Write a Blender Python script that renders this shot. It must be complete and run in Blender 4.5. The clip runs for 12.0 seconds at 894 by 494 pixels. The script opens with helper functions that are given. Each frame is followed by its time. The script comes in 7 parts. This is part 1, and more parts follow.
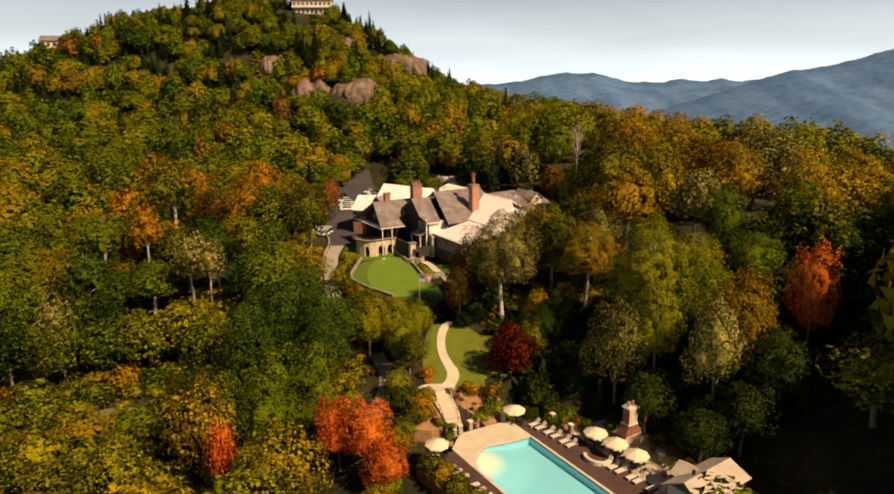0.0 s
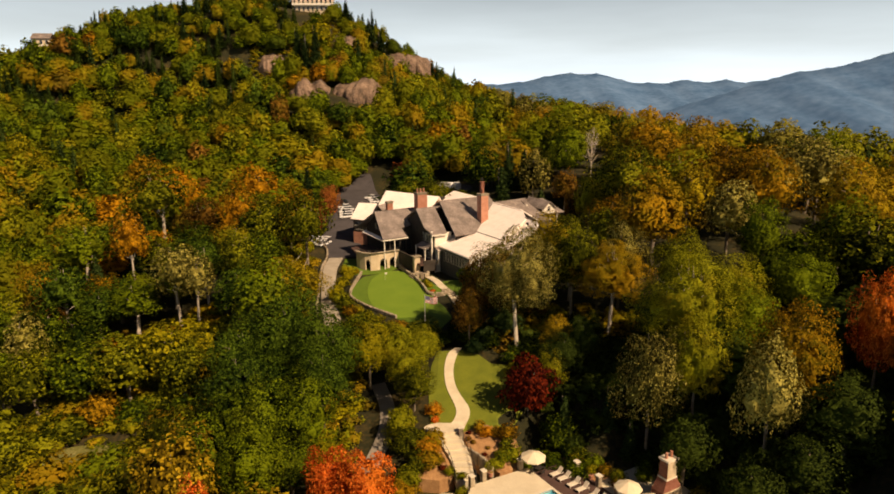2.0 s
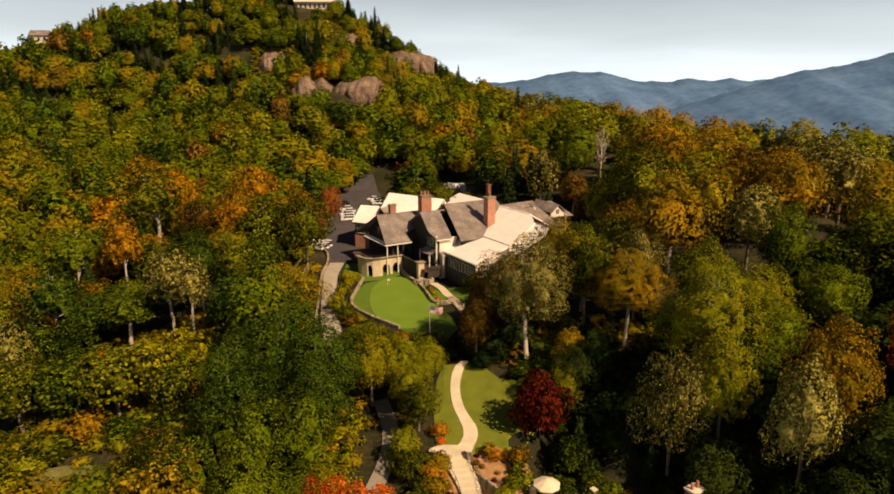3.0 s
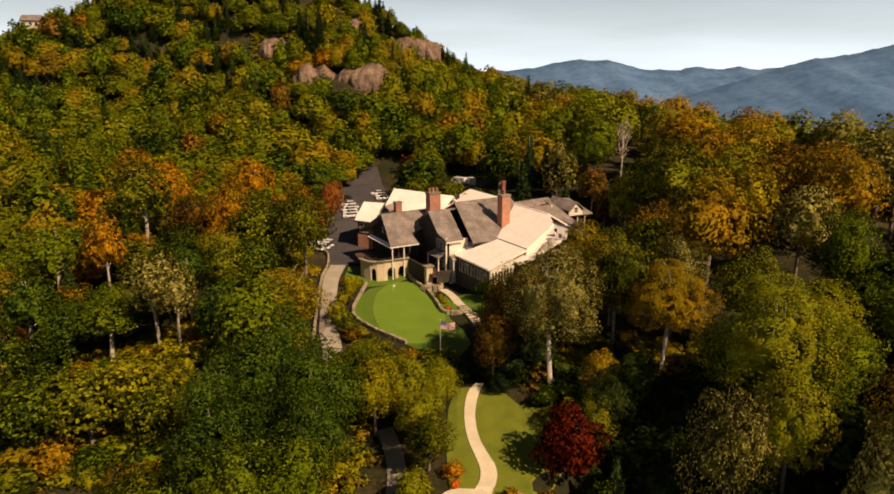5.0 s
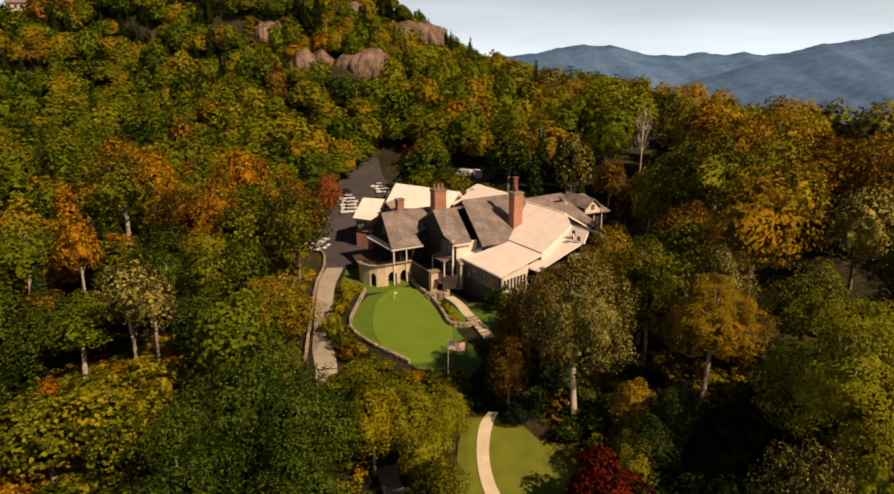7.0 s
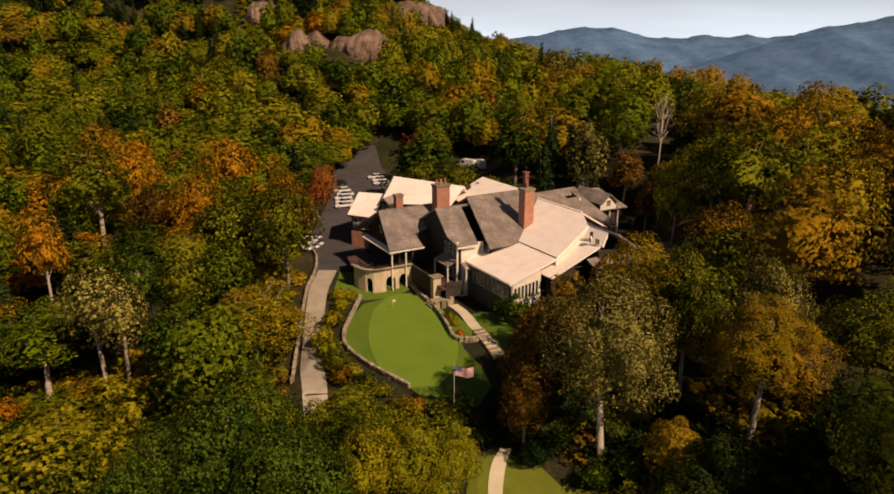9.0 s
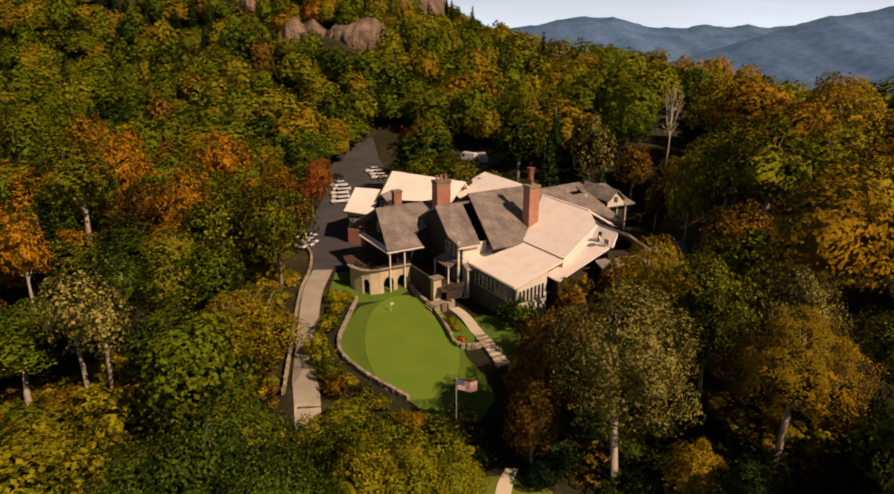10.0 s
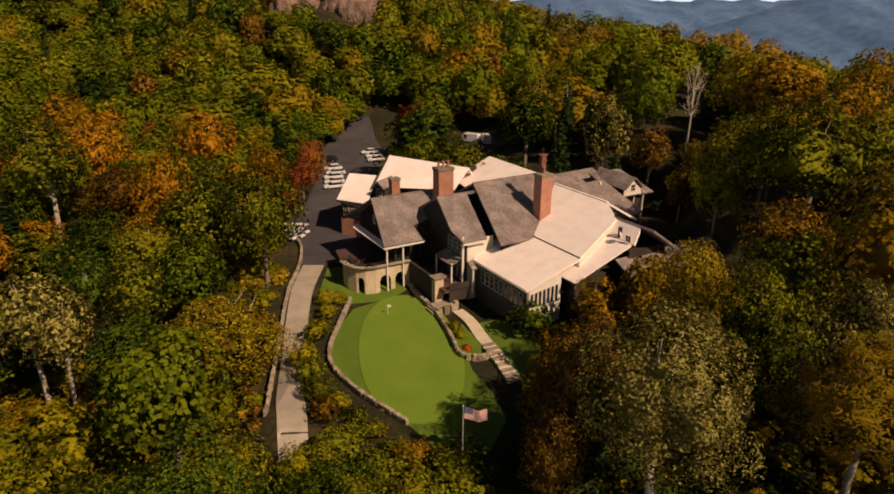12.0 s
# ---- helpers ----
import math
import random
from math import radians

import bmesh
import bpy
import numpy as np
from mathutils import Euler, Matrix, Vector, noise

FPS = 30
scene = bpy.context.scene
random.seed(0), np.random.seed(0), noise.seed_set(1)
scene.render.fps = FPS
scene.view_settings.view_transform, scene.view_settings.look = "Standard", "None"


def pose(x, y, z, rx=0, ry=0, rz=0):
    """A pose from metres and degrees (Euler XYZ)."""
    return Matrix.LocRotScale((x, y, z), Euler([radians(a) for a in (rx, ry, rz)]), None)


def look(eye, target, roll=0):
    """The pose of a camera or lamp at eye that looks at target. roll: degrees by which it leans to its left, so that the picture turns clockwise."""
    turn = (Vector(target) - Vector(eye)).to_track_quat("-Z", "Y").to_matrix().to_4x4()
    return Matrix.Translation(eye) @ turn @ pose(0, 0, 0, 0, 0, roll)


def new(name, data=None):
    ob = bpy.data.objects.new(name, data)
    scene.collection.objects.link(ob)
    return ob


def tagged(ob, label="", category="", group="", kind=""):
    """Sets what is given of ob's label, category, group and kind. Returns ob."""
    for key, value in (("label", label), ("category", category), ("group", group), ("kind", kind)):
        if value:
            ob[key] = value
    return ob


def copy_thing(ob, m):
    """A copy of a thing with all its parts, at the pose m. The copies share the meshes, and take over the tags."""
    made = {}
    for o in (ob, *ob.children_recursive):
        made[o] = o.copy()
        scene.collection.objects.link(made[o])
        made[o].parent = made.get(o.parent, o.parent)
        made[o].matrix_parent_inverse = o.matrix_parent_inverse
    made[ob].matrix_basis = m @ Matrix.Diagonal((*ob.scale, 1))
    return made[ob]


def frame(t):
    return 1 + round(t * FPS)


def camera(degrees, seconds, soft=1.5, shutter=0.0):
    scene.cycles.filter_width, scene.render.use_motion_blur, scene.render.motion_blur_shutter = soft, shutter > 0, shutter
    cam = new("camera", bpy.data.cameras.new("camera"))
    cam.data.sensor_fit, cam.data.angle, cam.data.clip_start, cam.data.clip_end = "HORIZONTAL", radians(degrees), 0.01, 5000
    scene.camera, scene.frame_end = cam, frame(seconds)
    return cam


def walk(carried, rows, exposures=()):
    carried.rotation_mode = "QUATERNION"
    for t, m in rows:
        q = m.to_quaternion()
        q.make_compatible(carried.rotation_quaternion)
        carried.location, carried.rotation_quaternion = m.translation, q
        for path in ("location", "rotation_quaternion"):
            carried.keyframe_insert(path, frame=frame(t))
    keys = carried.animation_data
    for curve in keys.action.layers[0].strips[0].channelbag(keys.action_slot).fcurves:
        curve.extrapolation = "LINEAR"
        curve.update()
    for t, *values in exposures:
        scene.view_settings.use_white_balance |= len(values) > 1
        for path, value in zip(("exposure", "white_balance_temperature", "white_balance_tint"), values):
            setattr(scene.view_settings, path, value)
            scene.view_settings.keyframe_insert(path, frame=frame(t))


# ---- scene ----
cam = camera(68.0, 12.0, soft=1.75)
PATH = [
    (0, (0.000, 0.013, 44.712), (0.001, 97.079, 20.670), -0.51),
    (0.5, (-0.277, 3.136, 44.783), (-0.246, 100.203, 20.740), -0.47),
    (1, (-0.568, 6.277, 44.849), (-0.567, 103.341, 20.795), -0.42),
    (1.5, (-0.874, 9.447, 44.922), (-0.979, 106.516, 20.890), -0.36),
    (2, (-1.195, 12.647, 45.005), (-1.467, 109.716, 20.976), -0.31),
    (2.5, (-1.527, 15.871, 45.078), (-1.995, 112.936, 21.035), -0.26),
    (3, (-1.869, 19.113, 45.117), (-2.502, 116.116, 20.827), -0.22),
    (4, (-2.593, 25.672, 45.053), (-3.543, 122.493, 20.059), -0.16),
    (5, (-3.352, 32.298, 44.836), (-4.599, 128.875, 18.925), -0.13),
    (5.5, (-3.699, 35.575, 44.779), (-5.016, 131.968, 18.197), -0.11),
    (6, (-4.021, 38.831, 44.747), (-5.378, 135.068, 17.607), -0.10),
    (6.5, (-4.318, 42.069, 44.723), (-5.697, 138.190, 17.177), -0.09),
    (7, (-4.594, 45.287, 44.696), (-6.015, 141.305, 16.796), -0.08),
    (8, (-5.102, 51.698, 44.600), (-6.490, 147.395, 15.612), -0.07),
    (9, (-5.586, 57.931, 44.429), (-6.871, 153.248, 14.211), -0.03),
    (9.5, (-5.811, 60.927, 44.327), (-7.006, 156.036, 13.458), 0.02),
    (10, (-6.021, 63.852, 44.217), (-7.098, 158.723, 12.621), 0.08),
    (10.5, (-6.216, 66.706, 44.102), (-7.185, 161.330, 11.771), 0.13),
    (11, (-6.404, 69.500, 43.973), (-7.287, 163.802, 10.710), 0.17),
    (11.5, (-6.612, 72.257, 43.818), (-7.444, 166.247, 9.683), 0.20),
    (12, (-6.871, 74.988, 43.628), (-7.659, 168.664, 8.638), 0.24),
]
walk(cam, [(t, look(eye, target, roll)) for t, eye, target, roll in PATH], exposures=[(0, 0.22, 8350, 20), (3, 0.20, 8350, 20), (12, -0.25, 7850, 28)])

# ---- sky, sun, exposure ----
SUN_DIR = Vector((0.53, -0.50, 0.68)).normalized()
sky_world = bpy.data.worlds.new("sky")
scene.world = sky_world
sky_world.use_nodes = True
wn = sky_world.node_tree.nodes
wl = sky_world.node_tree.links
sky = wn.new("ShaderNodeTexSky")
sky.sky_type = "NISHITA"
sky.sun_disc = False
sky.sun_elevation = math.asin(SUN_DIR.z)
sky.sun_rotation = math.atan2(SUN_DIR.x, SUN_DIR.y)
sky.altitude = 900
sky.air_density = 1.0
sky.dust_density = 1.6
# thin white haze that thickens towards the horizon all round, with faint streaks of cloud
coord = wn.new("ShaderNodeTexCoord")
split = wn.new("ShaderNodeSeparateXYZ")
wl.new(coord.outputs["Generated"], split.inputs[0])
rise = wn.new("ShaderNodeMath")
rise.operation = "SUBTRACT"
rise.use_clamp = True
rise.inputs[0].default_value = 1.0
wl.new(split.outputs["Z"], rise.inputs[1])
thick = wn.new("ShaderNodeMath")
thick.operation = "POWER"
thick.inputs[1].default_value = 7.5
wl.new(rise.outputs[0], thick.inputs[0])
stretch = wn.new("ShaderNodeMapping")
stretch.inputs["Scale"].default_value = (2.0, 2.0, 14.0)
wl.new(coord.outputs["Generated"], stretch.inputs["Vector"])
streak = wn.new("ShaderNodeTexNoise")
streak.inputs["Scale"].default_value = 1.6
streak.inputs["Detail"].default_value = 5
wl.new(stretch.outputs["Vector"], streak.inputs["Vector"])
veil = wn.new("ShaderNodeMath")
veil.operation = "MULTIPLY_ADD"
veil.use_clamp = True
veil.inputs[1].default_value = 0.5
wl.new(streak.outputs["Fac"], veil.inputs[0])
base_veil = wn.new("ShaderNodeMath")
base_veil.operation = "MULTIPLY"
base_veil.inputs[1].default_value = 0.62
wl.new(thick.outputs[0], base_veil.inputs[0])
amount = wn.new("ShaderNodeMath")
amount.operation = "MULTIPLY"
wl.new(thick.outputs[0], amount.inputs[0])
wl.new(streak.outputs["Fac"], amount.inputs[1])
wl.new(amount.outputs[0], veil.inputs[0])
wl.new(base_veil.outputs[0], veil.inputs[2])
haze = wn.new("ShaderNodeMix")
haze.data_type = "RGBA"
haze.inputs["B"].default_value = (25.5, 35.5, 44.0, 1)
wl.new(veil.outputs[0], haze.inputs["Factor"])
wl.new(sky.outputs["Color"], haze.inputs["A"])
wl.new(haze.outputs["Result"], wn["Background"].inputs["Color"])
wn["Background"].inputs["Strength"].default_value = 0.032
sun_data = bpy.data.lights.new("sun", "SUN")
sun_data.energy = 5.0
sun_data.angle = radians(0.6)
sun_data.color = (1.0, 0.85, 0.64)
sun = new("sun", sun_data)
sun.matrix_world = look(SUN_DIR * 300, (0, 0, 0))


# ---- materials ----
def material(name, dark, light, rough=0.8, scale=1.0, fine=12.0, bump=0.3, stain=None, metal=0.0, per_object=0.0, per_island=0.0, per_tree=0.0, translucent=0.0, spec=0.3, mix=0.45, relief=0.05, detail=3):
    """A surface with broad stains and fine grain: colours from dark to light, sizes in 1/m."""
    m = bpy.data.materials.new(name)
    m.use_nodes = True
    n, l = m.node_tree.nodes, m.node_tree.links
    b = n["Principled BSDF"]
    b.inputs["Roughness"].default_value = rough
    b.inputs["Metallic"].default_value = metal
    b.inputs["Specular IOR Level"].default_value = spec
    geo = n.new("ShaderNodeNewGeometry")
    broad = n.new("ShaderNodeTexNoise")
    broad.inputs["Scale"].default_value = scale
    broad.inputs["Detail"].default_value = 4
    grain = n.new("ShaderNodeTexNoise")
    grain.inputs["Scale"].default_value = fine
    grain.inputs["Detail"].default_value = detail
    l.new(geo.outputs["Position"], broad.inputs["Vector"])
    l.new(geo.outputs["Position"], grain.inputs["Vector"])
    add = n.new("ShaderNodeMath")
    add.operation = "MULTIPLY_ADD"
    add.inputs[1].default_value = mix
    l.new(grain.outputs["Fac"], add.inputs[0])
    half = n.new("ShaderNodeMath")
    half.operation = "MULTIPLY"
    half.inputs[1].default_value = 1 - mix
    l.new(broad.outputs["Fac"], half.inputs[0])
    l.new(half.outputs[0], add.inputs[2])
    value = add.outputs[0]
    for amount, source in ((per_object, "object"), (per_island, "island"), (per_tree, "tree")):
        if amount:
            if source == "tree":
                tint = n.new("ShaderNodeAttribute")
                tint.attribute_name = "tree_tint"
                rnd = tint.outputs["Fac"]
            else:
                rnd = n.new("ShaderNodeObjectInfo").outputs["Random"] if source == "object" else geo.outputs["Random Per Island"]
            shift = n.new("ShaderNodeMath")
            shift.operation = "MULTIPLY_ADD"
            shift.inputs[1].default_value = amount
            l.new(rnd, shift.inputs[0])
            l.new(value, shift.inputs[2])
            back = n.new("ShaderNodeMath")
            back.operation = "SUBTRACT"
            back.inputs[1].default_value = 0.0 if source == "tree" else amount / 2
            l.new(shift.outputs[0], back.inputs[0])
            value = back.outputs[0]
    ramp = n.new("ShaderNodeValToRGB")
    ramp.color_ramp.elements[0].position = 0.3
    ramp.color_ramp.elements[0].color = (*dark, 1)
    ramp.color_ramp.elements[1].position = 0.72
    ramp.color_ramp.elements[1].color = (*light, 1)
    if stain:
        mid = ramp.color_ramp.elements.new(0.5)
        mid.color = (*stain, 1)
    l.new(value, ramp.inputs["Fac"])
    l.new(ramp.outputs["Color"], b.inputs["Base Color"])
    if bump:
        bm_node = n.new("ShaderNodeBump")
        bm_node.inputs["Strength"].default_value = bump
        bm_node.inputs["Distance"].default_value = relief
        l.new(grain.outputs["Fac"], bm_node.inputs["Height"])
        l.new(bm_node.outputs["Normal"], b.inputs["Normal"])
    if translucent:
        tr = n.new("ShaderNodeBsdfTranslucent")
        l.new(ramp.outputs["Color"], tr.inputs["Color"])
        both = n.new("ShaderNodeMixShader")
        both.inputs[0].default_value = translucent
        l.new(b.outputs[0], both.inputs[1])
        l.new(tr.outputs[0], both.inputs[2])
        l.new(both.outputs[0], n["Material Output"].inputs["Surface"])
    return m


def leaves(name, dark, light, mid=None, blush=(0.2, 0.12, 0.01), turned=0.25, vary=0.40):
    """Foliage: grain and light-dark variation, with patches that have turned to another colour."""
    dark, light = [0.70 * c for c in dark], [1.22 * c for c in light]
    m = material(name, dark, light, rough=0.65, scale=0.22, fine=2.6, bump=0.6, stain=mid, per_object=vary, per_island=0.50, per_tree=0.42, translucent=0.30, spec=0.03, mix=0.50, relief=0.2, detail=5)
    n, l = m.node_tree.nodes, m.node_tree.links
    ramp = next(k for k in n if k.bl_idname == "ShaderNodeValToRGB")
    geo = next(k for k in n if k.bl_idname == "ShaderNodeNewGeometry")
    patch = n.new("ShaderNodeTexNoise")
    patch.inputs["Scale"].default_value = 0.17
    patch.inputs["Detail"].default_value = 3
    patch.inputs["Roughness"].default_value = 0.6
    l.new(geo.outputs["Position"], patch.inputs["Vector"])
    soft_patch = n.new("ShaderNodeMath")
    soft_patch.operation = "MULTIPLY_ADD"
    soft_patch.inputs[1].default_value, soft_patch.inputs[2].default_value = 0.60, 0.13
    l.new(patch.outputs["Fac"], soft_patch.inputs[0])
    total = soft_patch.outputs[0]
    tint = n.new("ShaderNodeAttribute")
    tint.attribute_name = "tree_tint"
    for source, amount in ((tint.outputs["Fac"], 0.50), (n.new("ShaderNodeObjectInfo").outputs["Random"], 0.24)):
        mix = n.new("ShaderNodeMath")
        mix.operation = "MULTIPLY_ADD"
        mix.inputs[1].default_value = amount
        l.new(source, mix.inputs[0])
        l.new(total, mix.inputs[2])
        total = mix.outputs[0]
    share = n.new("ShaderNodeMapRange")
    share.interpolation_type = "SMOOTHSTEP"
    share.inputs["From Min"].default_value = 0.72 - 0.5 * turned
    share.inputs["From Max"].default_value = 0.98 - 0.5 * turned
    l.new(total, share.inputs["Value"])
    scaled = n.new("ShaderNodeMix")
    scaled.data_type = "RGBA"
    scaled.inputs["B"].default_value = (*blush, 1)
    l.new(share.outputs["Result"], scaled.inputs["Factor"])
    l.new(ramp.outputs["Color"], scaled.inputs["A"])
    grained = n.new("ShaderNodeMix")
    grained.data_type = "RGBA"
    grained.inputs["Factor"].default_value = 0.35
    l.new(scaled.outputs["Result"], grained.inputs["A"])
    l.new(ramp.outputs["Color"], grained.inputs["B"])
    for link in list(ramp.outputs["Color"].links):
        if link.to_node.bl_idname.startswith("ShaderNodeBsdf"):
            l.new(grained.outputs["Result"], link.to_socket)
    return m


AMBER, OLIVE, RUST, GREEN_LEAF, ORANGE = (0.30, 0.155, 0.012), (0.13, 0.125, 0.008), (0.23, 0.10, 0.02), (0.05, 0.075, 0.006), (0.44, 0.16, 0.013)
LEAF = {
    "green": leaves("leaves_green", (0.011, 0.025, 0.0025), (0.130, 0.168, 0.0085), (0.052, 0.077, 0.0052), OLIVE, 0.30),
    "olive": leaves("leaves_olive", (0.024, 0.033, 0.0022), (0.212, 0.212, 0.0125), (0.094, 0.103, 0.0066), AMBER, 0.18),
    "yellow": leaves("leaves_yellow", (0.055, 0.060, 0.0046), (0.285, 0.240, 0.0122), (0.165, 0.150, 0.0079), GREEN_LEAF, 0.30),
    "pale": leaves("leaves_pale", (0.034, 0.032, 0.0070), (0.380, 0.325, 0.0780), (0.142, 0.124, 0.0240), OLIVE, 0.30, 0.12),
    "amber": leaves("leaves_amber", (0.059, 0.036, 0.0029), (0.354, 0.190, 0.0133), (0.191, 0.102, 0.0063), OLIVE, 0.45),
    "orange": leaves("leaves_orange", (0.147, 0.055, 0.0043), (0.476, 0.200, 0.0166), (0.313, 0.118, 0.0087), AMBER, 0.35),
    "ginger": leaves("leaves_ginger", (0.095, 0.045, 0.0040), (0.460, 0.215, 0.0150), (0.300, 0.135, 0.0085), OLIVE, 0.22, 0.15),
    "rust": leaves("leaves_rust", (0.047, 0.025, 0.0040), (0.246, 0.125, 0.0200), (0.125, 0.060, 0.0090), OLIVE, 0.40),
    "red": leaves("leaves_red", (0.290, 0.038, 0.0080), (0.740, 0.205, 0.0400), (0.580, 0.098, 0.0150), ORANGE, 0.45, 0.12),
    # silver: olive leaves, paler to carry the sheen of sun on them
    "silver": leaves("leaves_silver_sheen", (0.026, 0.027, 0.0052), (0.300, 0.258, 0.0640), (0.088, 0.082, 0.0155), (0.13, 0.085, 0.012), 0.22, 0.12),
    "golden": leaves("leaves_golden", (0.120, 0.080, 0.0065), (0.430, 0.280, 0.0220), (0.260, 0.170, 0.0110), OLIVE, 0.14, 0.12),
    "honey": leaves("leaves_honey", (0.075, 0.066, 0.0050), (0.370, 0.275, 0.0170), (0.188, 0.140, 0.0090), AMBER, 0.40, 0.10),
    "russet": leaves("leaves_russet", (0.090, 0.026, 0.0072), (0.378, 0.117, 0.0324), (0.218, 0.062, 0.0164), AMBER, 0.25),
    "maroon": leaves("leaves_maroon", (0.024, 0.003, 0.0020), (0.140, 0.019, 0.0062), (0.070, 0.008, 0.0034), (0.09, 0.02, 0.004), 0.2, 0.0),
    "deep": leaves("leaves_deep_green", (0.010, 0.026, 0.0035), (0.082, 0.128, 0.0110), (0.034, 0.062, 0.0060), (0.07, 0.085, 0.007), 0.20, 0.20),
    # evergreen: near-black, the deep shade of the hollow is put into its colour
    "evergreen": leaves("leaves_evergreen_shade", (0.006, 0.014, 0.0030), (0.042, 0.062, 0.0090), (0.018, 0.030, 0.0045), GREEN_LEAF, 0.10),
    "conifer": leaves("needles_dark", (0.006, 0.019, 0.0062), (0.050, 0.080, 0.0180), (0.023, 0.042, 0.0100), GREEN_LEAF, 0.15),
}
BARK = material("bark", (0.10, 0.075, 0.05), (0.30, 0.25, 0.19), rough=0.9, scale=1.5, fine=8, bump=0.6)
BARK_PALE = material("bark_pale", (0.28, 0.23, 0.17), (0.58, 0.50, 0.40), rough=0.9, scale=1.2, fine=7, bump=0.6)
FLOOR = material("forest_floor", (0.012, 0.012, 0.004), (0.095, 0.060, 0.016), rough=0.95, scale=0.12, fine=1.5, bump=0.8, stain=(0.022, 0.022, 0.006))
DRY_GRASS = material("dry_grass", (0.20, 0.165, 0.055), (0.40, 0.33, 0.13), rough=0.95, scale=0.4, fine=4, bump=0.6, stain=(0.14, 0.14, 0.03))
LAWN = material("lawn_grass", (0.09, 0.115, 0.010), (0.18, 0.20, 0.018), rough=0.9, scale=0.35, fine=7, bump=0.4)
ROUGH_GRASS = material("rough_grass", (0.066, 0.128, 0.010), (0.115, 0.190, 0.016), rough=0.9, scale=0.4, fine=6, bump=0.5)
GREEN = material("putting_green", (0.112, 0.200, 0.016), (0.160, 0.255, 0.024), rough=0.85, scale=0.2, fine=3, bump=0.08)
ASPHALT = material("asphalt", (0.042, 0.038, 0.041), (0.086, 0.077, 0.080), rough=0.9, scale=0.25, fine=6, bump=0.3)
CONCRETE = material("concrete_drive", (0.30, 0.26, 0.20), (0.46, 0.40, 0.32), rough=0.9, scale=0.5, fine=5, bump=0.2)
PATHSTONE = material("pale_path", (0.52, 0.44, 0.31), (0.72, 0.63, 0.47), rough=0.9, scale=0.5, fine=6, bump=0.2)
ROAD_DIRT = material("gravel_road", (0.22, 0.19, 0.15), (0.36, 0.31, 0.25), rough=0.95, scale=0.5, fine=7, bump=0.4)
STONE = material("stone", (0.16, 0.125, 0.085), (0.42, 0.35, 0.25), rough=0.9, scale=1.3, fine=6, bump=0.6, per_object=0.3)
MULCH = material("mulch", (0.22, 0.11, 0.045), (0.50, 0.28, 0.13), rough=0.95, scale=1.2, fine=7, bump=0.6)
ROCK = material("cliff_rock", (0.040, 0.030, 0.022), (0.34, 0.235, 0.165), rough=0.95, scale=0.22, fine=1.1, bump=1.0, stain=(0.175, 0.115, 0.080), relief=0.7, detail=7)
TERRACOTTA = material("rendered_stone_wall", (0.44, 0.34, 0.22), (0.66, 0.54, 0.38), rough=0.9, scale=0.7, fine=5, bump=0.3)
SHINGLE_PALE = material("pale_shingles", (0.78, 0.67, 0.60), (0.93, 0.85, 0.79), rough=0.85, scale=0.5, fine=5, bump=0.35, stain=(0.88, 0.78, 0.71))
SHINGLE_TAN = material("tan_shingles", (0.34, 0.28, 0.22), (0.56, 0.47, 0.38), rough=0.9, scale=0.6, fine=5, bump=0.4, stain=(0.46, 0.38, 0.30))
SHINGLE_GREY = material("grey_shingles", (0.10, 0.082, 0.073), (0.37, 0.30, 0.265), rough=0.9, scale=0.45, fine=3, bump=0.6, stain=(0.20, 0.163, 0.145))
# dark shingles, lowered further so part of the walls' shade is in the colour
WOOD_DARK = material("dark_shingle_wall_shade", (0.022, 0.018, 0.015), (0.06, 0.048, 0.038), rough=0.85, scale=0.8, fine=6, bump=0.3)
WALL_WHITE = material("white_boards", (0.62, 0.56, 0.47), (0.80, 0.74, 0.64), rough=0.7, scale=0.8, fine=6, bump=0.1)
# boards on the side away from the sun, its shade put into the colour
WALL_GREY_SHADE = material("grey_green_boards_shade", (0.05, 0.05, 0.042), (0.095, 0.092, 0.076), rough=0.75, scale=0.8, fine=6, bump=0.1)
TRIM = material("white_trim", (0.62, 0.56, 0.47), (0.78, 0.72, 0.62), rough=0.6, scale=2, fine=9, bump=0.05)
TRIM_DARK = material("dark_trim", (0.05, 0.04, 0.035), (0.10, 0.085, 0.07), rough=0.7, scale=2, fine=9, bump=0.1)
BRICK_DARK = material("dark_red_brick", (0.15, 0.05, 0.032), (0.30, 0.125, 0.085), rough=0.9, scale=1.4, fine=7, bump=0.4)
BRICK = material("red_brick", (0.30, 0.12, 0.075), (0.52, 0.25, 0.17), rough=0.9, scale=1.4, fine=7, bump=0.4, per_object=0.25)
GLASS = material("window_glass", (0.012, 0.014, 0.018), (0.03, 0.035, 0.04), rough=0.08, scale=0.5, fine=2, bump=0, spec=0.6)
DECK = material("dark_deck", (0.055, 0.030, 0.025), (0.12, 0.068, 0.055), rough=0.8, scale=0.7, fine=8, bump=0.3)
PLASTER = material("pool_plaster", (0.23, 0.57, 0.68), (0.32, 0.66, 0.74), rough=0.6, scale=0.4, fine=3, bump=0)
BEACH = material("pool_beach", (0.23, 0.57, 0.68), (0.32, 0.66, 0.74), rough=0.6, scale=0.4, fine=3, bump=0)
COPING = material("pool_coping", (0.55, 0.48, 0.37), (0.74, 0.66, 0.53), rough=0.8, scale=0.8, fine=6, bump=0.2)
CANVAS = material("cream_canvas", (0.66, 0.55, 0.38), (0.80, 0.69, 0.50), rough=0.9, scale=1.5, fine=9, bump=0.1)
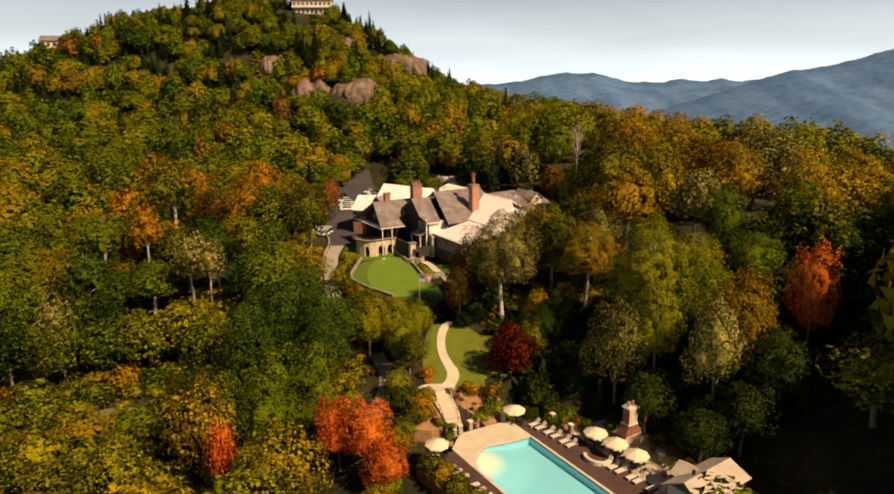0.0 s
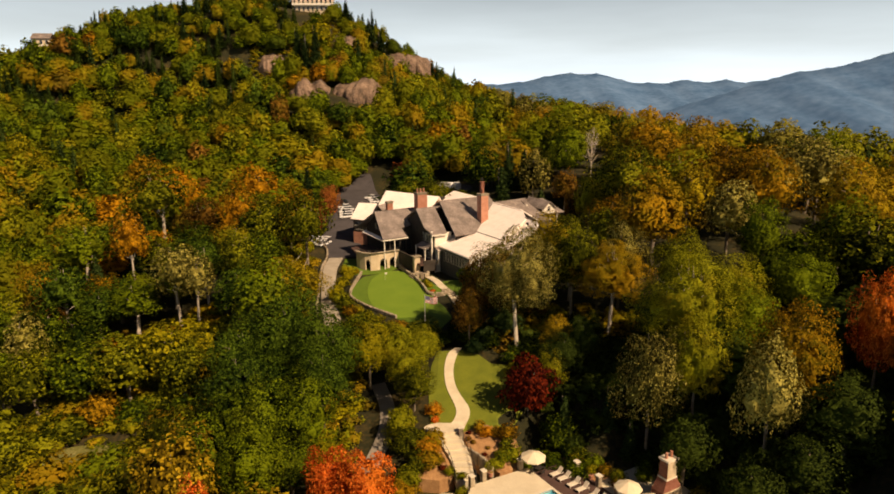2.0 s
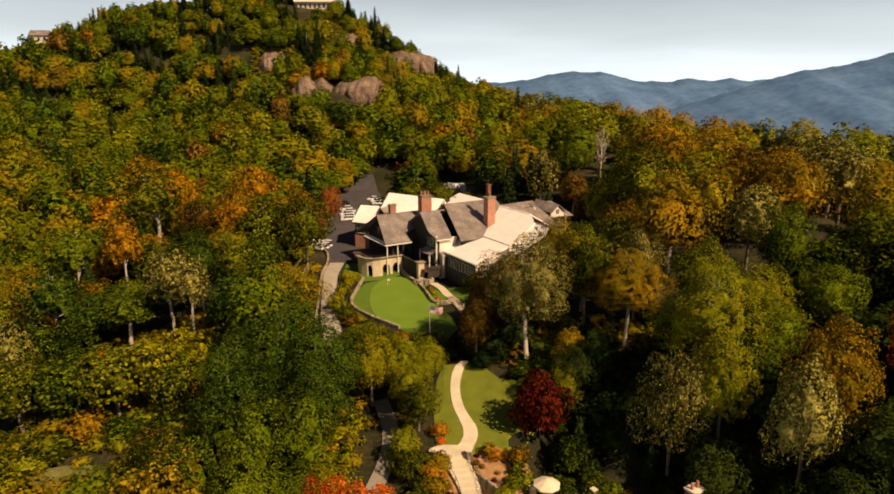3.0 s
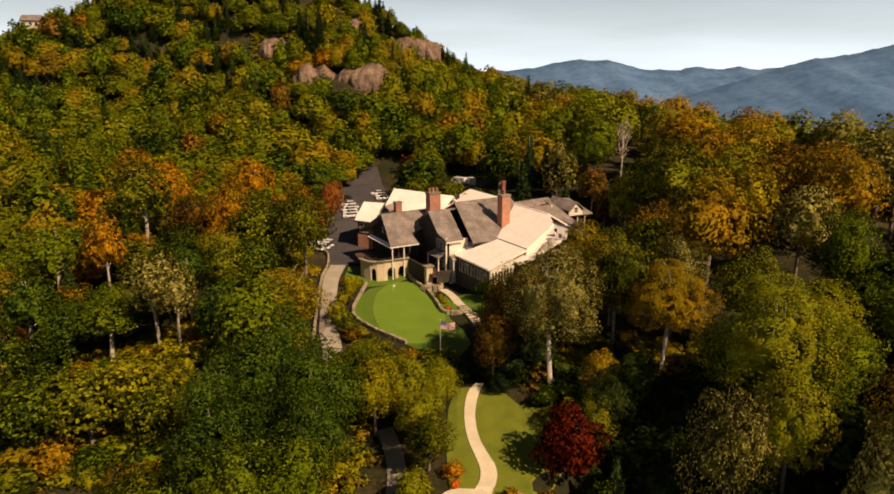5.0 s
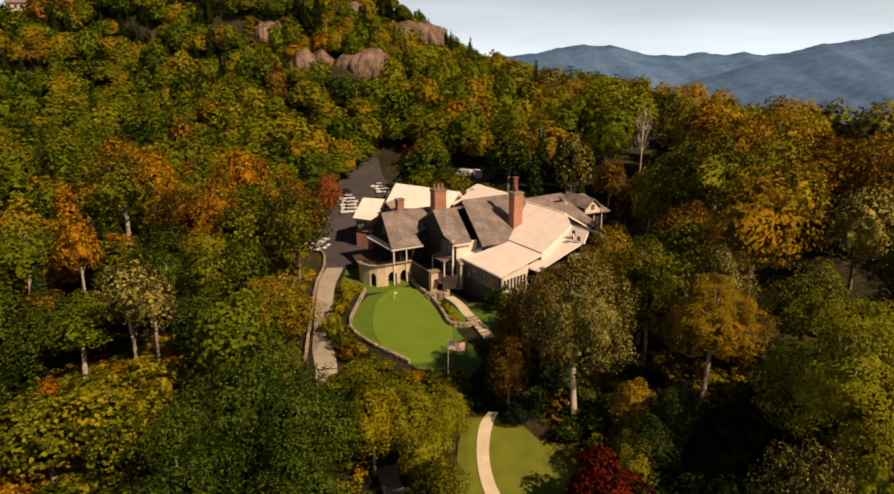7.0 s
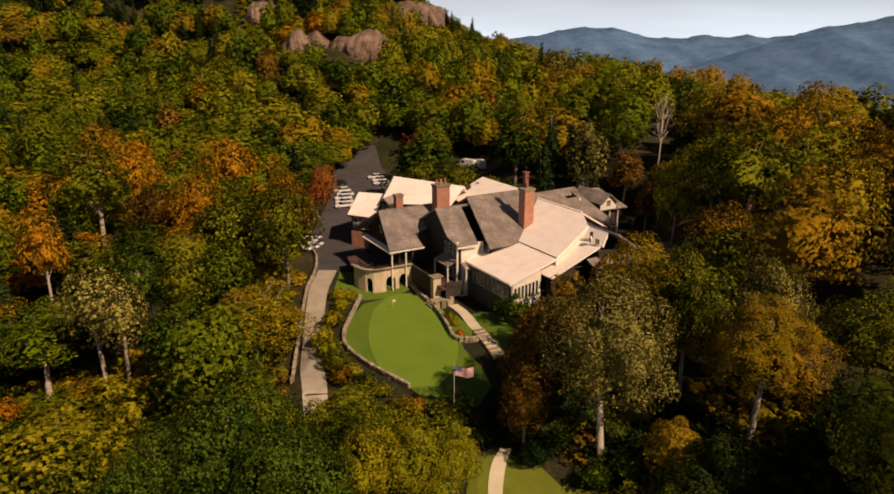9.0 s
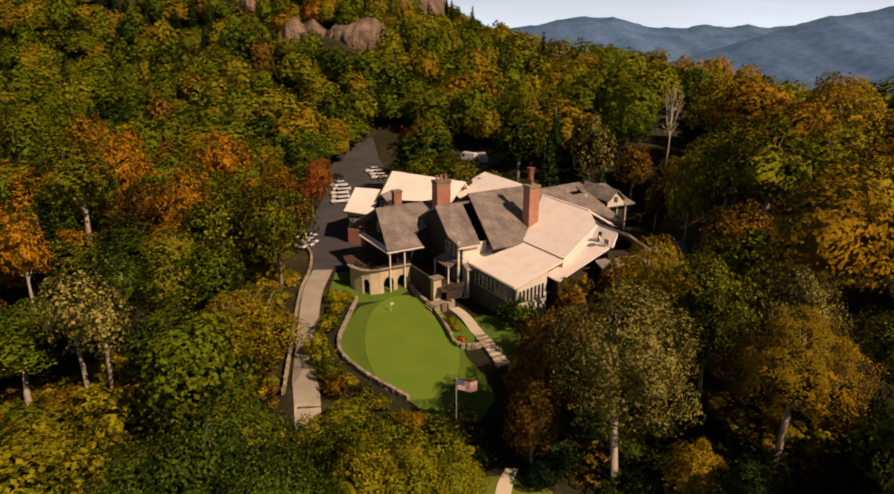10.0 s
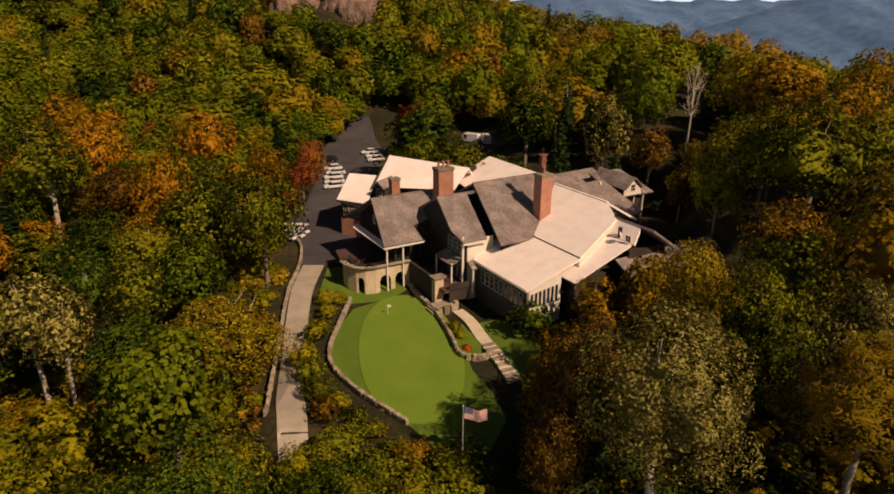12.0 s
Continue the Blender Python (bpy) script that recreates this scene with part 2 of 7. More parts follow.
METAL = material("dark_metal", (0.03, 0.028, 0.026), (0.07, 0.06, 0.055), rough=0.5, scale=2, fine=9, bump=0, metal=0.4)
STEEL = material("pale_metal_pole", (0.45, 0.43, 0.40), (0.60, 0.58, 0.55), rough=0.4, scale=2, fine=9, bump=0, metal=0.3)
CAR_WHITE = material("white_car_paint", (0.70, 0.70, 0.70), (0.80, 0.80, 0.80), rough=0.25, scale=1, fine=4, bump=0, spec=0.6)
CAR_DARK = material("dark_car_paint", (0.02, 0.022, 0.026), (0.04, 0.042, 0.048), rough=0.25, scale=1, fine=4, bump=0, spec=0.6)
RUBBER = material("rubber", (0.012, 0.012, 0.012), (0.03, 0.03, 0.03), rough=0.85, scale=3, fine=9, bump=0)
FABRIC = material("lounger_sling", (0.55, 0.48, 0.38), (0.72, 0.64, 0.52), rough=0.85, scale=2, fine=9, bump=0.1)
CLOTH_RED = material("red_cloth", (0.50, 0.10, 0.08), (0.64, 0.16, 0.12), rough=0.8, scale=2, fine=9, bump=0)
CLOTH_WHITE = material("white_cloth", (0.70, 0.66, 0.62), (0.82, 0.78, 0.74), rough=0.8, scale=2, fine=9, bump=0)
CLOTH_BLUE = material("blue_cloth", (0.10, 0.10, 0.17), (0.16, 0.15, 0.24), rough=0.8, scale=2, fine=9, bump=0)
# ridges: the haze of distance is put into these blue base colours
FAR_A = material("ridge_painted_haze", (0.045, 0.112, 0.225), (0.125, 0.225, 0.375), rough=1, scale=0.010, fine=0.05, bump=0, spec=0)
FAR_C = material("far_ridge_painted_haze", (0.15, 0.21, 0.27), (0.19, 0.26, 0.32), rough=1, scale=0.004, fine=0.02, bump=0, spec=0)


def water_material():
    """Clear water: tinted see-through body with a glossy rippled surface."""
    m = bpy.data.materials.new("pool_water")
    m.use_nodes = True
    n, l = m.node_tree.nodes, m.node_tree.links
    n.remove(n["Principled BSDF"])
    clear = n.new("ShaderNodeBsdfTransparent")
    clear.inputs["Color"].default_value = (0.72, 0.97, 0.97, 1)
    gloss = n.new("ShaderNodeBsdfGlossy")
    gloss.inputs["Roughness"].default_value = 0.04
    wave = n.new("ShaderNodeTexNoise")
    wave.inputs["Scale"].default_value = 2.2
    bump = n.new("ShaderNodeBump")
    bump.inputs["Strength"].default_value = 0.1
    l.new(wave.outputs["Fac"], bump.inputs["Height"])
    l.new(bump.outputs["Normal"], gloss.inputs["Normal"])
    fres = n.new("ShaderNodeFresnel")
    fres.inputs["IOR"].default_value = 1.33
    both = n.new("ShaderNodeMixShader")
    l.new(fres.outputs[0], both.inputs[0])
    l.new(clear.outputs[0], both.inputs[1])
    l.new(gloss.outputs[0], both.inputs[2])
    l.new(both.outputs[0], n["Material Output"].inputs["Surface"])
    return m


WATER = water_material()


def shelve(m, top, deep):
    """Sandy finish at the shallow end, giving way to the plaster's own colour with depth."""
    n, l = m.node_tree.nodes, m.node_tree.links
    b = n["Principled BSDF"]
    old = b.inputs["Base Color"].links[0].from_socket
    geo = n.new("ShaderNodeNewGeometry")
    split = n.new("ShaderNodeSeparateXYZ")
    l.new(geo.outputs["Position"], split.inputs[0])
    fade = n.new("ShaderNodeMapRange")
    fade.inputs["From Min"].default_value = top
    fade.inputs["From Max"].default_value = deep
    l.new(split.outputs["Z"], fade.inputs["Value"])
    blend = n.new("ShaderNodeMix")
    blend.data_type = "RGBA"
    blend.inputs["A"].default_value = (0.84, 0.78, 0.64, 1)
    l.new(fade.outputs["Result"], blend.inputs["Factor"])
    l.new(old, blend.inputs["B"])
    l.new(blend.outputs["Result"], b.inputs["Base Color"])


shelve(BEACH, -6.56, -6.98)

# ---- the lie of the land ----
AZ = radians(31)
UX, UY = math.cos(AZ), math.sin(AZ)
OX, OY = 0.0, 165.0


def plan(u, v):
    """From the lodge's own axes (along its ridges, across them) to the world."""
    return OX + u * UX - v * UY, OY + u * UY + v * UX


# the last rise lies out of view, added to shade the hollow
HILLS = [
    (-80, 430, 55, 71.8), (-150, 430, 60, 41.1), (-230, 420, 70, 61.5), (-60, 350, 35, 30.5), (-110, 350, 45, -35.0), (0, 420, 55, 31.5), (60, 390, 60, -3.8),
    (30, 300, 60, 19.9), (130, 320, 80, 33.0), (70, 190, 45, -1.7), (60, 130, 40, 5.7), (110, 170, 60, 18.6), (110, 260, 60, -14.0), (170, 220, 60, 3.0), (10, 190, 50, 15.4), (70, 205, 42, 8.0), (96, 62, 27, 19.0),
]
DIPS = [
    (-25, 190, 40, -6.5), (-20, 140, 35, 0.6), (-60, 180, 35, 15.0), (10, 100, 30, -3.3), (-40, 90, 40, 7.0), (-90, 140, 50, -4.1), (-140, 200, 70, 2.9), (-130, 310, 60, 19.1),
    (60, 80, 50, 11.3), (-80, 385, 28, -4.6), (-100, 322, 25, 19.2), (-220, 250, 55, 7.6), (-170, 385, 40, -0.6), (250, 300, 80, -17.7), (-35, 385, 35, -16.3), (-68, 147, 20, -3.5),
]
# levelled places: centre, half sizes along its own axes, turn, level, soft edge
PADS = [
    (*plan(4, 12), 22, 22, 31, 0.6, 10), (-14, 152, 10, 17, -8, -0.1, 8), (*plan(-33, -82), 12.2, 22, 31, -8.6, 5), (*plan(-17, -86), 4.5, 16, 31, -6.5, 4), (-33, 236, 11, 40, 0, 2.6, 10),
    (-33, 192, 8, 16, 0, 0.4, 8), (*plan(-1, 42), 10, 10, 31, 0.8, 8), (22, 196, 14, 10, 0, 3.0, 8), (1, 112, 6, 10, -5, -3.0, 4),
]


def smooth(a, b, x):
    t = np.clip((x - a) / (b - a), 0, 1)
    return t * t * (3 - 2 * t)


def land(x, y):
    """Height of the ground, for arrays or single numbers."""
    x, y = np.asarray(x, float), np.asarray(y, float)
    z = np.full(x.shape, -18.0)
    for cx, cy, s, h in HILLS + DIPS:
        z = z + h * np.exp(-((x - cx) ** 2 + (y - cy) ** 2) / (2 * s * s))
    z = z + 1.1 * np.sin(x * 0.071 + 1.3) * np.cos(y * 0.063) + 0.5 * np.sin(x * 0.19 + y * 0.11)
    away = np.hypot(x + 40, y - 260)
    z = z - 150 * smooth(330, 1100, away)
    for cx, cy, a, b, turn, level, soft in PADS:
        c, s = math.cos(radians(turn)), math.sin(radians(turn))
        p, q = (x - cx) * c + (y - cy) * s, -(x - cx) * s + (y - cy) * c
        out = np.hypot(np.maximum(np.abs(p) - a, 0), np.maximum(np.abs(q) - b, 0))
        k = 1 - smooth(0, soft, out)
        if (cx, cy) == (1, 112):
            level = -3.0 + (y - 112) * 0.13
        z = z * (1 - k) + level * k
    return z


STEP = 3.0
XS = np.concatenate([-np.geomspace(6000, 300, 22)[:-1], np.arange(-300, 300.1, STEP), np.geomspace(300, 6000, 22)[1:]])
YS = np.concatenate([-np.geomspace(3000, 20, 12)[:-1], np.arange(0, 520.1, STEP), np.geomspace(520, 6000, 20)[1:]])
GX, GY = np.meshgrid(XS, YS, indexing="ij")
GZ = land(GX, GY)


def ground_at(x, y):
    """Height of the ground sheet as built."""
    i = int(np.clip(np.searchsorted(XS, x) - 1, 0, len(XS) - 2))
    j = int(np.clip(np.searchsorted(YS, y) - 1, 0, len(YS) - 2))
    a, b = (x - XS[i]) / (XS[i + 1] - XS[i]), (y - YS[j]) / (YS[j + 1] - YS[j])
    return float(GZ[i, j] * (1 - a) * (1 - b) + GZ[i + 1, j] * a * (1 - b) + GZ[i, j + 1] * (1 - a) * b + GZ[i + 1, j + 1] * a * b)


def mesh_from(name, verts, faces, mats, smooth_faces=False):
    me = bpy.data.meshes.new(name)
    me.from_pydata([tuple(map(float, v)) for v in verts], [], [tuple(map(int, f)) for f in faces])
    for m in mats:
        me.materials.append(m)
    if smooth_faces:
        me.polygons.foreach_set("use_smooth", [True] * len(me.polygons))
    me.update()
    return me


def part(name, bm, mat, parent=None, label=""):
    """Links a bmesh as one mesh object under a thing or a part."""
    me = bpy.data.meshes.new(name)
    bmesh.ops.recalc_face_normals(bm, faces=bm.faces)
    bm.to_mesh(me)
    bm.free()
    me.materials.append(mat)
    ob = new(name, me)
    if parent:
        ob.parent = parent
    return tagged(ob, label)


def thing(name, m, label, category, group="", kind=""):
    ob = new(name)
    ob.matrix_basis = m
    return tagged(ob, label, category, group, kind)


ni, nj = len(XS), len(YS)
gv = np.stack([GX.ravel(), GY.ravel(), GZ.ravel()], 1)
gf = [(i * nj + j, (i + 1) * nj + j, (i + 1) * nj + j + 1, i * nj + j + 1) for i in range(ni - 1) for j in range(nj - 1)]
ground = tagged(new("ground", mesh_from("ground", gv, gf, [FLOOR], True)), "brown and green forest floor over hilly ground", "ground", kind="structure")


def ridge(name, dist, x0, x1, crest, wob, seed, mat, label):
    """A far mountain ridge: a wooded slope with spurs and gullies that falls from a wavy crest."""
    rnd = random.Random(seed)
    ph = [rnd.uniform(0, 6.28) for _ in range(8)]
    n, rows = 260, 12
    verts, faces = [], []
    for i in range(n + 1):
        x = x0 + (x1 - x0) * i / n
        h = crest(x) + wob * sum(math.sin(x / dist * f + p) / (1 + 0.25 * f) for f, p in zip((6, 11, 19, 31, 53, 90), ph)) + 0.35 * wob * (math.sin(x / dist * 160 + ph[2]) + 0.7 * math.sin(x / dist * 330 + ph[3]))
        for j in range(rows + 1):
            v = j / rows
            lean = x / dist * 34 + 2.2 * v * math.sin(ph[6] + x / dist * 5)
            spur = (1 - abs(math.sin(lean + ph[0]))) * 0.65 + (1 - abs(math.sin(lean * 2.7 + 1.5 * v + ph[1]))) * 0.35
            hump = v * (1 - v) * 4
            verts.append((x, dist - 900 * (1 - v) - 60 * spur * hump, -220 + (h + 220) * v ** 0.85 + 0.015 * (h + 220) * (spur - 0.5) * hump))
        verts.append((x, dist + 500, -220))
    m = rows + 2
    for i in range(n):
        for j in range(m - 1):
            a = i * m + j
            faces.append((a, a + m, a + m + 1, a + 1))
    return tagged(new(name, mesh_from(name, verts, faces, [mat], True)), label, "mountain", kind="structure")


def swell(x, *humps):
    return sum(h * math.exp(-((x - c) / w) ** 2) for c, w, h in humps)


ridge("backdrop_near", 1750, -900, 2600, lambda x: min(150, 42 + (x - 791) * (0.20 if x > 791 else 0.30)) + swell(x, (870, 60, 8), (1150, 90, 10)), 3, 3, FAR_A, "wooded mountain ridge, haze painted in dark blue")
ridge("backdrop_middle", 2600, -1500, 3600, lambda x: 40 + swell(x, (450, 150, 38), (590, 70, 16), (900, 45, 14), (1040, 40, 12), (1260, 80, 12)), 5, 5, FAR_A, "mountain ridge with haze painted in blue")
ridge("backdrop_far", 3900, -2500, 4300, lambda x: 22 + swell(x, (1500, 500, 14)), 6, 8, FAR_C, "distant mountain ridge with haze painted in pale blue")


def drape(name, outline, mat, lift, label, category="ground", thick=0.35, cell=1.5):
    """A slab laid on the ground inside an outline, with an edge that goes down into the ground."""
    bm = bmesh.new()
    n = len(outline)
    vs = [bm.verts.new((x, y, 0)) for x, y in outline]
    bm.faces.new(vs)
    xs, ys = [p[0] for p in outline], [p[1] for p in outline]
    for axis, lo, hi in ((0, min(xs), max(xs)), (1, min(ys), max(ys))):
        k = lo + cell
        while k < hi - 0.01:
            no = (1, 0, 0) if axis == 0 else (0, 1, 0)
            co = (k, 0, 0) if axis == 0 else (0, k, 0)
            bmesh.ops.bisect_plane(bm, geom=bm.verts[:] + bm.edges[:] + bm.faces[:], plane_co=co, plane_no=no)
            k += cell
    rim = [e for e in bm.edges if e.is_boundary]
    made = bmesh.ops.extrude_edge_only(bm, edges=rim)["geom"]
    low = {g for g in made if isinstance(g, bmesh.types.BMVert)}
    for v in bm.verts:
        v.co.z = ground_at(v.co.x, v.co.y) + (lift - thick if v in low else lift)
    ob = part(name, bm, mat)
    return tagged(ob, label, category, kind="structure")


def ribbon(points, widths):
    """Outline of a lane along points, smoothed."""
    pts, ws = [Vector(p) for p in points], list(widths)
    for _ in range(2):
        np_, nw = [pts[0]], [ws[0]]
        for a, b, c, d in zip(pts, pts[1:], ws, ws[1:]):
            np_ += [a * 0.75 + b * 0.25, a * 0.25 + b * 0.75]
            nw += [c * 0.75 + d * 0.25, c * 0.25 + d * 0.75]
        np_.append(pts[-1])
        nw.append(ws[-1])
        pts, ws = np_, nw
    left, right = [], []
    for i, p in enumerate(pts):
        d = (pts[min(i + 1, len(pts) - 1)] - pts[max(i - 1, 0)]).normalized()
        s = Vector((-d.y, d.x)) * ws[i] / 2
        left.append(tuple(p + s))
        right.append(tuple(p - s))
    return right + left[::-1]


def blob(cx, cy, rx, ry, turn=0, n=40, power=2.0):
    c, s = math.cos(radians(turn)), math.sin(radians(turn))
    out = []
    for i in range(n):
        a = 2 * math.pi * i / n
        p = rx * math.copysign(abs(math.cos(a)) ** (2 / power), math.cos(a))
        q = ry * math.copysign(abs(math.sin(a)) ** (2 / power), math.sin(a))
        out.append((cx + p * c - q * s, cy + p * s + q * c))
    return out


DRIVE = [(-23.2, 131.5), (-24.6, 137.5), (-26.0, 142), (-27.5, 150), (-29.5, 162), (-30.6, 172), (-30.8, 181)]
ROAD = [(-14.5, 86), (-12.2, 94), (-10.6, 102), (-11.0, 110), (-13.5, 118)]
WALKWAY = [(-1.0, 100.2), (0.6, 102.6), (1.0, 105.4), (0.1, 108), (-1.0, 111.5), (-1.4, 116.3), (-0.9, 121.0), (-0.1, 123.6), (0.4, 125)]
green_outline = [(-17, 168.5), (-21.6, 165), (-22.9, 159), (-22.9, 151), (-21.6, 147), (-18.3, 142.6), (-11.5, 136.0), (-8.6, 132.6), (-6.2, 130.8), (-2.6, 133), (-0.6, 138), (-2.0, 143), (-4.2, 147.5), (-5.0, 152), (-6.5, 157), (-9.3, 164), (-12, 169)]
drape("green_surround", green_outline, ROUGH_GRASS, 0.10, "mown dark green grass round the putting green", "lawn")
drape("lawn_left_of_terrace", [(-28.2, 180), (-27.8, 172), (-26.9, 166), (-22.6, 166.7), (-17, 168), (-14, 172), (-20, 178), (-24, 180)], ROUGH_GRASS, 0.12, "strip of grass between drive and terrace", "lawn")
drape("glade", blob(-60, 104, 8.0, 4.2, -8), DRY_GRASS, 0.12, "glade of pale dry grass in the wood", "grass")
drape("putting_green", blob(-12.4, 153.0, 6.8, 17.0, 8.5, power=2.1), GREEN, 0.16, "smooth light green putting green", "golf green")
drape("lawn", [(-3.8, 100.6), (-4.3, 105), (-4.6, 112), (-4.3, 118.5), (-3.2, 123.6), (0.5, 124), (3.9, 121.8), (5.9, 118.8), (9.3, 117.6), (12.4, 112), (11.4, 107), (8.4, 103), (6, 101.6), (3.7, 101.6), (1.3, 100.6)], LAWN, 0.14, "sunny mown lawn beside the curved path", "lawn")
drape("lawn_by_sunroom", [(-3.6, 160.4), (-2.4, 151), (0.4, 146), (5, 145), (9, 148), (8.4, 155), (4.6, 158.6), (0, 161.4)], ROUGH_GRASS, 0.12, "shaded grass below the sunroom", "lawn")
drape("path", ribbon(WALKWAY, [2.0, 2.0, 2.1, 1.7, 1.55, 1.5, 1.7, 1.4, 1.3]), PATHSTONE, 0.24, "pale curving garden path through the lawn", "path", cell=0.9)
drape("drive", ribbon(DRIVE, [3.2, 3.3, 3.2, 3.2, 3.2, 3.4, 3.6]), CONCRETE, 0.20, "pale concrete drive running up to the lodge", "drive")
drape("service_road", ribbon(ROAD, [2.4] * 5), ROAD_DIRT, 0.18, "grey gravel lane between the trees", "road")
drape("forecourt", [(-32.8, 180.8), (-28.8, 180.8), (-25.5, 182), (-22, 186), (-24, 191), (-27, 196), (-25, 212), (-22, 226), (-23, 246), (-28, 268), (-34, 290), (-46, 294), (-44, 262), (-40, 240), (-38.6, 214), (-39.4, 202), (-37, 196), (-34.6, 190)], ASPHALT, 0.22, "dark asphalt forecourt and car park", "car park", cell=3)

# ---- trees ----
def ball(level):
    bm = bmesh.new()
    bmesh.ops.create_icosphere(bm, subdivisions=level, radius=1.0)
    v = np.array([p.co[:] for p in bm.verts])
    f = np.array([[p.index for p in q.verts] for q in bm.faces])
    bm.free()
    return v, f


BALLS = {1: ball(1), 2: ball(2), 3: ball(3)}


def soften(points, normals, lobes, share):
    """Normals between a spray's own and the outward direction of the whole crown."""
    l = np.array(lobes)
    low, high = (l[:, :3] - l[:, 3:]).min(0), (l[:, :3] + l[:, 3:]).max(0)
    d = (points - (low + (high - low) * np.array([0.5, 0.5, 0.40]))) / (high - low)
    d /= np.linalg.norm(d, axis=1, keepdims=True) + 1e-6
    out = normals * (1 - share) + d * share
    return out / (np.linalg.norm(out, axis=1, keepdims=True) + 1e-6)


def spread_ways(rs, n, floor, jitter):
    """Directions spread evenly from the top of a ball down to a floor."""
    i = np.arange(n)
    z = 1 - (1 - floor) * (i + 0.5) / n
    a = 2.399963 * i + rs.uniform(0, 6.28) + rs.uniform(-0.35, 0.35, n)
    flat = np.sqrt(1 - z * z)
    ways = np.stack([flat * np.cos(a), flat * np.sin(a), z], 1) + rs.normal(scale=jitter, size=(n, 3))
    return ways / np.linalg.norm(ways, axis=1, keepdims=True)


def crown_shape(rnd, r, h0, h1, n, depth=0.30, low=0.40):
    """An uneven crown from height h0 to h1: a few great limbs bulge from it, and many boughs from those."""
    rs = np.random.RandomState(rnd.randrange(10**6))
    big = rs.randint(8, 13)
    middle = h0 + (h1 - h0) * low
    return {"limbs": spread_ways(rs, big, -0.55, 0.22), "limb_wide": rs.uniform(0.55, 0.95, big), "limb_amp": depth * rs.uniform(0.35, 1.35, big),
            "ways": spread_ways(rs, n, -0.72, 0.10), "wide": math.sqrt(3.44 / n) * rs.uniform(0.8, 1.5, n), "amp": 0.17 * rs.uniform(0.3, 1.5, n), "depth": depth + 0.12, "centre": np.array([0, 0, middle]),
            "axes": np.array([r * rs.uniform(0.95, 1.2), r * rs.uniform(0.95, 1.2), h1 - middle, middle - h0]), "phase": rs.uniform(0, 6.28, 6)}


def crown_points(shape, d, scale):
    """Points of the crown's skin in the directions d, and outward directions there."""
    limb = np.clip(1 - (np.arccos(np.clip(d @ shape["limbs"].T, -1, 1)) / shape["limb_wide"]) ** 2, 0, None) * shape["limb_amp"]
    bough = np.clip(1 - (np.arccos(np.clip(d @ shape["ways"].T, -1, 1)) / shape["wide"]) ** 2, 0, None) * shape["amp"]
    best, chief = bough.argmax(1), limb.argmax(1)
    up = np.where(d[:, 2:3] > 0, shape["axes"][2], shape["axes"][3])
    axes = np.concatenate([np.full((len(d), 1), shape["axes"][0]), np.full((len(d), 1), shape["axes"][1]), up], 1)
    p = d * axes * (1 - shape["depth"] + limb.max(1) + bough.max(1))[:, None] * scale

    def away(root):
        o = p - root
        return o / (np.linalg.norm(o, axis=1, keepdims=True) + 1e-6)

    dome = d / axes
    dome /= np.linalg.norm(dome, axis=1, keepdims=True)
    way = 0.35 * away(shape["ways"][best] * axes * 0.60) + 0.35 * away(shape["limbs"][chief] * axes * 0.45) + 0.30 * dome
    return p + shape["centre"], way / (np.linalg.norm(way, axis=1, keepdims=True) + 1e-6)


def heart(rnd, shape, level, fill):
    """The dense shaded foliage inside a crown."""
    bv, bf = BALLS[level]
    rs = np.random.RandomState(rnd.randrange(10**6))
    p, way = crown_points(shape, bv, fill * (1 + rs.uniform(-0.20, 0.06, size=(len(bv), 1))))
    return p, bf, way


def foliage(rnd, shape, count, size, sides=4, gap=0.28, flat=0.25, tilt=0.40):
    """Leaf sprays over a crown's skin, with thin places between the boughs."""
    rs = np.random.RandomState(rnd.randrange(10**6))
    many = int(count / (1 - gap) * 1.25)
    d = rs.normal(size=(many, 3))
    d[:, 2] += 0.35
    d /= np.linalg.norm(d, axis=1, keepdims=True)
    d = d[d[:, 2] > -0.72]
    p, way = crown_points(shape, d, 1.06 - 0.26 * rs.rand(len(d), 1) ** 1.5)
    ph = shape["phase"]
    q = p * np.array([1, 1, 1.3])
    thin = np.sin(q[:, 0] * 2.3 + q[:, 1] * 1.1 + ph[0]) + np.sin(q[:, 1] * 2.6 - q[:, 2] * 1.4 + ph[1]) + np.sin(q[:, 2] * 2.9 + q[:, 0] * 1.3 + ph[2]) + 1.0 * rs.normal(size=len(p))
    keep = np.argsort(-thin)[:min(count, len(p))]
    p, way = p[keep], way[keep]
    count = len(p)
    nrm = way + rs.normal(scale=tilt, size=(count, 3)) + np.array([0, 0, flat])
    nrm /= np.linalg.norm(nrm, axis=1, keepdims=True)
    t = np.cross(nrm, rs.normal(size=(count, 3)))
    t /= np.linalg.norm(t, axis=1, keepdims=True)
    b = np.cross(nrm, t)
    s = size * (0.55 + 0.9 * rs.rand(count, 1))
    droop = nrm * s * 0.3
    shade = way * 0.55 + nrm * 0.45
    shade /= np.linalg.norm(shade, axis=1, keepdims=True)
    corners = [p - t * s, p - b * s * 0.62 - droop * 0.5, p + t * s * 0.9, p + b * s * 0.7 - droop] if sides == 4 else [p - t * s - b * s * 0.4, p + t * s - b * s * 0.5 - droop * 0.5, p + b * s * 0.95 - droop]
    return np.stack(corners, 1).reshape(-1, 3), np.arange(count * sides).reshape(-1, sides), np.repeat(shade, sides, axis=0)


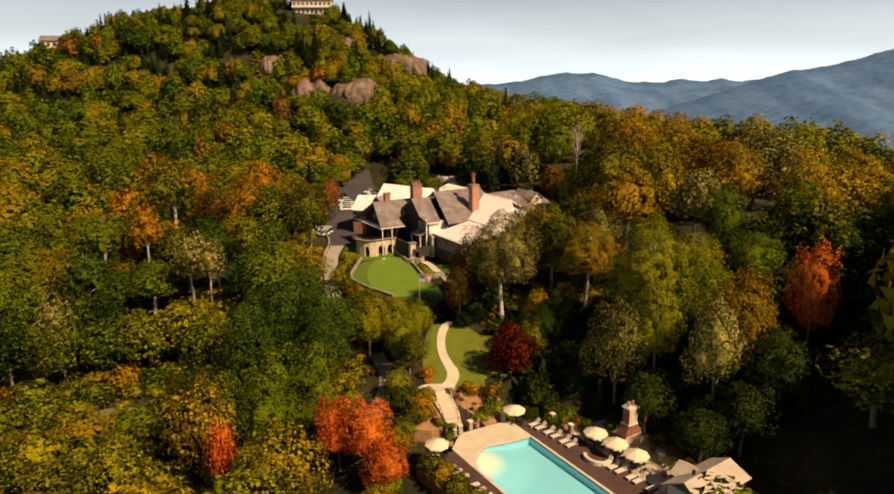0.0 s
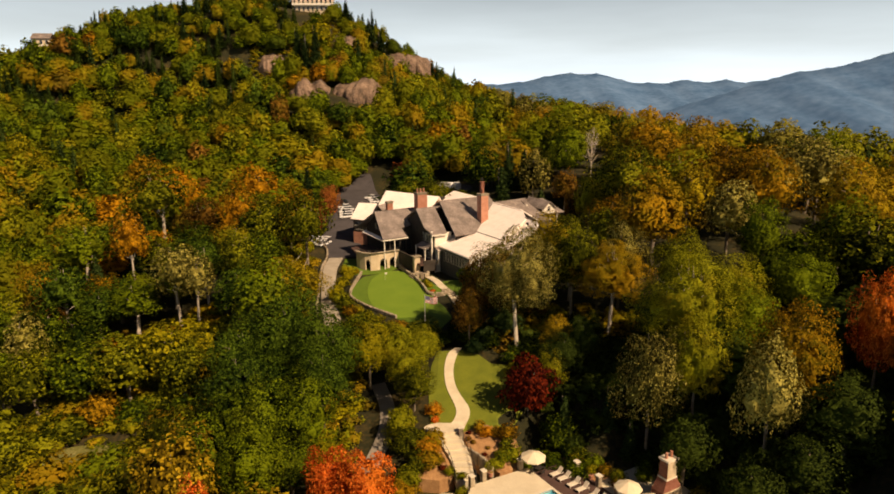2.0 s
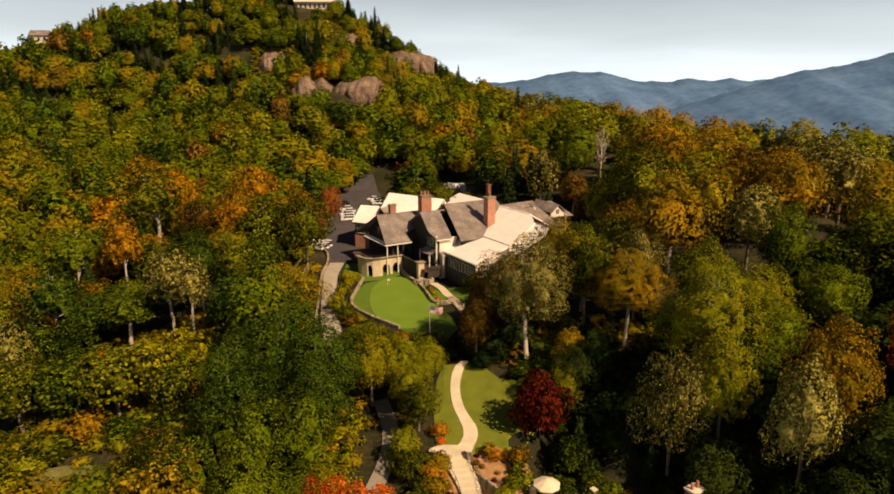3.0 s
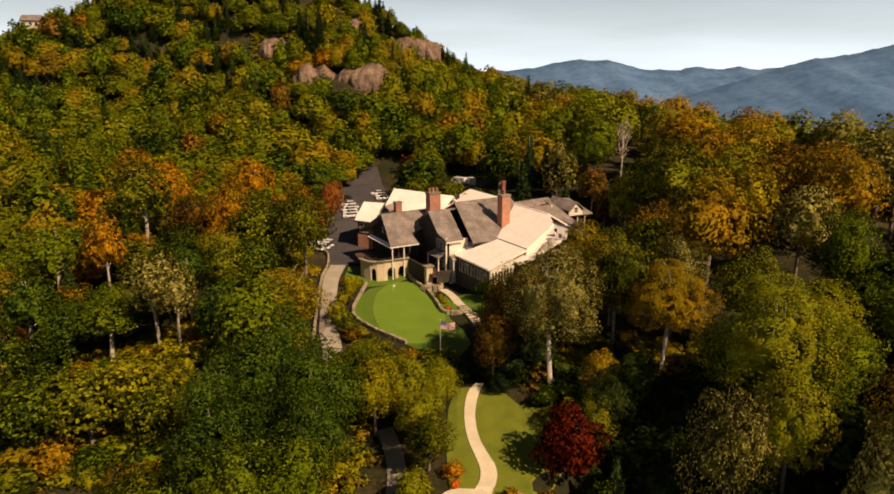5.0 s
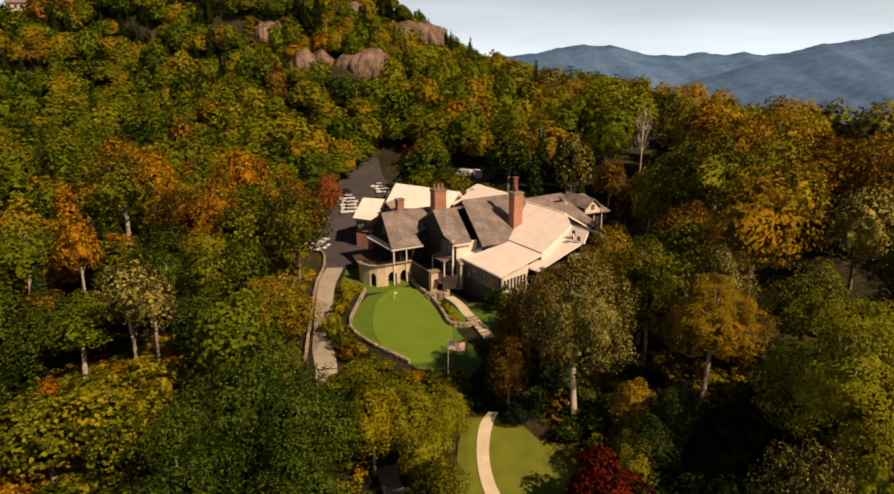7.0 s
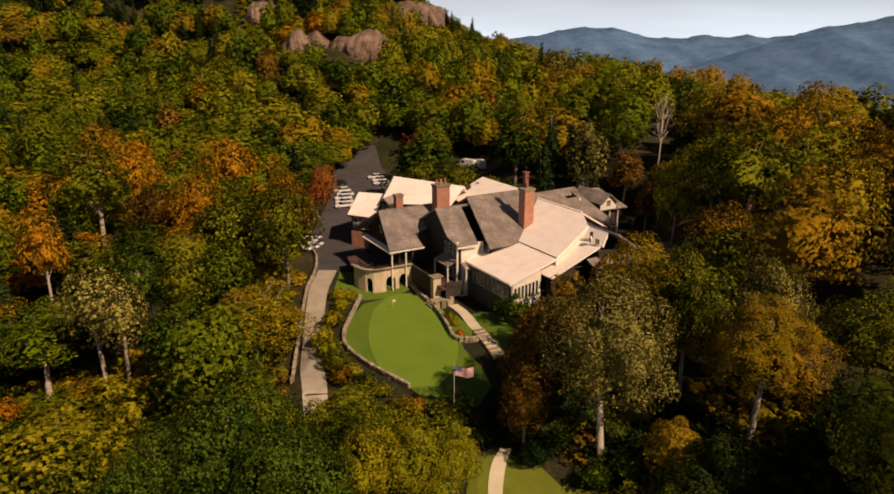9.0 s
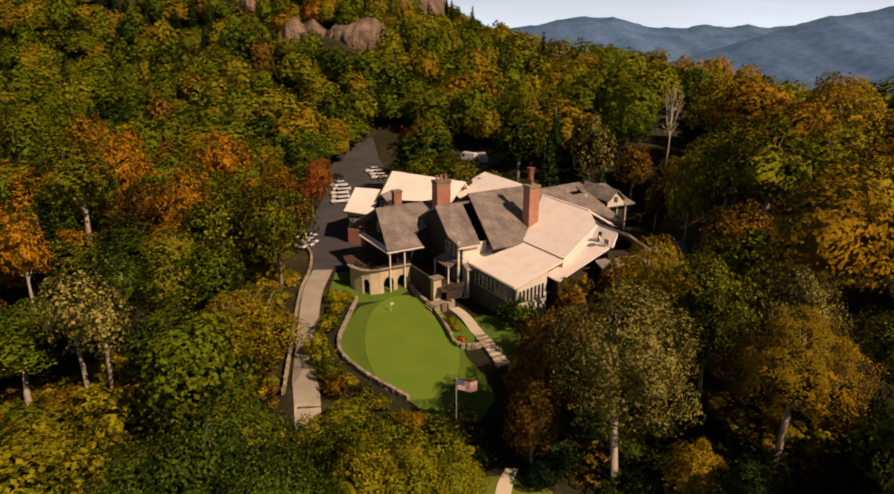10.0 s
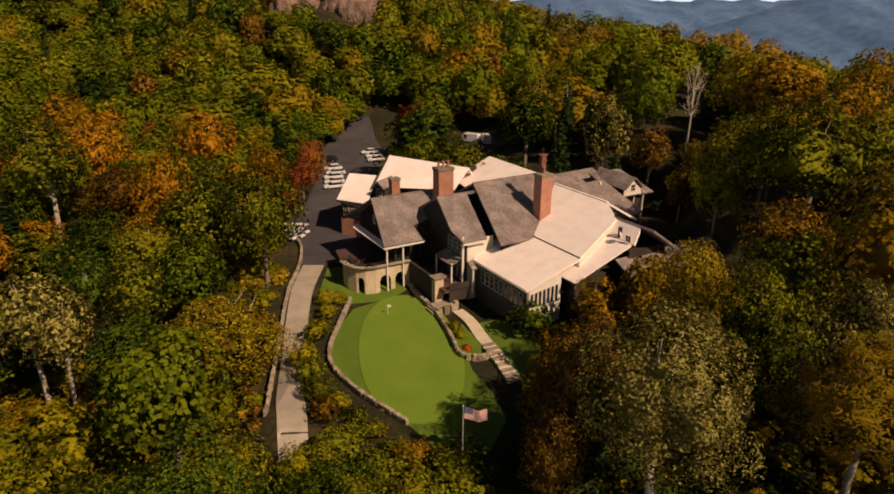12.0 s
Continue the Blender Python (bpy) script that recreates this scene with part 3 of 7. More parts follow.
def needles(rnd, r, h0, h1, count, size, sides=4):
    """Drooping whorls of a conifer: sprays along tiers that narrow to a point."""
    rs = np.random.RandomState(rnd.randrange(10**6))
    k = 1 - np.sqrt(rs.rand(count))
    tiers = 11
    step = (k * tiers) % 1
    a = rs.rand(count) * 6.283
    bough = 0.82 + 0.18 * np.sin(a * 5 + np.floor(k * tiers) * 2.1)
    out = (r * (1 - k) ** 0.9 + 0.15) * (1.0 - 0.38 * step) * bough * (0.45 + 0.55 * np.sqrt(rs.rand(count)))
    z = h0 + (h1 - h0) * k - 0.22 * out
    p = np.stack([out * np.cos(a), out * np.sin(a), z], 1)
    radial = np.stack([np.cos(a), np.sin(a), np.full(count, -0.25)], 1)
    nrm = np.stack([0.55 * np.cos(a), 0.55 * np.sin(a), np.full(count, 0.75)], 1) + rs.normal(scale=0.25, size=(count, 3))
    nrm /= np.linalg.norm(nrm, axis=1, keepdims=True)
    b = np.cross(nrm, radial)
    b /= np.linalg.norm(b, axis=1, keepdims=True)
    s = size * (0.6 + 0.8 * rs.rand(count, 1))
    corners = [p - radial * s * 0.6, p - b * s * 0.55, p + radial * s, p + b * s * 0.55][:sides] if sides == 4 else [p - b * s * 0.6 - radial * s * 0.3, p + radial * s * 1.1, p + b * s * 0.6 - radial * s * 0.3]
    return np.stack(corners, 1).reshape(-1, 3), np.arange(count * sides).reshape(-1, sides), np.repeat(nrm, sides, axis=0)


def spire(r, h0, h1):
    """The dark core of a conifer."""
    bv, bf = BALLS[2]
    k = (bv[:, 2:3] + 1) / 2
    p = np.concatenate([bv[:, :2] / (np.linalg.norm(bv[:, :2], axis=1, keepdims=True) + 0.05) * r * 0.5 * (1 - k), h0 + (h1 - h0) * k * 0.94], 1)
    return p, bf, bv


def leaf_cloud(rnd, lobes, count, size, flat=0.35, tilt=0.20):
    """Small leaf sprays on the shells of several lobes: arrays of vertices and faces."""
    rs = np.random.RandomState(rnd.randrange(10**6))
    weight = np.array([l[3] * l[3] for l in lobes])
    pick = rs.choice(len(lobes), count, p=weight / weight.sum())
    lob = np.array(lobes)[pick]
    d = rs.normal(size=(count, 3))
    d[:, 2] += 0.25
    d /= np.linalg.norm(d, axis=1, keepdims=True)
    rad = lob[:, 3:4] * (0.72 + 0.36 * rs.rand(count, 1))
    p = lob[:, :3] + d * rad * np.array([1, 1, 0.85])
    nrm = d + rs.normal(scale=tilt, size=(count, 3)) + np.array([0, 0, flat])
    nrm /= np.linalg.norm(nrm, axis=1, keepdims=True)
    t = np.cross(nrm, rs.normal(size=(count, 3)))
    t /= np.linalg.norm(t, axis=1, keepdims=True)
    b = np.cross(nrm, t)
    s = size * (0.6 + 0.8 * rs.rand(count, 1))
    droop = nrm * s * 0.3
    v = np.stack([p - t * s, p - b * s * 0.62 - droop * 0.5, p + t * s * 0.9, p + b * s * 0.7 - droop], 1).reshape(-1, 3)
    f = np.arange(count * 4).reshape(-1, 4)
    return v, f, soften(v, np.repeat(nrm, 4, axis=0), lobes, 0.50)


def round_lobes(rnd, r, h0, h1, n, spread=0.62, big=1.0):
    """Lobes that fill a crown from height h0 to h1 with radius r."""
    out = [(0, 0, (h0 + h1) / 2, min(r, (h1 - h0) / 2) * 0.72)]
    for i in range(n):
        a = 2.4 * i + rnd.uniform(-0.5, 0.5)
        k = (i + 0.5) / n
        z = h0 + (h1 - h0) * (0.12 + 0.80 * k)
        wide = math.sin(math.pi * (0.20 + 0.74 * k)) ** 0.75
        d = r * spread * wide * rnd.uniform(0.75, 1.1)
        out.append((d * math.cos(a), d * math.sin(a), z, r * rnd.uniform(0.26, 0.46) * big))
    return out


def tube(verts, faces, path, radii, sides=7):
    base = len(verts)
    for i, p in enumerate(path):
        d = (Vector(path[min(i + 1, len(path) - 1)]) - Vector(path[max(i - 1, 0)])).normalized()
        q = d.to_track_quat("Z", "Y")
        for k in range(sides):
            a = 2 * math.pi * k / sides
            verts.append(tuple(Vector(p) + q @ Vector((math.cos(a) * radii[i], math.sin(a) * radii[i], 0))))
    for i in range(len(path) - 1):
        for k in range(sides):
            a, b = base + i * sides + k, base + i * sides + (k + 1) % sides
            faces.append((a, b, b + sides, a + sides))
    faces.append(tuple(base + (len(path) - 1) * sides + k for k in range(sides)))


def trunk_mesh(name, rnd, height, radius, ends, mat, twigs=0):
    verts, faces = [], []
    lean = Vector((rnd.uniform(-0.05, 0.05), rnd.uniform(-0.05, 0.05), 1))
    stem = [tuple(lean * (height * k) + Vector((rnd.uniform(-0.12, 0.12), rnd.uniform(-0.12, 0.12), 0)) * (k > 0) - Vector((0, 0, 0.5 * (k == 0)))) for k in (0, 0.05, 0.3, 0.6, 0.85, 1)]
    tube(verts, faces, stem, [radius * 1.5, radius * 1.1, radius, radius * 0.75, radius * 0.5, radius * 0.15])
    for x, y, z, r in ends:
        k = rnd.uniform(0.48, 0.85)
        start = lean * (height * k)
        end = Vector((x, y, max(z, start.z + 0.6)))
        mid = start.lerp(end, 0.5) + Vector((0, 0, -0.10 * (end - start).length)) + Vector((rnd.uniform(-0.3, 0.3), rnd.uniform(-0.3, 0.3), 0))
        tube(verts, faces, [tuple(start), tuple(mid), tuple(end)], [radius * 0.42, radius * 0.30, radius * 0.08], 5)
        for _ in range(twigs):
            tip = end + Vector((rnd.uniform(-1, 1), rnd.uniform(-1, 1), rnd.uniform(-0.2, 1))) * r * 0.9
            tube(verts, faces, [tuple(mid.lerp(end, rnd.random())), tuple(tip)], [radius * 0.13, radius * 0.04], 4)
    return mesh_from(name, verts, faces, [mat], True)


def crown_mesh(name, v, f, n, inner=None):
    faces = [tuple(q) for q in f.tolist()]
    if inner is not None:
        iv, jf, jn = inner
        faces += [tuple(q) for q in (jf + len(v)).tolist()]
        v, n = np.concatenate([v, iv]), np.concatenate([n, jn])
    me = mesh_from(name, v.tolist(), faces, [LEAF["green"]], True)
    me.normals_split_custom_set_from_vertices(n.tolist())
    return me


FORMS = {}


def build_forms():
    """Each form in a fine and a coarser make."""
    rnd = random.Random(11)

    def add(form, k, shape, count, size, height, radius, bark, ends, twigs=0, gap=0.28, fill=0.68):
        stem = trunk_mesh("trunk", rnd, height, radius, ends, bark, twigs)
        FORMS[form, "fine", k] = (stem, crown_mesh("crown", *foliage(rnd, shape, count, size, 4, gap), heart(rnd, shape, 3, fill)))
        FORMS[form, "mid", k] = (stem, crown_mesh("crown", *foliage(rnd, shape, int(count * 0.34), size * 1.66, 4, gap), heart(rnd, shape, 2, fill)))

    def ends_of(r, h0, h1, n):
        return round_lobes(rnd, r * 0.8, h0, h1 - 1, n)[1:]

    for k in range(5):
        h0 = 2.6 - 0.5 * (k % 3)
        add("broad", k, crown_shape(rnd, 5.2, h0, 15.3, 26 + 4 * k, 0.30), 5600, 0.165, 12, 0.30, BARK, ends_of(5.2, h0, 15, 9))
    for k in range(3):
        add("tall", k, crown_shape(rnd, 5.4, 7.6, 22, 30 + 4 * k, 0.30, 0.45), 6000, 0.165, 18, 0.34, BARK_PALE, ends_of(5.4, 9, 22, 9), 1, 0.32, 0.64)
    for k in range(3):
        add("bush", k, crown_shape(rnd, 3.6, 0.2, 6.2, 20 + 3 * k, 0.30), 2000, 0.185, 4, 0.12, BARK, ends_of(3.6, 0.7, 6, 8))
    for k in range(2):
        stem = trunk_mesh("trunk", rnd, 17, 0.26, [], BARK)
        FORMS["conifer", "fine", k] = (stem, crown_mesh("crown", *needles(rnd, 3.7, 1.8, 17.6, 5200, 0.30), spire(3.7, 1.8, 17.6)))
        FORMS["conifer", "mid", k] = (stem, crown_mesh("crown", *needles(rnd, 3.7, 1.8, 17.6, 2400, 0.44), spire(3.7, 1.8, 17.6)))
    for k in range(4):
        add("wide", k, crown_shape(rnd, 6.6, 2.8, 16.5, 40 + 4 * k, 0.36, 0.42), 8800, 0.150, 13, 0.32, BARK, ends_of(6.6, 3.4, 16.5, 11), 0, 0.26, 0.64)
    add("great", 0, crown_shape(rnd, 5.8, 5.6, 22, 52, 0.32, 0.42), 19000, 0.105, 18, 0.28, BARK_PALE, ends_of(5.8, 8, 22, 16), 1, 0.42, 0.62)
    add("open", 0, crown_shape(rnd, 6.0, 3.0, 14.0, 44, 0.32, 0.42), 10500, 0.135, 11, 0.30, BARK_PALE, ends_of(6.6, 4, 14.6, 16), 1, 0.45, 0.68)
    lobes = round_lobes(rnd, 4.2, 6, 17, 15)
    FORMS["bare", "fine", 0] = (trunk_mesh("trunk", rnd, 14, 0.26, lobes[1:], BARK_PALE, 7), crown_mesh("crown", *leaf_cloud(rnd, lobes, 160, 0.2)))


build_forms()
LABEL = {
    "green": "leafy dark green broadleaf tree on the wooded slope", "olive": "olive green broadleaf tree turning in early autumn", "yellow": "yellow-green broadleaf tree in autumn leaf",
    "pale": "pale grey-green tree with a thin silvery crown", "amber": "golden amber autumn tree with a full crown", "orange": "bright orange autumn tree among green ones", "rust": "rusty brown autumn tree with a full crown", "ginger": "orange-brown autumn tree with a full crown",
    "deep": "large deep green broadleaf tree with a dense crown", "evergreen": "evergreen tree coloured near-black for shade in the hollow", "silver": "tall olive tree by the lawn, silvery sheen in its leaf colour", "honey": "wide golden tree with pale limbs beside the drive", "golden": "golden yellow autumn tree with a full crown", "russet": "russet red autumn tree beside the car park", "red": "vivid red autumn maple tree", "maroon": "dark maroon-leaved ornamental tree on the lawn", "conifer": "tall dark green conifer with a pointed top",
}
BUSH_LABEL = {"amber": "golden amber shrub in autumn leaf", "green": "rounded shrub with dark green leaves", "olive": "olive green shrub with small leaves", "yellow": "yellow-green shrub in autumn leaf", "orange": "bright orange shrub in autumn leaf",
              "rust": "rusty brown shrub in autumn leaf", "red": "vivid red shrub in autumn leaf", "pale": "pale dry shrub with thin leaves", "maroon": "dark maroon-leaved ornamental tree on the lawn", "conifer": "small dark green evergreen shrub"}


def tree(x, y, form, colour, height=1.0, width=1.0, turn=0.0, variant=None):
    """One tree at a place: trunk and crown of a form, its leaves in a colour."""
    make = "fine" if form in ("open", "great", "bare") or (18 < x < 54 and 76 < y < 132 and form != "bush") else "mid" if form == "bush" and height < 0.5 else "fine" if math.hypot(x + 4, y - 108) < 38 else "mid"
    kinds = [k for k in FORMS if k[0] == form and k[1] == make]
    t_me, c_me = FORMS[kinds[(variant if variant is not None else int(abs(x * 7 + y * 13))) % len(kinds)]]
    name = "shrub" if form == "bush" else "tree"
    label = BUSH_LABEL[colour] if form == "bush" else ("bare pale tree with leafless branches" if form == "bare" else LABEL[colour])
    ob = thing(name, Matrix.Translation((x, y, ground_at(x, y) - 0.05)) @ pose(0, 0, 0, 0, 0, turn) @ Matrix.Diagonal((width, width, height, 1)), label, name, "shrubs" if form == "bush" else "trees of the wood")
    tr = new("trunk", t_me)
    tr.parent = ob
    cr = new("crown", c_me)
    cr.parent = ob
    cr.material_slots[0].link = "OBJECT"
    cr.material_slots[0].material = LEAF[colour]
    return ob


# places kept open: ellipses (centre, half sizes, turn)
OPEN = [
    (-60, 104, 7, 3.5, -8), (*plan(4, 10), 26, 26, 31), (-13.5, 150, 10.5, 19, -6), (*plan(-31, -84), 18, 22, 31), (-31, 240, 12.5, 52, 0), (*plan(-2, 42), 12, 13, 31), (*plan(11, -12), 9, 7, 31),
    (27, 192, 16, 12, 0), (2, 112, 6.5, 15, -5), (-2, 97, 5, 7, 0), (-5, 90, 5, 8, 0), (-31, 188, 8, 12, 0), (1, 146, 5, 14, -10), (1, 230, 7, 13, 0), (0, 250, 8, 13, 0), (2, 132, 4, 8, 0), (37, 67, 8, 11, 0), (47, 57, 9, 10, 0), (-6, 66, 11, 11, 0), (-12, 95, 2.5, 12, 8), (27, 166, 10, 5, 31),
]
CRAGS = [(-69, 347, 17, 9, 0), (-46, 347, 16, 9, 0), (-98, 381, 12, 8, 0), (-23, 409, 14, 9, 0), (-62, 404, 10, 7, 0), (-122, 383, 6, 6, 0), (-80, 432, 16, 9, 0), (-226, 396, 9, 9, 0), (-70, 338, 15, 9, 0), (-46, 338, 15, 9, 0), (-86, 421, 15, 12, 0), (-98, 374, 10, 7, 0), (-24, 402, 13, 7, 0)]
# places with low growth only
LOW = [(-37, 160, 5, 22, 3), (-44, 188, 5, 14, 0), (-13, 130, 15, 7, 0), (-58, 134, 21, 11, 0), (-60, 98, 34, 22, -12), (-5, 132, 8, 6, 0), (-26, 152, 4, 14, 0), (20, 98, 12, 4, -20), (-8, 97, 5, 10, 0), (8, 140, 5, 10, 0), (14, 146, 9, 9, 0), (-33, 141, 7, 6, 0)]


# places filled with evergreens whose colour carries the deep shade
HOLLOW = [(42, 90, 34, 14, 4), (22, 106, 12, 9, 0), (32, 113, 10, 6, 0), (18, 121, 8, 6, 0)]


def inside(x, y, zones, grow=0.0):
    for cx, cy, a, b, turn in zones:
        c, s = math.cos(radians(turn)), math.sin(radians(turn))
        p, q = (x - cx) * c + (y - cy) * s, -(x - cx) * s + (y - cy) * c
        if (p / (a + grow)) ** 2 + (q / (b + grow)) ** 2 < 1:
            return True
    return False


def near_line(x, y, pts, d):
    for (ax, ay), (bx, by) in zip(pts, pts[1:]):
        k = max(0, min(1, ((x - ax) * (bx - ax) + (y - ay) * (by - ay)) / ((bx - ax) ** 2 + (by - ay) ** 2)))
        if math.hypot(x - ax - k * (bx - ax), y - ay - k * (by - ay)) < d:
            return True
    return False


PLACED = []


def plant(rows, form, colour):
    for x, y, h, w in rows:
        tree(x, y, form, colour, h, w, turn=(x * 37 + y * 11) % 360)
        PLACED.append((x, y, (4.6 if form == "wide" else 3.2) * w + (1.5 if form != "bush" else 0)))


# trees that stand out, by kind
plant([(10.6, 121.6, 1.05, 1.35)], "great", "silver")
plant([(9.4, 118.4, 0.42, 0.6), (13.6, 118.6, 0.45, 0.65), (-2.2, 127, 0.5, 0.6), (2.6, 126.6, 0.55, 0.7), (6, 124.6, 0.5, 0.7)], "bush", "green")
plant([(-83.0, 132.5, 0.82, 0.85), (-59.5, 149, 0.98, 1.0), (-55, 147, 0.85, 0.85)], "tall", "pale")
plant([(29.6, 127.6, 1.12, 0.76)], "wide", "pale")
plant([(26.2, 95.6, 1.34, 0.72)], "wide", "pale")
plant([(41.5, 88.5, 1.20, 0.84)], "wide", "amber")
plant([(32.4, 101.5, 1.08, 1.28)], "great", "olive")
plant([(26.4, 120.4, 0.80, 1.12)], "great", "amber")
plant([(21.2, 128.6, 1.24, 0.84), (31.8, 94.6, 1.10, 0.66), (38.0, 121.0, 0.90, 0.85)], "wide", "olive")
plant([(52.0, 136.0, 1.00, 0.95)], "wide", "pale")
plant([(41.3, 162.0, 1.12, 1.20)], "wide", "olive")
plant([(18.3, 136.3, 1.16, 0.90)], "wide", "honey")
plant([(60.2, 178.0, 1.20, 1.20), (42.5, 176.0, 0.95, 0.95)], "wide", "golden")
plant([(56.3, 156.0, 1.00, 1.15), (33.0, 150.0, 0.80, 0.85)], "wide", "amber")
plant([(65.3, 226.5, 1.25, 1.35), (49.0, 150.0, 0.95, 0.9)], "wide", "honey")
plant([(69.4, 202.0, 1.10, 1.25), (44.0, 112.0, 0.85, 1.0), (30.0, 140.0, 0.95, 1.0), (-36.4, 172.0, 1.24, 1.12), (33.0, 171.5, 1.05, 0.68), (38.6, 199.0, 0.50, 0.70), (28.5, 223.0, 0.85, 0.90)], "wide", "olive")
plant([(33.6, 209.5, 0.90, 0.85), (30.6, 180.5, 0.70, 0.50)], "broad", "rust")
plant([(40.5, 187.0, 0.55, 0.75), (35.5, 221.0, 0.90, 0.95), (50.0, 205.0, 0.55, 0.80)], "wide", "green")
plant([(46.0, 201.0, 0.50, 0.75), (41.5, 204.5, 0.48, 0.65), (55.5, 218.5, 1.28, 1.40)], "wide", "honey")
plant([(17.0, 116.6, 0.55, 0.6)], "broad", "golden")
plant([(37.3, 85.6, 1.26, 0.80)], "broad", "pale")
plant([(39, 79.5, 0.75, 0.9), (44.5, 81.5, 0.85, 1.0), (34, 80, 0.7, 0.8), (29, 89, 0.75, 0.8)], "broad", "evergreen")
plant([(-46, 149.5, 0.85, 0.9)], "tall", "olive")
plant([(22, 135, 0.8, 1.0)], "broad", "olive")
plant([(10.7, 105.2, 1.6, 1.25)], "bush", "maroon")
plant([(14.6, 107.6, 0.52, 0.50)], "broad", "olive")
plant([(-11.0, 81.0, 0.84, 0.76), (-15.4, 83.0, 0.80, 0.72), (-8.2, 77.0, 0.58, 0.58), (-29.2, 76.4, 0.92, 0.42)], "broad", "red")
plant([(51.0, 88.0, 1.24, 0.58)], "wide", "red")
plant([(-35.4, 147.2, 0.95, 1.48)], "open", "honey")
plant([(2.4, 124.0, 0.88, 0.62)], "broad", "rust")
plant([(4.8, 129.6, 1.12, 0.85), (8.4, 134.5, 1.0, 0.78)], "broad", "rust")
plant([(1.8, 127.6, 0.8, 0.9), (4.6, 125.6, 0.8, 0.9), (3.4, 121.9, 0.55, 0.6), (9.0, 128.6, 0.9, 1.0), (0.6, 130.4, 0.55, 0.7)], "bush", "conifer")
plant([(-105, 244.5, 1.30, 1.30), (-95, 232, 1.1, 1.0)], "wide", "amber")
plant([(-87.4, 220.5, 1.48, 1.35), (-63.5, 226.0, 1.45, 1.35), (-57.0, 184.6, 1.20, 0.92)], "wide", "ginger")
plant([(-69.0, 192.0, 0.95, 1.0)], "wide", "rust")
plant([(-50.5, 180.0, 0.95, 0.95)], "wide", "deep")
plant([(-114, 266, 0.95, 1.1), (-82.4, 161, 0.80, 0.95), (82, 257, 1.0, 1.2), (22.5, 144, 0.55, 0.8)], "broad", "amber")
plant([(-43.5, 186, 0.85, 0.95), (-41.5, 193, 0.6, 0.7)], "broad", "golden")
plant([(-45, 207, 0.85, 0.95), (-47.5, 198, 0.9, 0.95), (-48, 216, 0.9, 1.0)], "broad", "amber")
plant([(80, 272, 1.0, 1.1)], "broad", "orange")
plant([(-40.0, 227, 0.74, 0.75), (-39.6, 215, 0.66, 0.75), (-40.5, 206, 0.5, 0.6)], "broad", "russet")
plant([(9.5, 143.5, 1.1, 1.0), (12, 150, 1.0, 1.0), (16.5, 149, 1.3, 1.1), (12.5, 155, 1.15, 1.0), (19, 154, 1.2, 1.1), (24, 152, 1.2, 1.1)], "bush", "amber")
plant([(-17.6, 253, 1.02, 0.95)], "broad", "russet")
plant([(13, 251, 0.95, 1.0)], "broad", "rust")
plant([(14.4, 246, 1.05, 1.0)], "broad", "pale")
plant([(41.4, 211.4, 1.18, 0.85)], "bare", "pale")
plant([(-33.4, 81.5, 1.08, 0.95)], "broad", "golden")
plant([(-19.0, 69.0, 1.15, 0.95)], "broad", "honey")
plant([(-40, 80, 0.8, 1.1), (-28.5, 86, 0.8, 1.0)], "bush", "yellow")
plant([(-10.5, 67, 0.5, 0.6), (-24, 73, 0.75, 0.8), (-41, 72, 0.95, 0.9)], "broad", "yellow")
plant([(14.4, 206.5, 1.06, 1.25), (17.5, 218, 0.95, 1.1), (22, 216, 0.8, 1.0), (26, 206, 0.7, 0.8), (-46, 222, 1.0, 1.0), (-76, 374, 1.25, 1.5), (-71, 377, 1.40, 1.5), (-81, 379, 1.30, 1.5), (-40, 410, 0.95, 1.4), (-47, 415, 1.0, 1.4), (-108, 345, 1.1, 1.3), (-62, 430, 0.9, 1.3)], "conifer", "conifer")
plant([(21.6, 99, 0.4, 0.5), (24, 96, 0.35, 0.45), (15.5, 100.5, 0.5, 0.6)], "conifer", "conifer")
plant([(-27, 114.5, 1.24, 1.15), (-34, 112.5, 1.10, 1.05), (-21, 110.5, 1.12, 0.95), (-31.5, 103, 1.12, 1.10), (-20.5, 104, 0.95, 0.85)], "wide", "deep")
plant([(16, 109, 0.6, 0.7), (20, 112, 0.7, 0.7)], "broad", "evergreen")
plant([(-17.5, 122.5, 0.75, 0.9), (-44, 160.5, 0.95, 1.1)], "broad", "green")
plant([(-21.6, 97.5, 0.95, 0.95), (-28.5, 95.0, 1.05, 1.1), (-34, 90, 0.9, 1.0), (-26, 88, 0.85, 0.9), (-22, 90, 0.6, 0.7)], "broad", "green")
plant([(-40, 97, 0.8, 1.0)], "broad", "olive")
plant([(-14.6, 116.6, 0.92, 0.80), (-40, 88, 0.75, 1.0)], "broad", "yellow")
plant([(-17.5, 93, 0.9, 1.0), (-16.6, 88, 0.8, 0.9), (-26, 80, 0.8, 1.0), (-20, 76, 0.8, 0.9)], "bush", "yellow")
plant([(-10.2, 117.4, 0.78, 0.75), (-8, 112, 0.60, 0.70), (-6.6, 106, 0.55, 0.65), (-5.8, 118, 0.55, 0.62), (-18, 62, 0.95, 1.0), (-40, 62, 0.9, 1.0)], "broad", "olive")
plant([(-29.5, 130, 1.0, 1.3), (-31, 124, 1.2, 1.4), (-22.0, 130, 0.8, 1.0), (-19, 127.0, 1.0, 1.0), (-26, 166, 0.4, 0.5), (-25.2, 156, 0.5, 0.62), (-25.6, 149, 0.55, 0.6), (-25, 162, 0.4, 0.45)], "bush", "yellow")
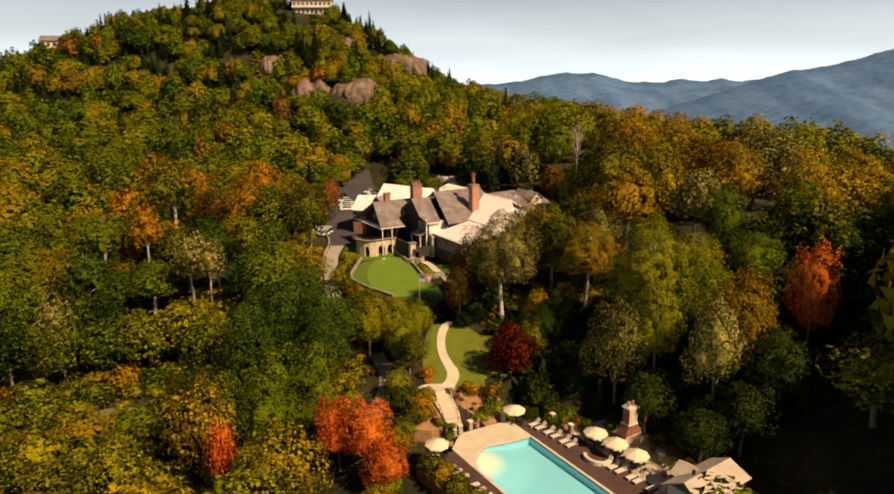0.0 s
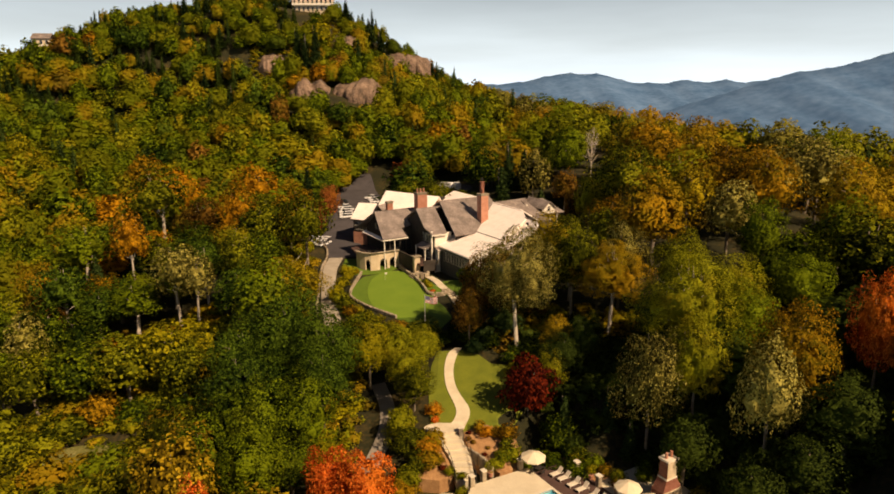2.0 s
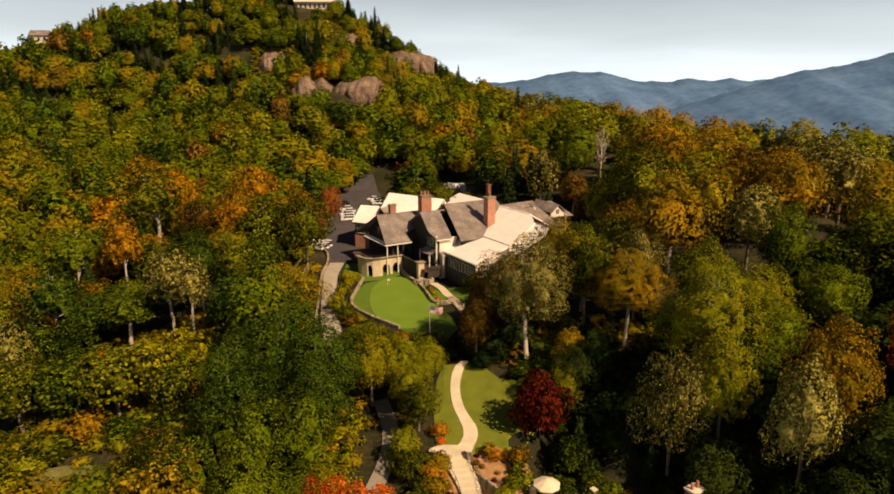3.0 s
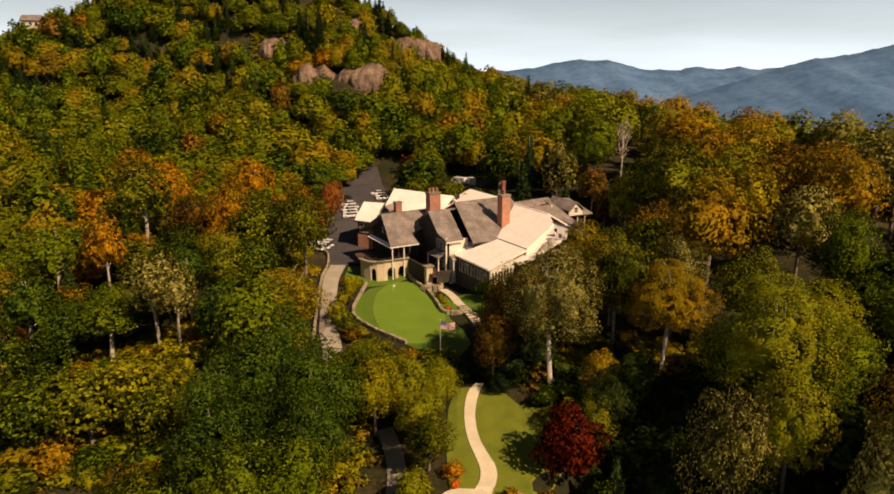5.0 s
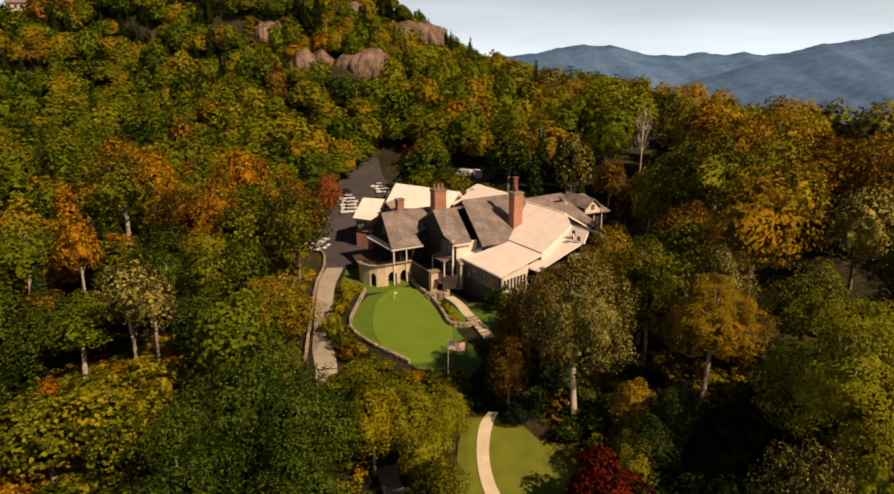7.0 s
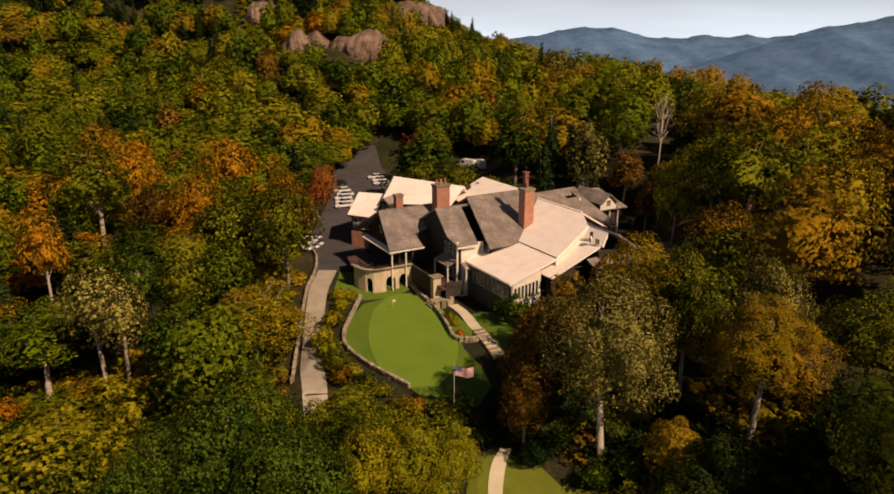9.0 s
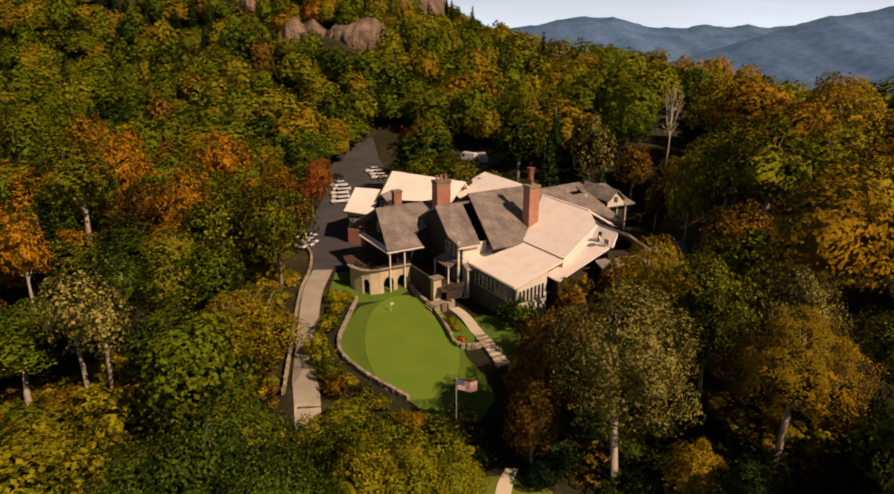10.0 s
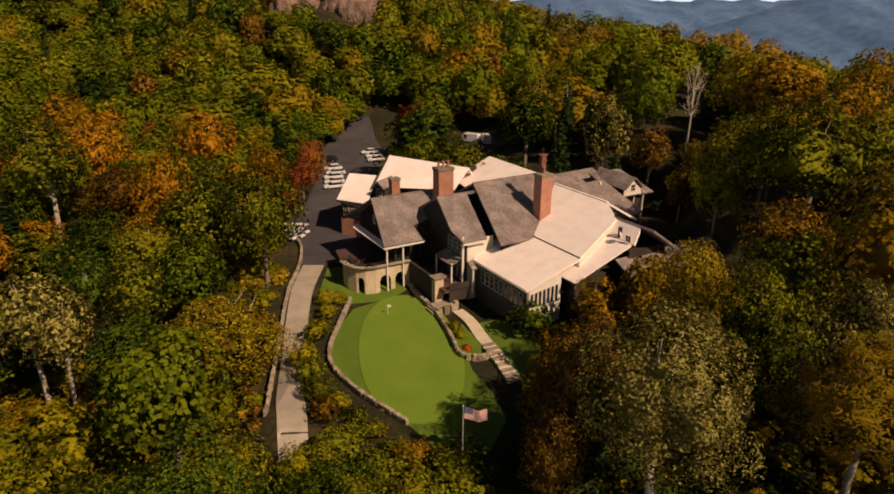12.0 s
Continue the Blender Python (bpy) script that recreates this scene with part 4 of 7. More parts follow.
plant([(-18.5, 132.5, 0.65, 1.0), (-13.5, 129.5, 0.75, 1.1), (-9.5, 126.5, 0.9, 1.0), (-23.8, 145, 0.5, 0.6), (-22.2, 141.0, 0.5, 0.6)], "bush", "olive")
plant([(4.0, 156.6, 0.72, 1.05), (7.6, 152.4, 0.5, 0.7)], "bush", "green")
plant([(-19.8, 139.6, 0.30, 0.42), (-15.0, 134.6, 0.26, 0.42)], "bush", "yellow")
plant([(-17.4, 137.0, 0.28, 0.45), (-12.4, 132.2, 0.28, 0.45)], "bush", "olive")
plant([(-20.8, 137.6, 0.4, 0.55), (-10.8, 131.0, 0.5, 0.6), (3.6, 140.5, 1.0, 0.9), (6, 146, 1.1, 0.9), (-38, 140, 0.6, 0.9)], "bush", "amber")
plant([(-3.5, 104.3, 0.35, 0.4), (-58, 145.5, 0.6, 0.8), (-74, 146, 0.6, 0.8)], "bush", "orange")


def fill_wood():
    """The rest of the wood: single trees near the lodge, one mass of trees farther off."""
    rnd = random.Random(5)
    far = []
    count = 0
    for i in range(-44, 45):
        for j in range(5, 60):
            rnd.seed(1000 * i + j)
            x, y = i * 8.0 + rnd.uniform(-3, 3) + (j % 2) * 4.0, j * 8.0 + rnd.uniform(-3, 3)
            a, b, c, d = rnd.random(), rnd.random(), rnd.random(), rnd.random()
            # unseen trees right of the view, added to throw shade into it
            beside = y < 175 and 0.69 * y + 8 < x < 0.69 * y + 46 and x > 50
            if (abs(x) > 0.69 * y + 8 and not beside) or (x > 80 and y > 310) or (x > 0.62 * (y + 40) and not beside) or y > 455 or inside(x, y, OPEN, 2.5) or inside(x, y, CRAGS) or near_line(x, y, DRIVE, 5.0) or near_line(x, y, ROAD, 3.6):
                continue
            if any(math.hypot(x - p, y - q) < r for p, q, r in PLACED):
                continue
            patch = noise.noise(Vector((x * 0.018, y * 0.018, 0.3)))
            low = inside(x, y, LOW)
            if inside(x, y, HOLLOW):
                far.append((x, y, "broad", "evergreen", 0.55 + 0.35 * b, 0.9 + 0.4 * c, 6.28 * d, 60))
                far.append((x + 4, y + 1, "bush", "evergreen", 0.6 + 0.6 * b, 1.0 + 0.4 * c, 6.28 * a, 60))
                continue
            dist = math.hypot(x, y - 110)
            if low:
                form, colour = "bush", ("yellow" if a < 0.32 else "olive" if a < 0.66 else "green" if a < 0.82 else "amber")
                h, w = 0.65 + 0.40 * b, 1.0 + 0.45 * c
            else:
                crest = y > 395 and x < 10
                form = "conifer" if a < (0.24 if crest else 0.14 if y > 320 else 0.05 if y > 150 else 0) else "tall" if a > 0.9 and x < -40 and 140 < y < 330 else "broad"
                t = d + 0.40 * patch + (0.42 if x < -24 and y < 112 else 0.16 if x > 22 and y > 125 else 0)
                if form == "conifer":
                    colour = "conifer"
                elif x > 15:
                    colour = "green" if t < 0.48 else "olive" if t < 0.94 else "pale" if t < 1.06 else "amber" if t < 1.2 else "rust"
                else:
                    colour = "green" if t < 0.52 else "deep" if t < 0.62 else "olive" if t < 0.88 else "yellow" if t < 0.95 else "amber" if t < 1.02 else "rust" if t < 1.08 else "ginger"
                if x > 26 and y > 128 and form == "broad":
                    if c > 0.44:
                        continue
                    form = "wide"
                    t += 0.10
                    colour = "green" if t < 0.40 else "olive" if t < 0.72 else "pale" if t < 0.96 else "green" if t < 1.05 else "honey" if t < 1.14 else "amber"
                h, w = (0.62 if form == "tall" else 0.72) + 0.62 * b * b, (0.90 if y > 300 else 0.95 if y > 230 else 0.85) + (0.50 if y > 300 else 0.70) * c * c
                if form == "wide":
                    h, w = 0.92 + 0.42 * b, 1.02 + 0.8 * c
                if beside:
                    form, colour, h, w = "broad", "green" if d < 0.6 else "olive", 1.25 + 0.3 * b, 1.15 + 0.3 * c
                if crest:
                    h *= 0.9 if form == "conifer" else 0.75
                    w *= 0.85 if form == "conifer" else 0.8
            if x < -22 and y < 106 and not low:
                h, w = 0.65 + 0.35 * b, 0.85 + 0.35 * c
                form = "broad"
                colour = "green" if d < 0.18 else "olive" if d < 0.48 else "yellow" if d < 0.82 else "golden" if d < 0.97 else "amber"
                if not inside(x + 4, y + 3, OPEN, 1.0):
                    far.append((x + 4, y + 3, "bush", "yellow" if c < 0.35 else "olive" if c < 0.8 else "amber", 0.6 + 0.5 * d, 0.9 + 0.4 * a, 6.28 * b, dist))
            if y > 270 and x < 60 and b < 0.8 and not inside(x + 4, y + 2, CRAGS):
                far.append((x + 4, y + 2, "conifer" if a < 0.3 else "broad", "conifer" if a < 0.3 else "green" if c < 0.5 else "olive", 0.5 + 0.4 * d, 0.7 + 0.3 * a, 6.28 * b, dist))
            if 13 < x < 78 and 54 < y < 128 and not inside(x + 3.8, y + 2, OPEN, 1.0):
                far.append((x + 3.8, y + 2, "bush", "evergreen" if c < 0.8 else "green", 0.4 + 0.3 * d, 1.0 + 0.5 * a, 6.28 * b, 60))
            if low and not inside(x + 3.6, y + 3.2, OPEN, 1.5) and not near_line(x + 3.6, y + 3.2, DRIVE, 3.5):
                far.append((x + 3.6, y + 3.2, "bush", "olive" if c < 0.5 else "yellow" if c < 0.8 else "amber", 0.5 + 0.4 * d, 0.9 + 0.4 * a, 6.28 * b, dist))
            if dist < 112 and count < 285 and 62 < y and abs(x) < 0.69 * y + 8:
                tree(x, y, form, colour, h, w, turn=360 * rnd.random())
                count += 1
            else:
                far.append((x, y, form, colour, h, w, rnd.random() * 6.28, dist))
    for i in range(-11, 12):
        for j in range(-3, 5):
            x, y = i * 9.0 + rnd.uniform(-3, 3), j * 9.0 + rnd.uniform(-3, 3)
            if y < 44 - max(0, 20 - abs(x - 22)) * 0.6:
                far.append((x, y, "broad", rnd.choice(("green", "olive", "olive", "yellow")), rnd.uniform(0.6, 0.95), rnd.uniform(0.9, 1.3), rnd.uniform(0, 6.28), 300))
    return far


FAR = fill_wood()
# extra tall trees out of view, added to shade the hollow
for k, (x, y) in enumerate(((59, 77), (62, 69), (65, 84), (68, 75), (72, 92), (66, 61), (75, 82))):
    FAR.append((x, y, "broad", "deep" if k % 3 else "olive", 1.55 + 0.06 * (k % 4), 1.35, 0.7 * k, 60))


def ground_cover(zones):
    """Low scrub between the trees, where the ground would lie bare."""
    rnd = random.Random(77)
    for cx, cy, a, b, turn in zones:
        for _ in range(int(a * b * 3.14 / 3.6)):
            r, ang = math.sqrt(rnd.random()), rnd.uniform(0, 6.283)
            p, q = a * r * math.cos(ang), b * r * math.sin(ang)
            c, s = math.cos(radians(turn)), math.sin(radians(turn))
            x, y = cx + p * c - q * s, cy + p * s + q * c
            k = rnd.random()
            if inside(x, y, OPEN, 0.5) or near_line(x, y, DRIVE, 3.4) or near_line(x, y, ROAD, 2.6):
                continue
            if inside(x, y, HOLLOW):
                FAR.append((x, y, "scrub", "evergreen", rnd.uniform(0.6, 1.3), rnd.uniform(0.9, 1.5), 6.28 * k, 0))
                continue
            FAR.append((x, y, "scrub", "yellow" if k < 0.38 else "olive" if k < 0.68 else "golden" if k < 0.86 else "rust", rnd.uniform(0.4, 0.95), rnd.uniform(0.7, 1.3), 6.28 * k, 0))


ground_cover([(-52, 90, 30, 16, -12), (-37, 160, 5, 22, 3), (-58, 134, 22, 12, 0), (-68, 114, 16, 8, 0), (-44, 186, 5, 12, 0), (-30, 138, 8, 7, 0), (-57, 149, 24, 8, 0), (-52, 122, 14, 7, 0), (-18, 108, 6, 12, 0), (-40, 127, 8, 7, 0), (12, 128, 14, 7, 0), (20, 110, 9, 9, 0), (40, 92, 30, 13, 4), (24, 118, 16, 8, 0), (-60, 408, 24, 14, 0), (-88, 390, 22, 16, 0)])


def far_wood(rows):
    rnd = random.Random(21)
    low = {}

    def clump(r, h0, h1, n, count, size, level=2, gap=0.28, fill=0.68, depth=0.32):
        shape = crown_shape(rnd, r, h0, h1, n, depth)
        return foliage(rnd, shape, count, size, 3, gap), heart(rnd, shape, level, fill)

    for k in range(5):
        low["far", k] = clump(5.2, 1.5, 14.5, 22 + 2 * k, 480, 0.65, 2, 0.30, 0.76, 0.26)
        low["broad", k] = clump(5.2, 2.0, 15.0, 26 + 2 * k, 1050, 0.43, 2, 0.30, 0.74, 0.28)
        low["wide", k] = clump(6.6, 2.8, 16.5, 36 + 3 * k, 2000, 0.39)
        low["near", k] = clump(5.2, 2.6, 15.0, 28 + 2 * k, 1800, 0.34)
        low["near_bush", k] = clump(3.6, 0.2, 6.2, 22, 900, 0.30)
        low["tall", k] = clump(5.2, 7.6, 21, 28 + 2 * k, 1000, 0.45)
        low["bush", k] = clump(3.6, 0.2, 6.2, 20, 480, 0.42)
        low["scrub", k] = clump(1.7, -0.2, 2.2, 9, 90, 0.27, 1)
        low["conifer", k] = (needles(rnd, 3.5, 1.5, 16.8, 800, 0.60, 3), spire(3.5, 1.5, 16.8))
    colours = list(LEAF)
    vs, tris, mt, tint, normals, base = [], [], [], [], [], 0
    for n, (x, y, form, colour, h, w, turn, dist) in enumerate(rows):
        near = 50 < y < 150 and abs(x) < 0.6 * y
        make = "near" if near and form == "broad" else "near_bush" if near and form == "bush" else "far" if form == "broad" and (dist > 165 or not near and y < 150) else form
        (v, f, vn), (iv, jf, jn) = low[make, n % 5]
        both = np.concatenate([v, iv])
        c, s = math.cos(turn), math.sin(turn)
        way = np.concatenate([vn, jn])
        normals.append(np.stack([way[:, 0] * c - way[:, 1] * s, way[:, 0] * s + way[:, 1] * c, way[:, 2]], 1))
        vs.append(np.stack([(both[:, 0] * c - both[:, 1] * s) * w + x, (both[:, 0] * s + both[:, 1] * c) * w + y, both[:, 2] * h + ground_at(x, y)], 1))
        tris += [f + base, jf + base + len(v)]
        mt += [colours.index(colour)] * (len(f) + len(jf))
        tint.append(np.full(len(both), rnd.uniform(-0.5, 0.5)))
        base += len(both)
    vs, tris, tint = np.concatenate(vs), np.concatenate(tris), np.concatenate(tint)
    me = bpy.data.meshes.new("far_wood")
    me.vertices.add(len(vs))
    me.vertices.foreach_set("co", vs.ravel())
    me.loops.add(tris.size)
    me.loops.foreach_set("vertex_index", tris.ravel())
    me.polygons.add(len(tris))
    me.polygons.foreach_set("loop_start", np.arange(len(tris)) * 3)
    me.polygons.foreach_set("loop_total", np.full(len(tris), 3))
    for c in colours:
        me.materials.append(LEAF[c])
    me.polygons.foreach_set("material_index", np.array(mt))
    me.polygons.foreach_set("use_smooth", np.ones(len(tris), dtype=bool))
    me.update(calc_edges=True)
    me.normals_split_custom_set_from_vertices(np.concatenate(normals).tolist())
    me.attributes.new("tree_tint", "FLOAT", "POINT").data.foreach_set("value", tint)
    return tagged(new("woodland", me), "mixed autumn woodland covering the hills", "trees", kind="stuff")


far_wood(FAR)

# ---- building helpers ----
def add_box(bm, x0, x1, y0, y1, z0, z1):
    vs = [bm.verts.new(p) for p in ((x0, y0, z0), (x1, y0, z0), (x1, y1, z0), (x0, y1, z0), (x0, y0, z1), (x1, y0, z1), (x1, y1, z1), (x0, y1, z1))]
    for f in ((0, 3, 2, 1), (4, 5, 6, 7), (0, 1, 5, 4), (1, 2, 6, 5), (2, 3, 7, 6), (3, 0, 4, 7)):
        bm.faces.new([vs[i] for i in f])


def boxes(*rows):
    bm = bmesh.new()
    for r in rows:
        add_box(bm, *r)
    return bm


def slab(points, thick=0.3):
    """A flat panel with thickness below its upper outline."""
    bm = bmesh.new()
    top = [bm.verts.new(p) for p in points]
    n = (Vector(points[1]) - Vector(points[0])).cross(Vector(points[2]) - Vector(points[0])).normalized()
    if n.z < 0:
        n = -n
    low = [bm.verts.new(Vector(p) - n * thick) for p in points]
    bm.faces.new(top)
    bm.faces.new(low[::-1])
    for i in range(len(points)):
        j = (i + 1) % len(points)
        bm.faces.new([top[i], low[i], low[j], top[j]])
    return bm


def prism(outline, z0, z1):
    """An upright block over an outline in plan."""
    bm = bmesh.new()
    a = [bm.verts.new((x, y, z0)) for x, y in outline]
    b = [bm.verts.new((x, y, z1)) for x, y in outline]
    bm.faces.new(a[::-1])
    bm.faces.new(b)
    for i in range(len(outline)):
        j = (i + 1) % len(outline)
        bm.faces.new([a[i], a[j], b[j], b[i]])
    return bm


def gable(u, v0, v1, zb, ze, zr, thick=0.3):
    """A gable wall across v at u: eaves at ze, peak at zr."""
    bm = bmesh.new()
    pts = [(v0, zb), (v1, zb), (v1, ze), ((v0 + v1) / 2, zr), (v0, ze)]
    a = [bm.verts.new((u, v, z)) for v, z in pts]
    b = [bm.verts.new((u + thick, v, z)) for v, z in pts]
    bm.faces.new(a)
    bm.faces.new(b[::-1])
    for i in range(5):
        j = (i + 1) % 5
        bm.faces.new([a[i], a[j], b[j], b[i]])
    return bm


def window(parent, at, width, height, across, panes=(2, 3), frame_mat=None, name="window"):
    """A window set in a wall: across is 'u' or 'v'; at is the lower corner on the wall's outer face."""
    u, v, z = at
    out = 0.06
    t = 0.07
    nx, nz = panes

    def bx(a0, a1, d0, d1, z0, z1):
        return (u + a0, u + a1, v - d1, v - d0, z0, z1) if across == "u" else (u - d1, u - d0, v + a0, v + a1, z0, z1)

    bm = bmesh.new()
    loops = []
    for d in (-0.1, out):
        for grow in (0.0, t):
            ring = []
            for a, zz in ((-grow, z - grow), (width + grow, z - grow), (width + grow, z + height + grow), (-grow, z + height + grow)):
                ring.append(bm.verts.new((u + a, v - d, zz) if across == "u" else (u - d, v + a, zz)))
            loops.append(ring)
    for p, q in ((0, 1), (1, 3), (3, 2), (2, 0)):
        for k in range(4):
            bm.faces.new((loops[p][k], loops[p][(k + 1) % 4], loops[q][(k + 1) % 4], loops[q][k]))
    bmesh.ops.recalc_face_normals(bm, faces=bm.faces)
    w = part(name, bm, frame_mat or TRIM, parent)
    for i in range(1, nx):
        part("mullion", boxes(bx(width * i / nx - 0.03, width * i / nx + 0.03, -0.05, out - 0.02, z, z + height)), frame_mat or TRIM, w)
    for i in range(1, nz):
        part("glazing_bar", boxes(bx(0, width, -0.05, out - 0.03, z + height * i / nz - 0.025, z + height * i / nz + 0.025)), frame_mat or TRIM, w)
    part("pane", boxes(bx(0, width, -0.02, 0.015, z, z + height)), GLASS, w)
    return w


def chimney(parent, u0, u1, v0, v1, z0, z1, pots=2, flare=0.0, mat=None):
    m = mat or BRICK
    stack = part("chimney", boxes((u0, u1, v0, v1, z0, z1), (u0 - flare, u1 + flare, v0 - flare, v1 + flare, z0, z0 + (z1 - z0) * 0.45)) if flare else boxes((u0, u1, v0, v1, z0, z1)), m, parent, "tall red brick chimney")
    part("chimney_cap", boxes((u0 - 0.14, u1 + 0.14, v0 - 0.14, v1 + 0.14, z1, z1 + 0.28), (u0 - 0.07, u1 + 0.07, v0 - 0.07, v1 + 0.07, z1 - 0.25, z1)), STONE, stack)
    for i in range(pots):
        k = (i + 0.5) / pots
        bm = bmesh.new()
        bmesh.ops.create_cone(bm, cap_ends=True, segments=10, radius1=0.24, radius2=0.19, depth=0.95, matrix=pose(u0 + (u1 - u0) * k, (v0 + v1) / 2, z1 + 0.75))
        bmesh.ops.create_cone(bm, cap_ends=True, segments=10, radius1=0.27, radius2=0.27, depth=0.10, matrix=pose(u0 + (u1 - u0) * k, (v0 + v1) / 2, z1 + 1.22))
        part("chimney_pot", bm, BRICK, stack)
    return stack


# ---- the lodge ----
lodge = thing("lodge", pose(OX, OY, 0, 0, 0, 31), "large gabled lodge with pale and grey shingle roofs", "house")


def roof(points, mat, name="roof", thick=0.32, label=""):
    return part(name, slab(points, thick), mat, lodge, label)


def wall(bm, mat, label=""):
    return part("wall", bm, mat, lodge, label)


# long pale roof over the right wing, with its lower sunroom roof
roof([(19.1, 14, 14.4), (19.1, -1.4, 14.4), (16.7, -6.0, 13.35), (8.0, -8.3, 9.6), (8.0, 7.5, 9.6)], SHINGLE_PALE, label="broad pale shingle roof slope")
roof([(19.1, -1.4, 14.4), (19.1, 14, 14.4), (26, 14, 10.5), (26, -1.4, 10.5)], SHINGLE_PALE)
roof([(8.1, 7.0, 9.55), (8.1, -8.4, 9.55), (-1.4, -8.5, 6.75), (-1.4, 4.9, 6.75), (1.5, 7.0, 7.6)], SHINGLE_PALE, "sunroom_roof", label="pale low-pitched roof of the sunroom")
roof([(14.8, -5.5, 11.3), (14.8, -11.2, 11.3), (5.6, -10.2, 7.1), (5.6, -6.0, 7.1)], SHINGLE_PALE, "side_roof")
roof([(16.9, -5.6, 13.3), (16.9, -10.6, 13.3), (14.9, -11.6, 11.35), (14.9, -5.6, 11.35)], SHINGLE_PALE, "upper_roof")
roof([(17.0, -5.2, 13.6), (17.0, -13.0, 13.6), (22.5, -13.0, 10), (22.5, -5.2, 10)], SHINGLE_GREY, "rear_roof")
roof([(12.5, -10.6, 9.3), (32.5, -10.2, 9.3), (32.5, -18.5, 5.4), (12.5, -18.5, 5.4)], SHINGLE_GREY, "front_wing_roof", label="weathered tan-grey roof among the trees")
wall(boxes((13.2, 31.8, -17.5, -10.8, 0, 5.6)), WOOD_DARK)
rw = bmesh.new()
front = [rw.verts.new(p) for p in ((8.0, -8.2, 9.3), (16.7, -5.95, 13.05), (16.7, -5.95, 11.0), (8.0, -8.2, 7.6))]
back = [rw.verts.new((v.co.x, v.co.y + 0.25, v.co.z)) for v in front]
rw.faces.new(front)
rw.faces.new(back[::-1])
for i in range(4):
    rw.faces.new([front[i], front[(i + 1) % 4], back[(i + 1) % 4], back[i]])
wall(rw, WALL_WHITE)
wall(boxes((-0.7, -0.4, -7.9, 5.2, 0, 6.7)), WALL_GREY_SHADE, "grey-green boarded sunroom wall, coloured darker for shade")
sg = bmesh.new()
ga = [sg.verts.new(p) for p in ((-0.7, -7.9, 0), (5.2, -7.9, 0), (5.2, -7.9, 8.4), (-0.7, -7.9, 6.75))]
gb_ = [sg.verts.new(p) for p in ((-0.7, -7.6, 0), (5.2, -7.6, 0), (5.2, -7.6, 8.4), (-0.7, -7.6, 6.75))]
sg.faces.new(ga)
sg.faces.new(gb_[::-1])
for i in range(4):
    sg.faces.new([ga[i], ga[(i + 1) % 4], gb_[(i + 1) % 4], gb_[i]])
wall(sg, WALL_WHITE, "pale boarded end wall of the sunroom")
wall(boxes((6.4, 14.8, -9.6, -7.6, 0, 7.0), (14.8, 22, -11, 4, 0, 10.2)), WOOD_DARK)
for k in range(7):
    window(lodge, (-0.15 + 0.72 * k, -7.9, 3.6), 0.46, 2.0 + 0.10 * k, "u", (1, 1))
for k in range(9):
    window(lodge, (-0.7, -6.9 + 1.2 * k, 3.4), 0.75, 2.1, "v", (1, 3))
part("gutter", boxes((-1.5, -1.36, -8.6, 5.0, 6.45, 6.60)), TRIM, lodge)
part("downpipe", boxes((-0.85, -0.72, -7.95, -7.82, 0.5, 6.5)), TRIM_DARK, lodge)
part("roof_vent", prism([(15.2 + 0.3 * math.cos(k), -8.4 + 0.3 * math.sin(k)) for k in np.arange(0, 6.2, 0.7)], 11.4, 13.0), METAL, lodge, "dark metal roof vent")
window(lodge, (14.7, -11.0, 11.6), 0.9, 0.8, "v", (2, 2))

# three stepped grey gables facing the garden
roof([(4.3, 14.1, 15.8), (19.5, 14.1, 15.8), (19.5, 2.0, 9.4), (1.7, 2.0, 9.4)], SHINGLE_GREY, label="steep weathered grey shingle roof")
roof([(4.3, 14.1, 15.8), (19.5, 14.1, 15.8), (19.5, 25, 10), (4.3, 25, 10)], SHINGLE_GREY)
roof([(-3.0, 13.2, 14.7), (2.4, 13.2, 14.7), (0.95, 4.7, 9.75), (-3.2, 4.7, 9.75), (-4.0, 7.0, 11.1)], SHINGLE_GREY, label="grey shingle roof of the middle gable")
roof([(-3.0, 13.2, 14.7), (4.9, 13.2, 14.7), (4.9, 22, 10), (-3, 22, 10)], SHINGLE_GREY)
roof([(-10.2, 22.2, 13.2), (1.3, 22.2, 13.2), (-1.9, 17.2, 10.04), (-5.5, 16.4, 9.53), (-5.2, 13.7, 7.8), (-12.0, 13.7, 7.8)], SHINGLE_GREY, label="grey shingle roof over the terrace")
roof([(-10.2, 22.2, 13.2), (2, 22.2, 13.2), (2, 31, 7.8), (-12, 31, 7.8)], SHINGLE_GREY)
wall(gable(5.0, 3.2, 24.5, 0, 9.6, 15.5), WOOD_DARK, "dark shingled gable wall")
wall(gable(-2.4, 5.4, 21.0, 0, 9.7, 14.4), WOOD_DARK)
wall(gable(-9.4, 15.4, 29.0, 3.4, 8.6, 12.9), WOOD_DARK, "dark gable with timber brackets")
wall(boxes((-2.3, 2.6, 5.4, 5.7, 0, 9.7)), WALL_WHITE)
wall(boxes((2.6, 12, 3.2, 3.6, 0, 9.5), (-2.3, 5, 14, 14.3, 0, 11), (-9.4, -2, 16.8, 17.1, 3.4, 9.4), (-9.4, 5, 28.5, 29, 0, 8.5), (19, 19.4, -9, 24, 0, 11)), WOOD_DARK)
for k in range(3):
    window(lodge, (-2.4, 6.4 + 1.5 * k, 7.2), 1.1, 2.0, "v", (2, 3))
    window(lodge, (-2.4, 6.4 + 1.5 * k, 3.2), 1.1, 2.0, "v", (2, 3))
window(lodge, (-9.4, 20.6, 8.6), 0.8, 1.4, "v", (2, 3))
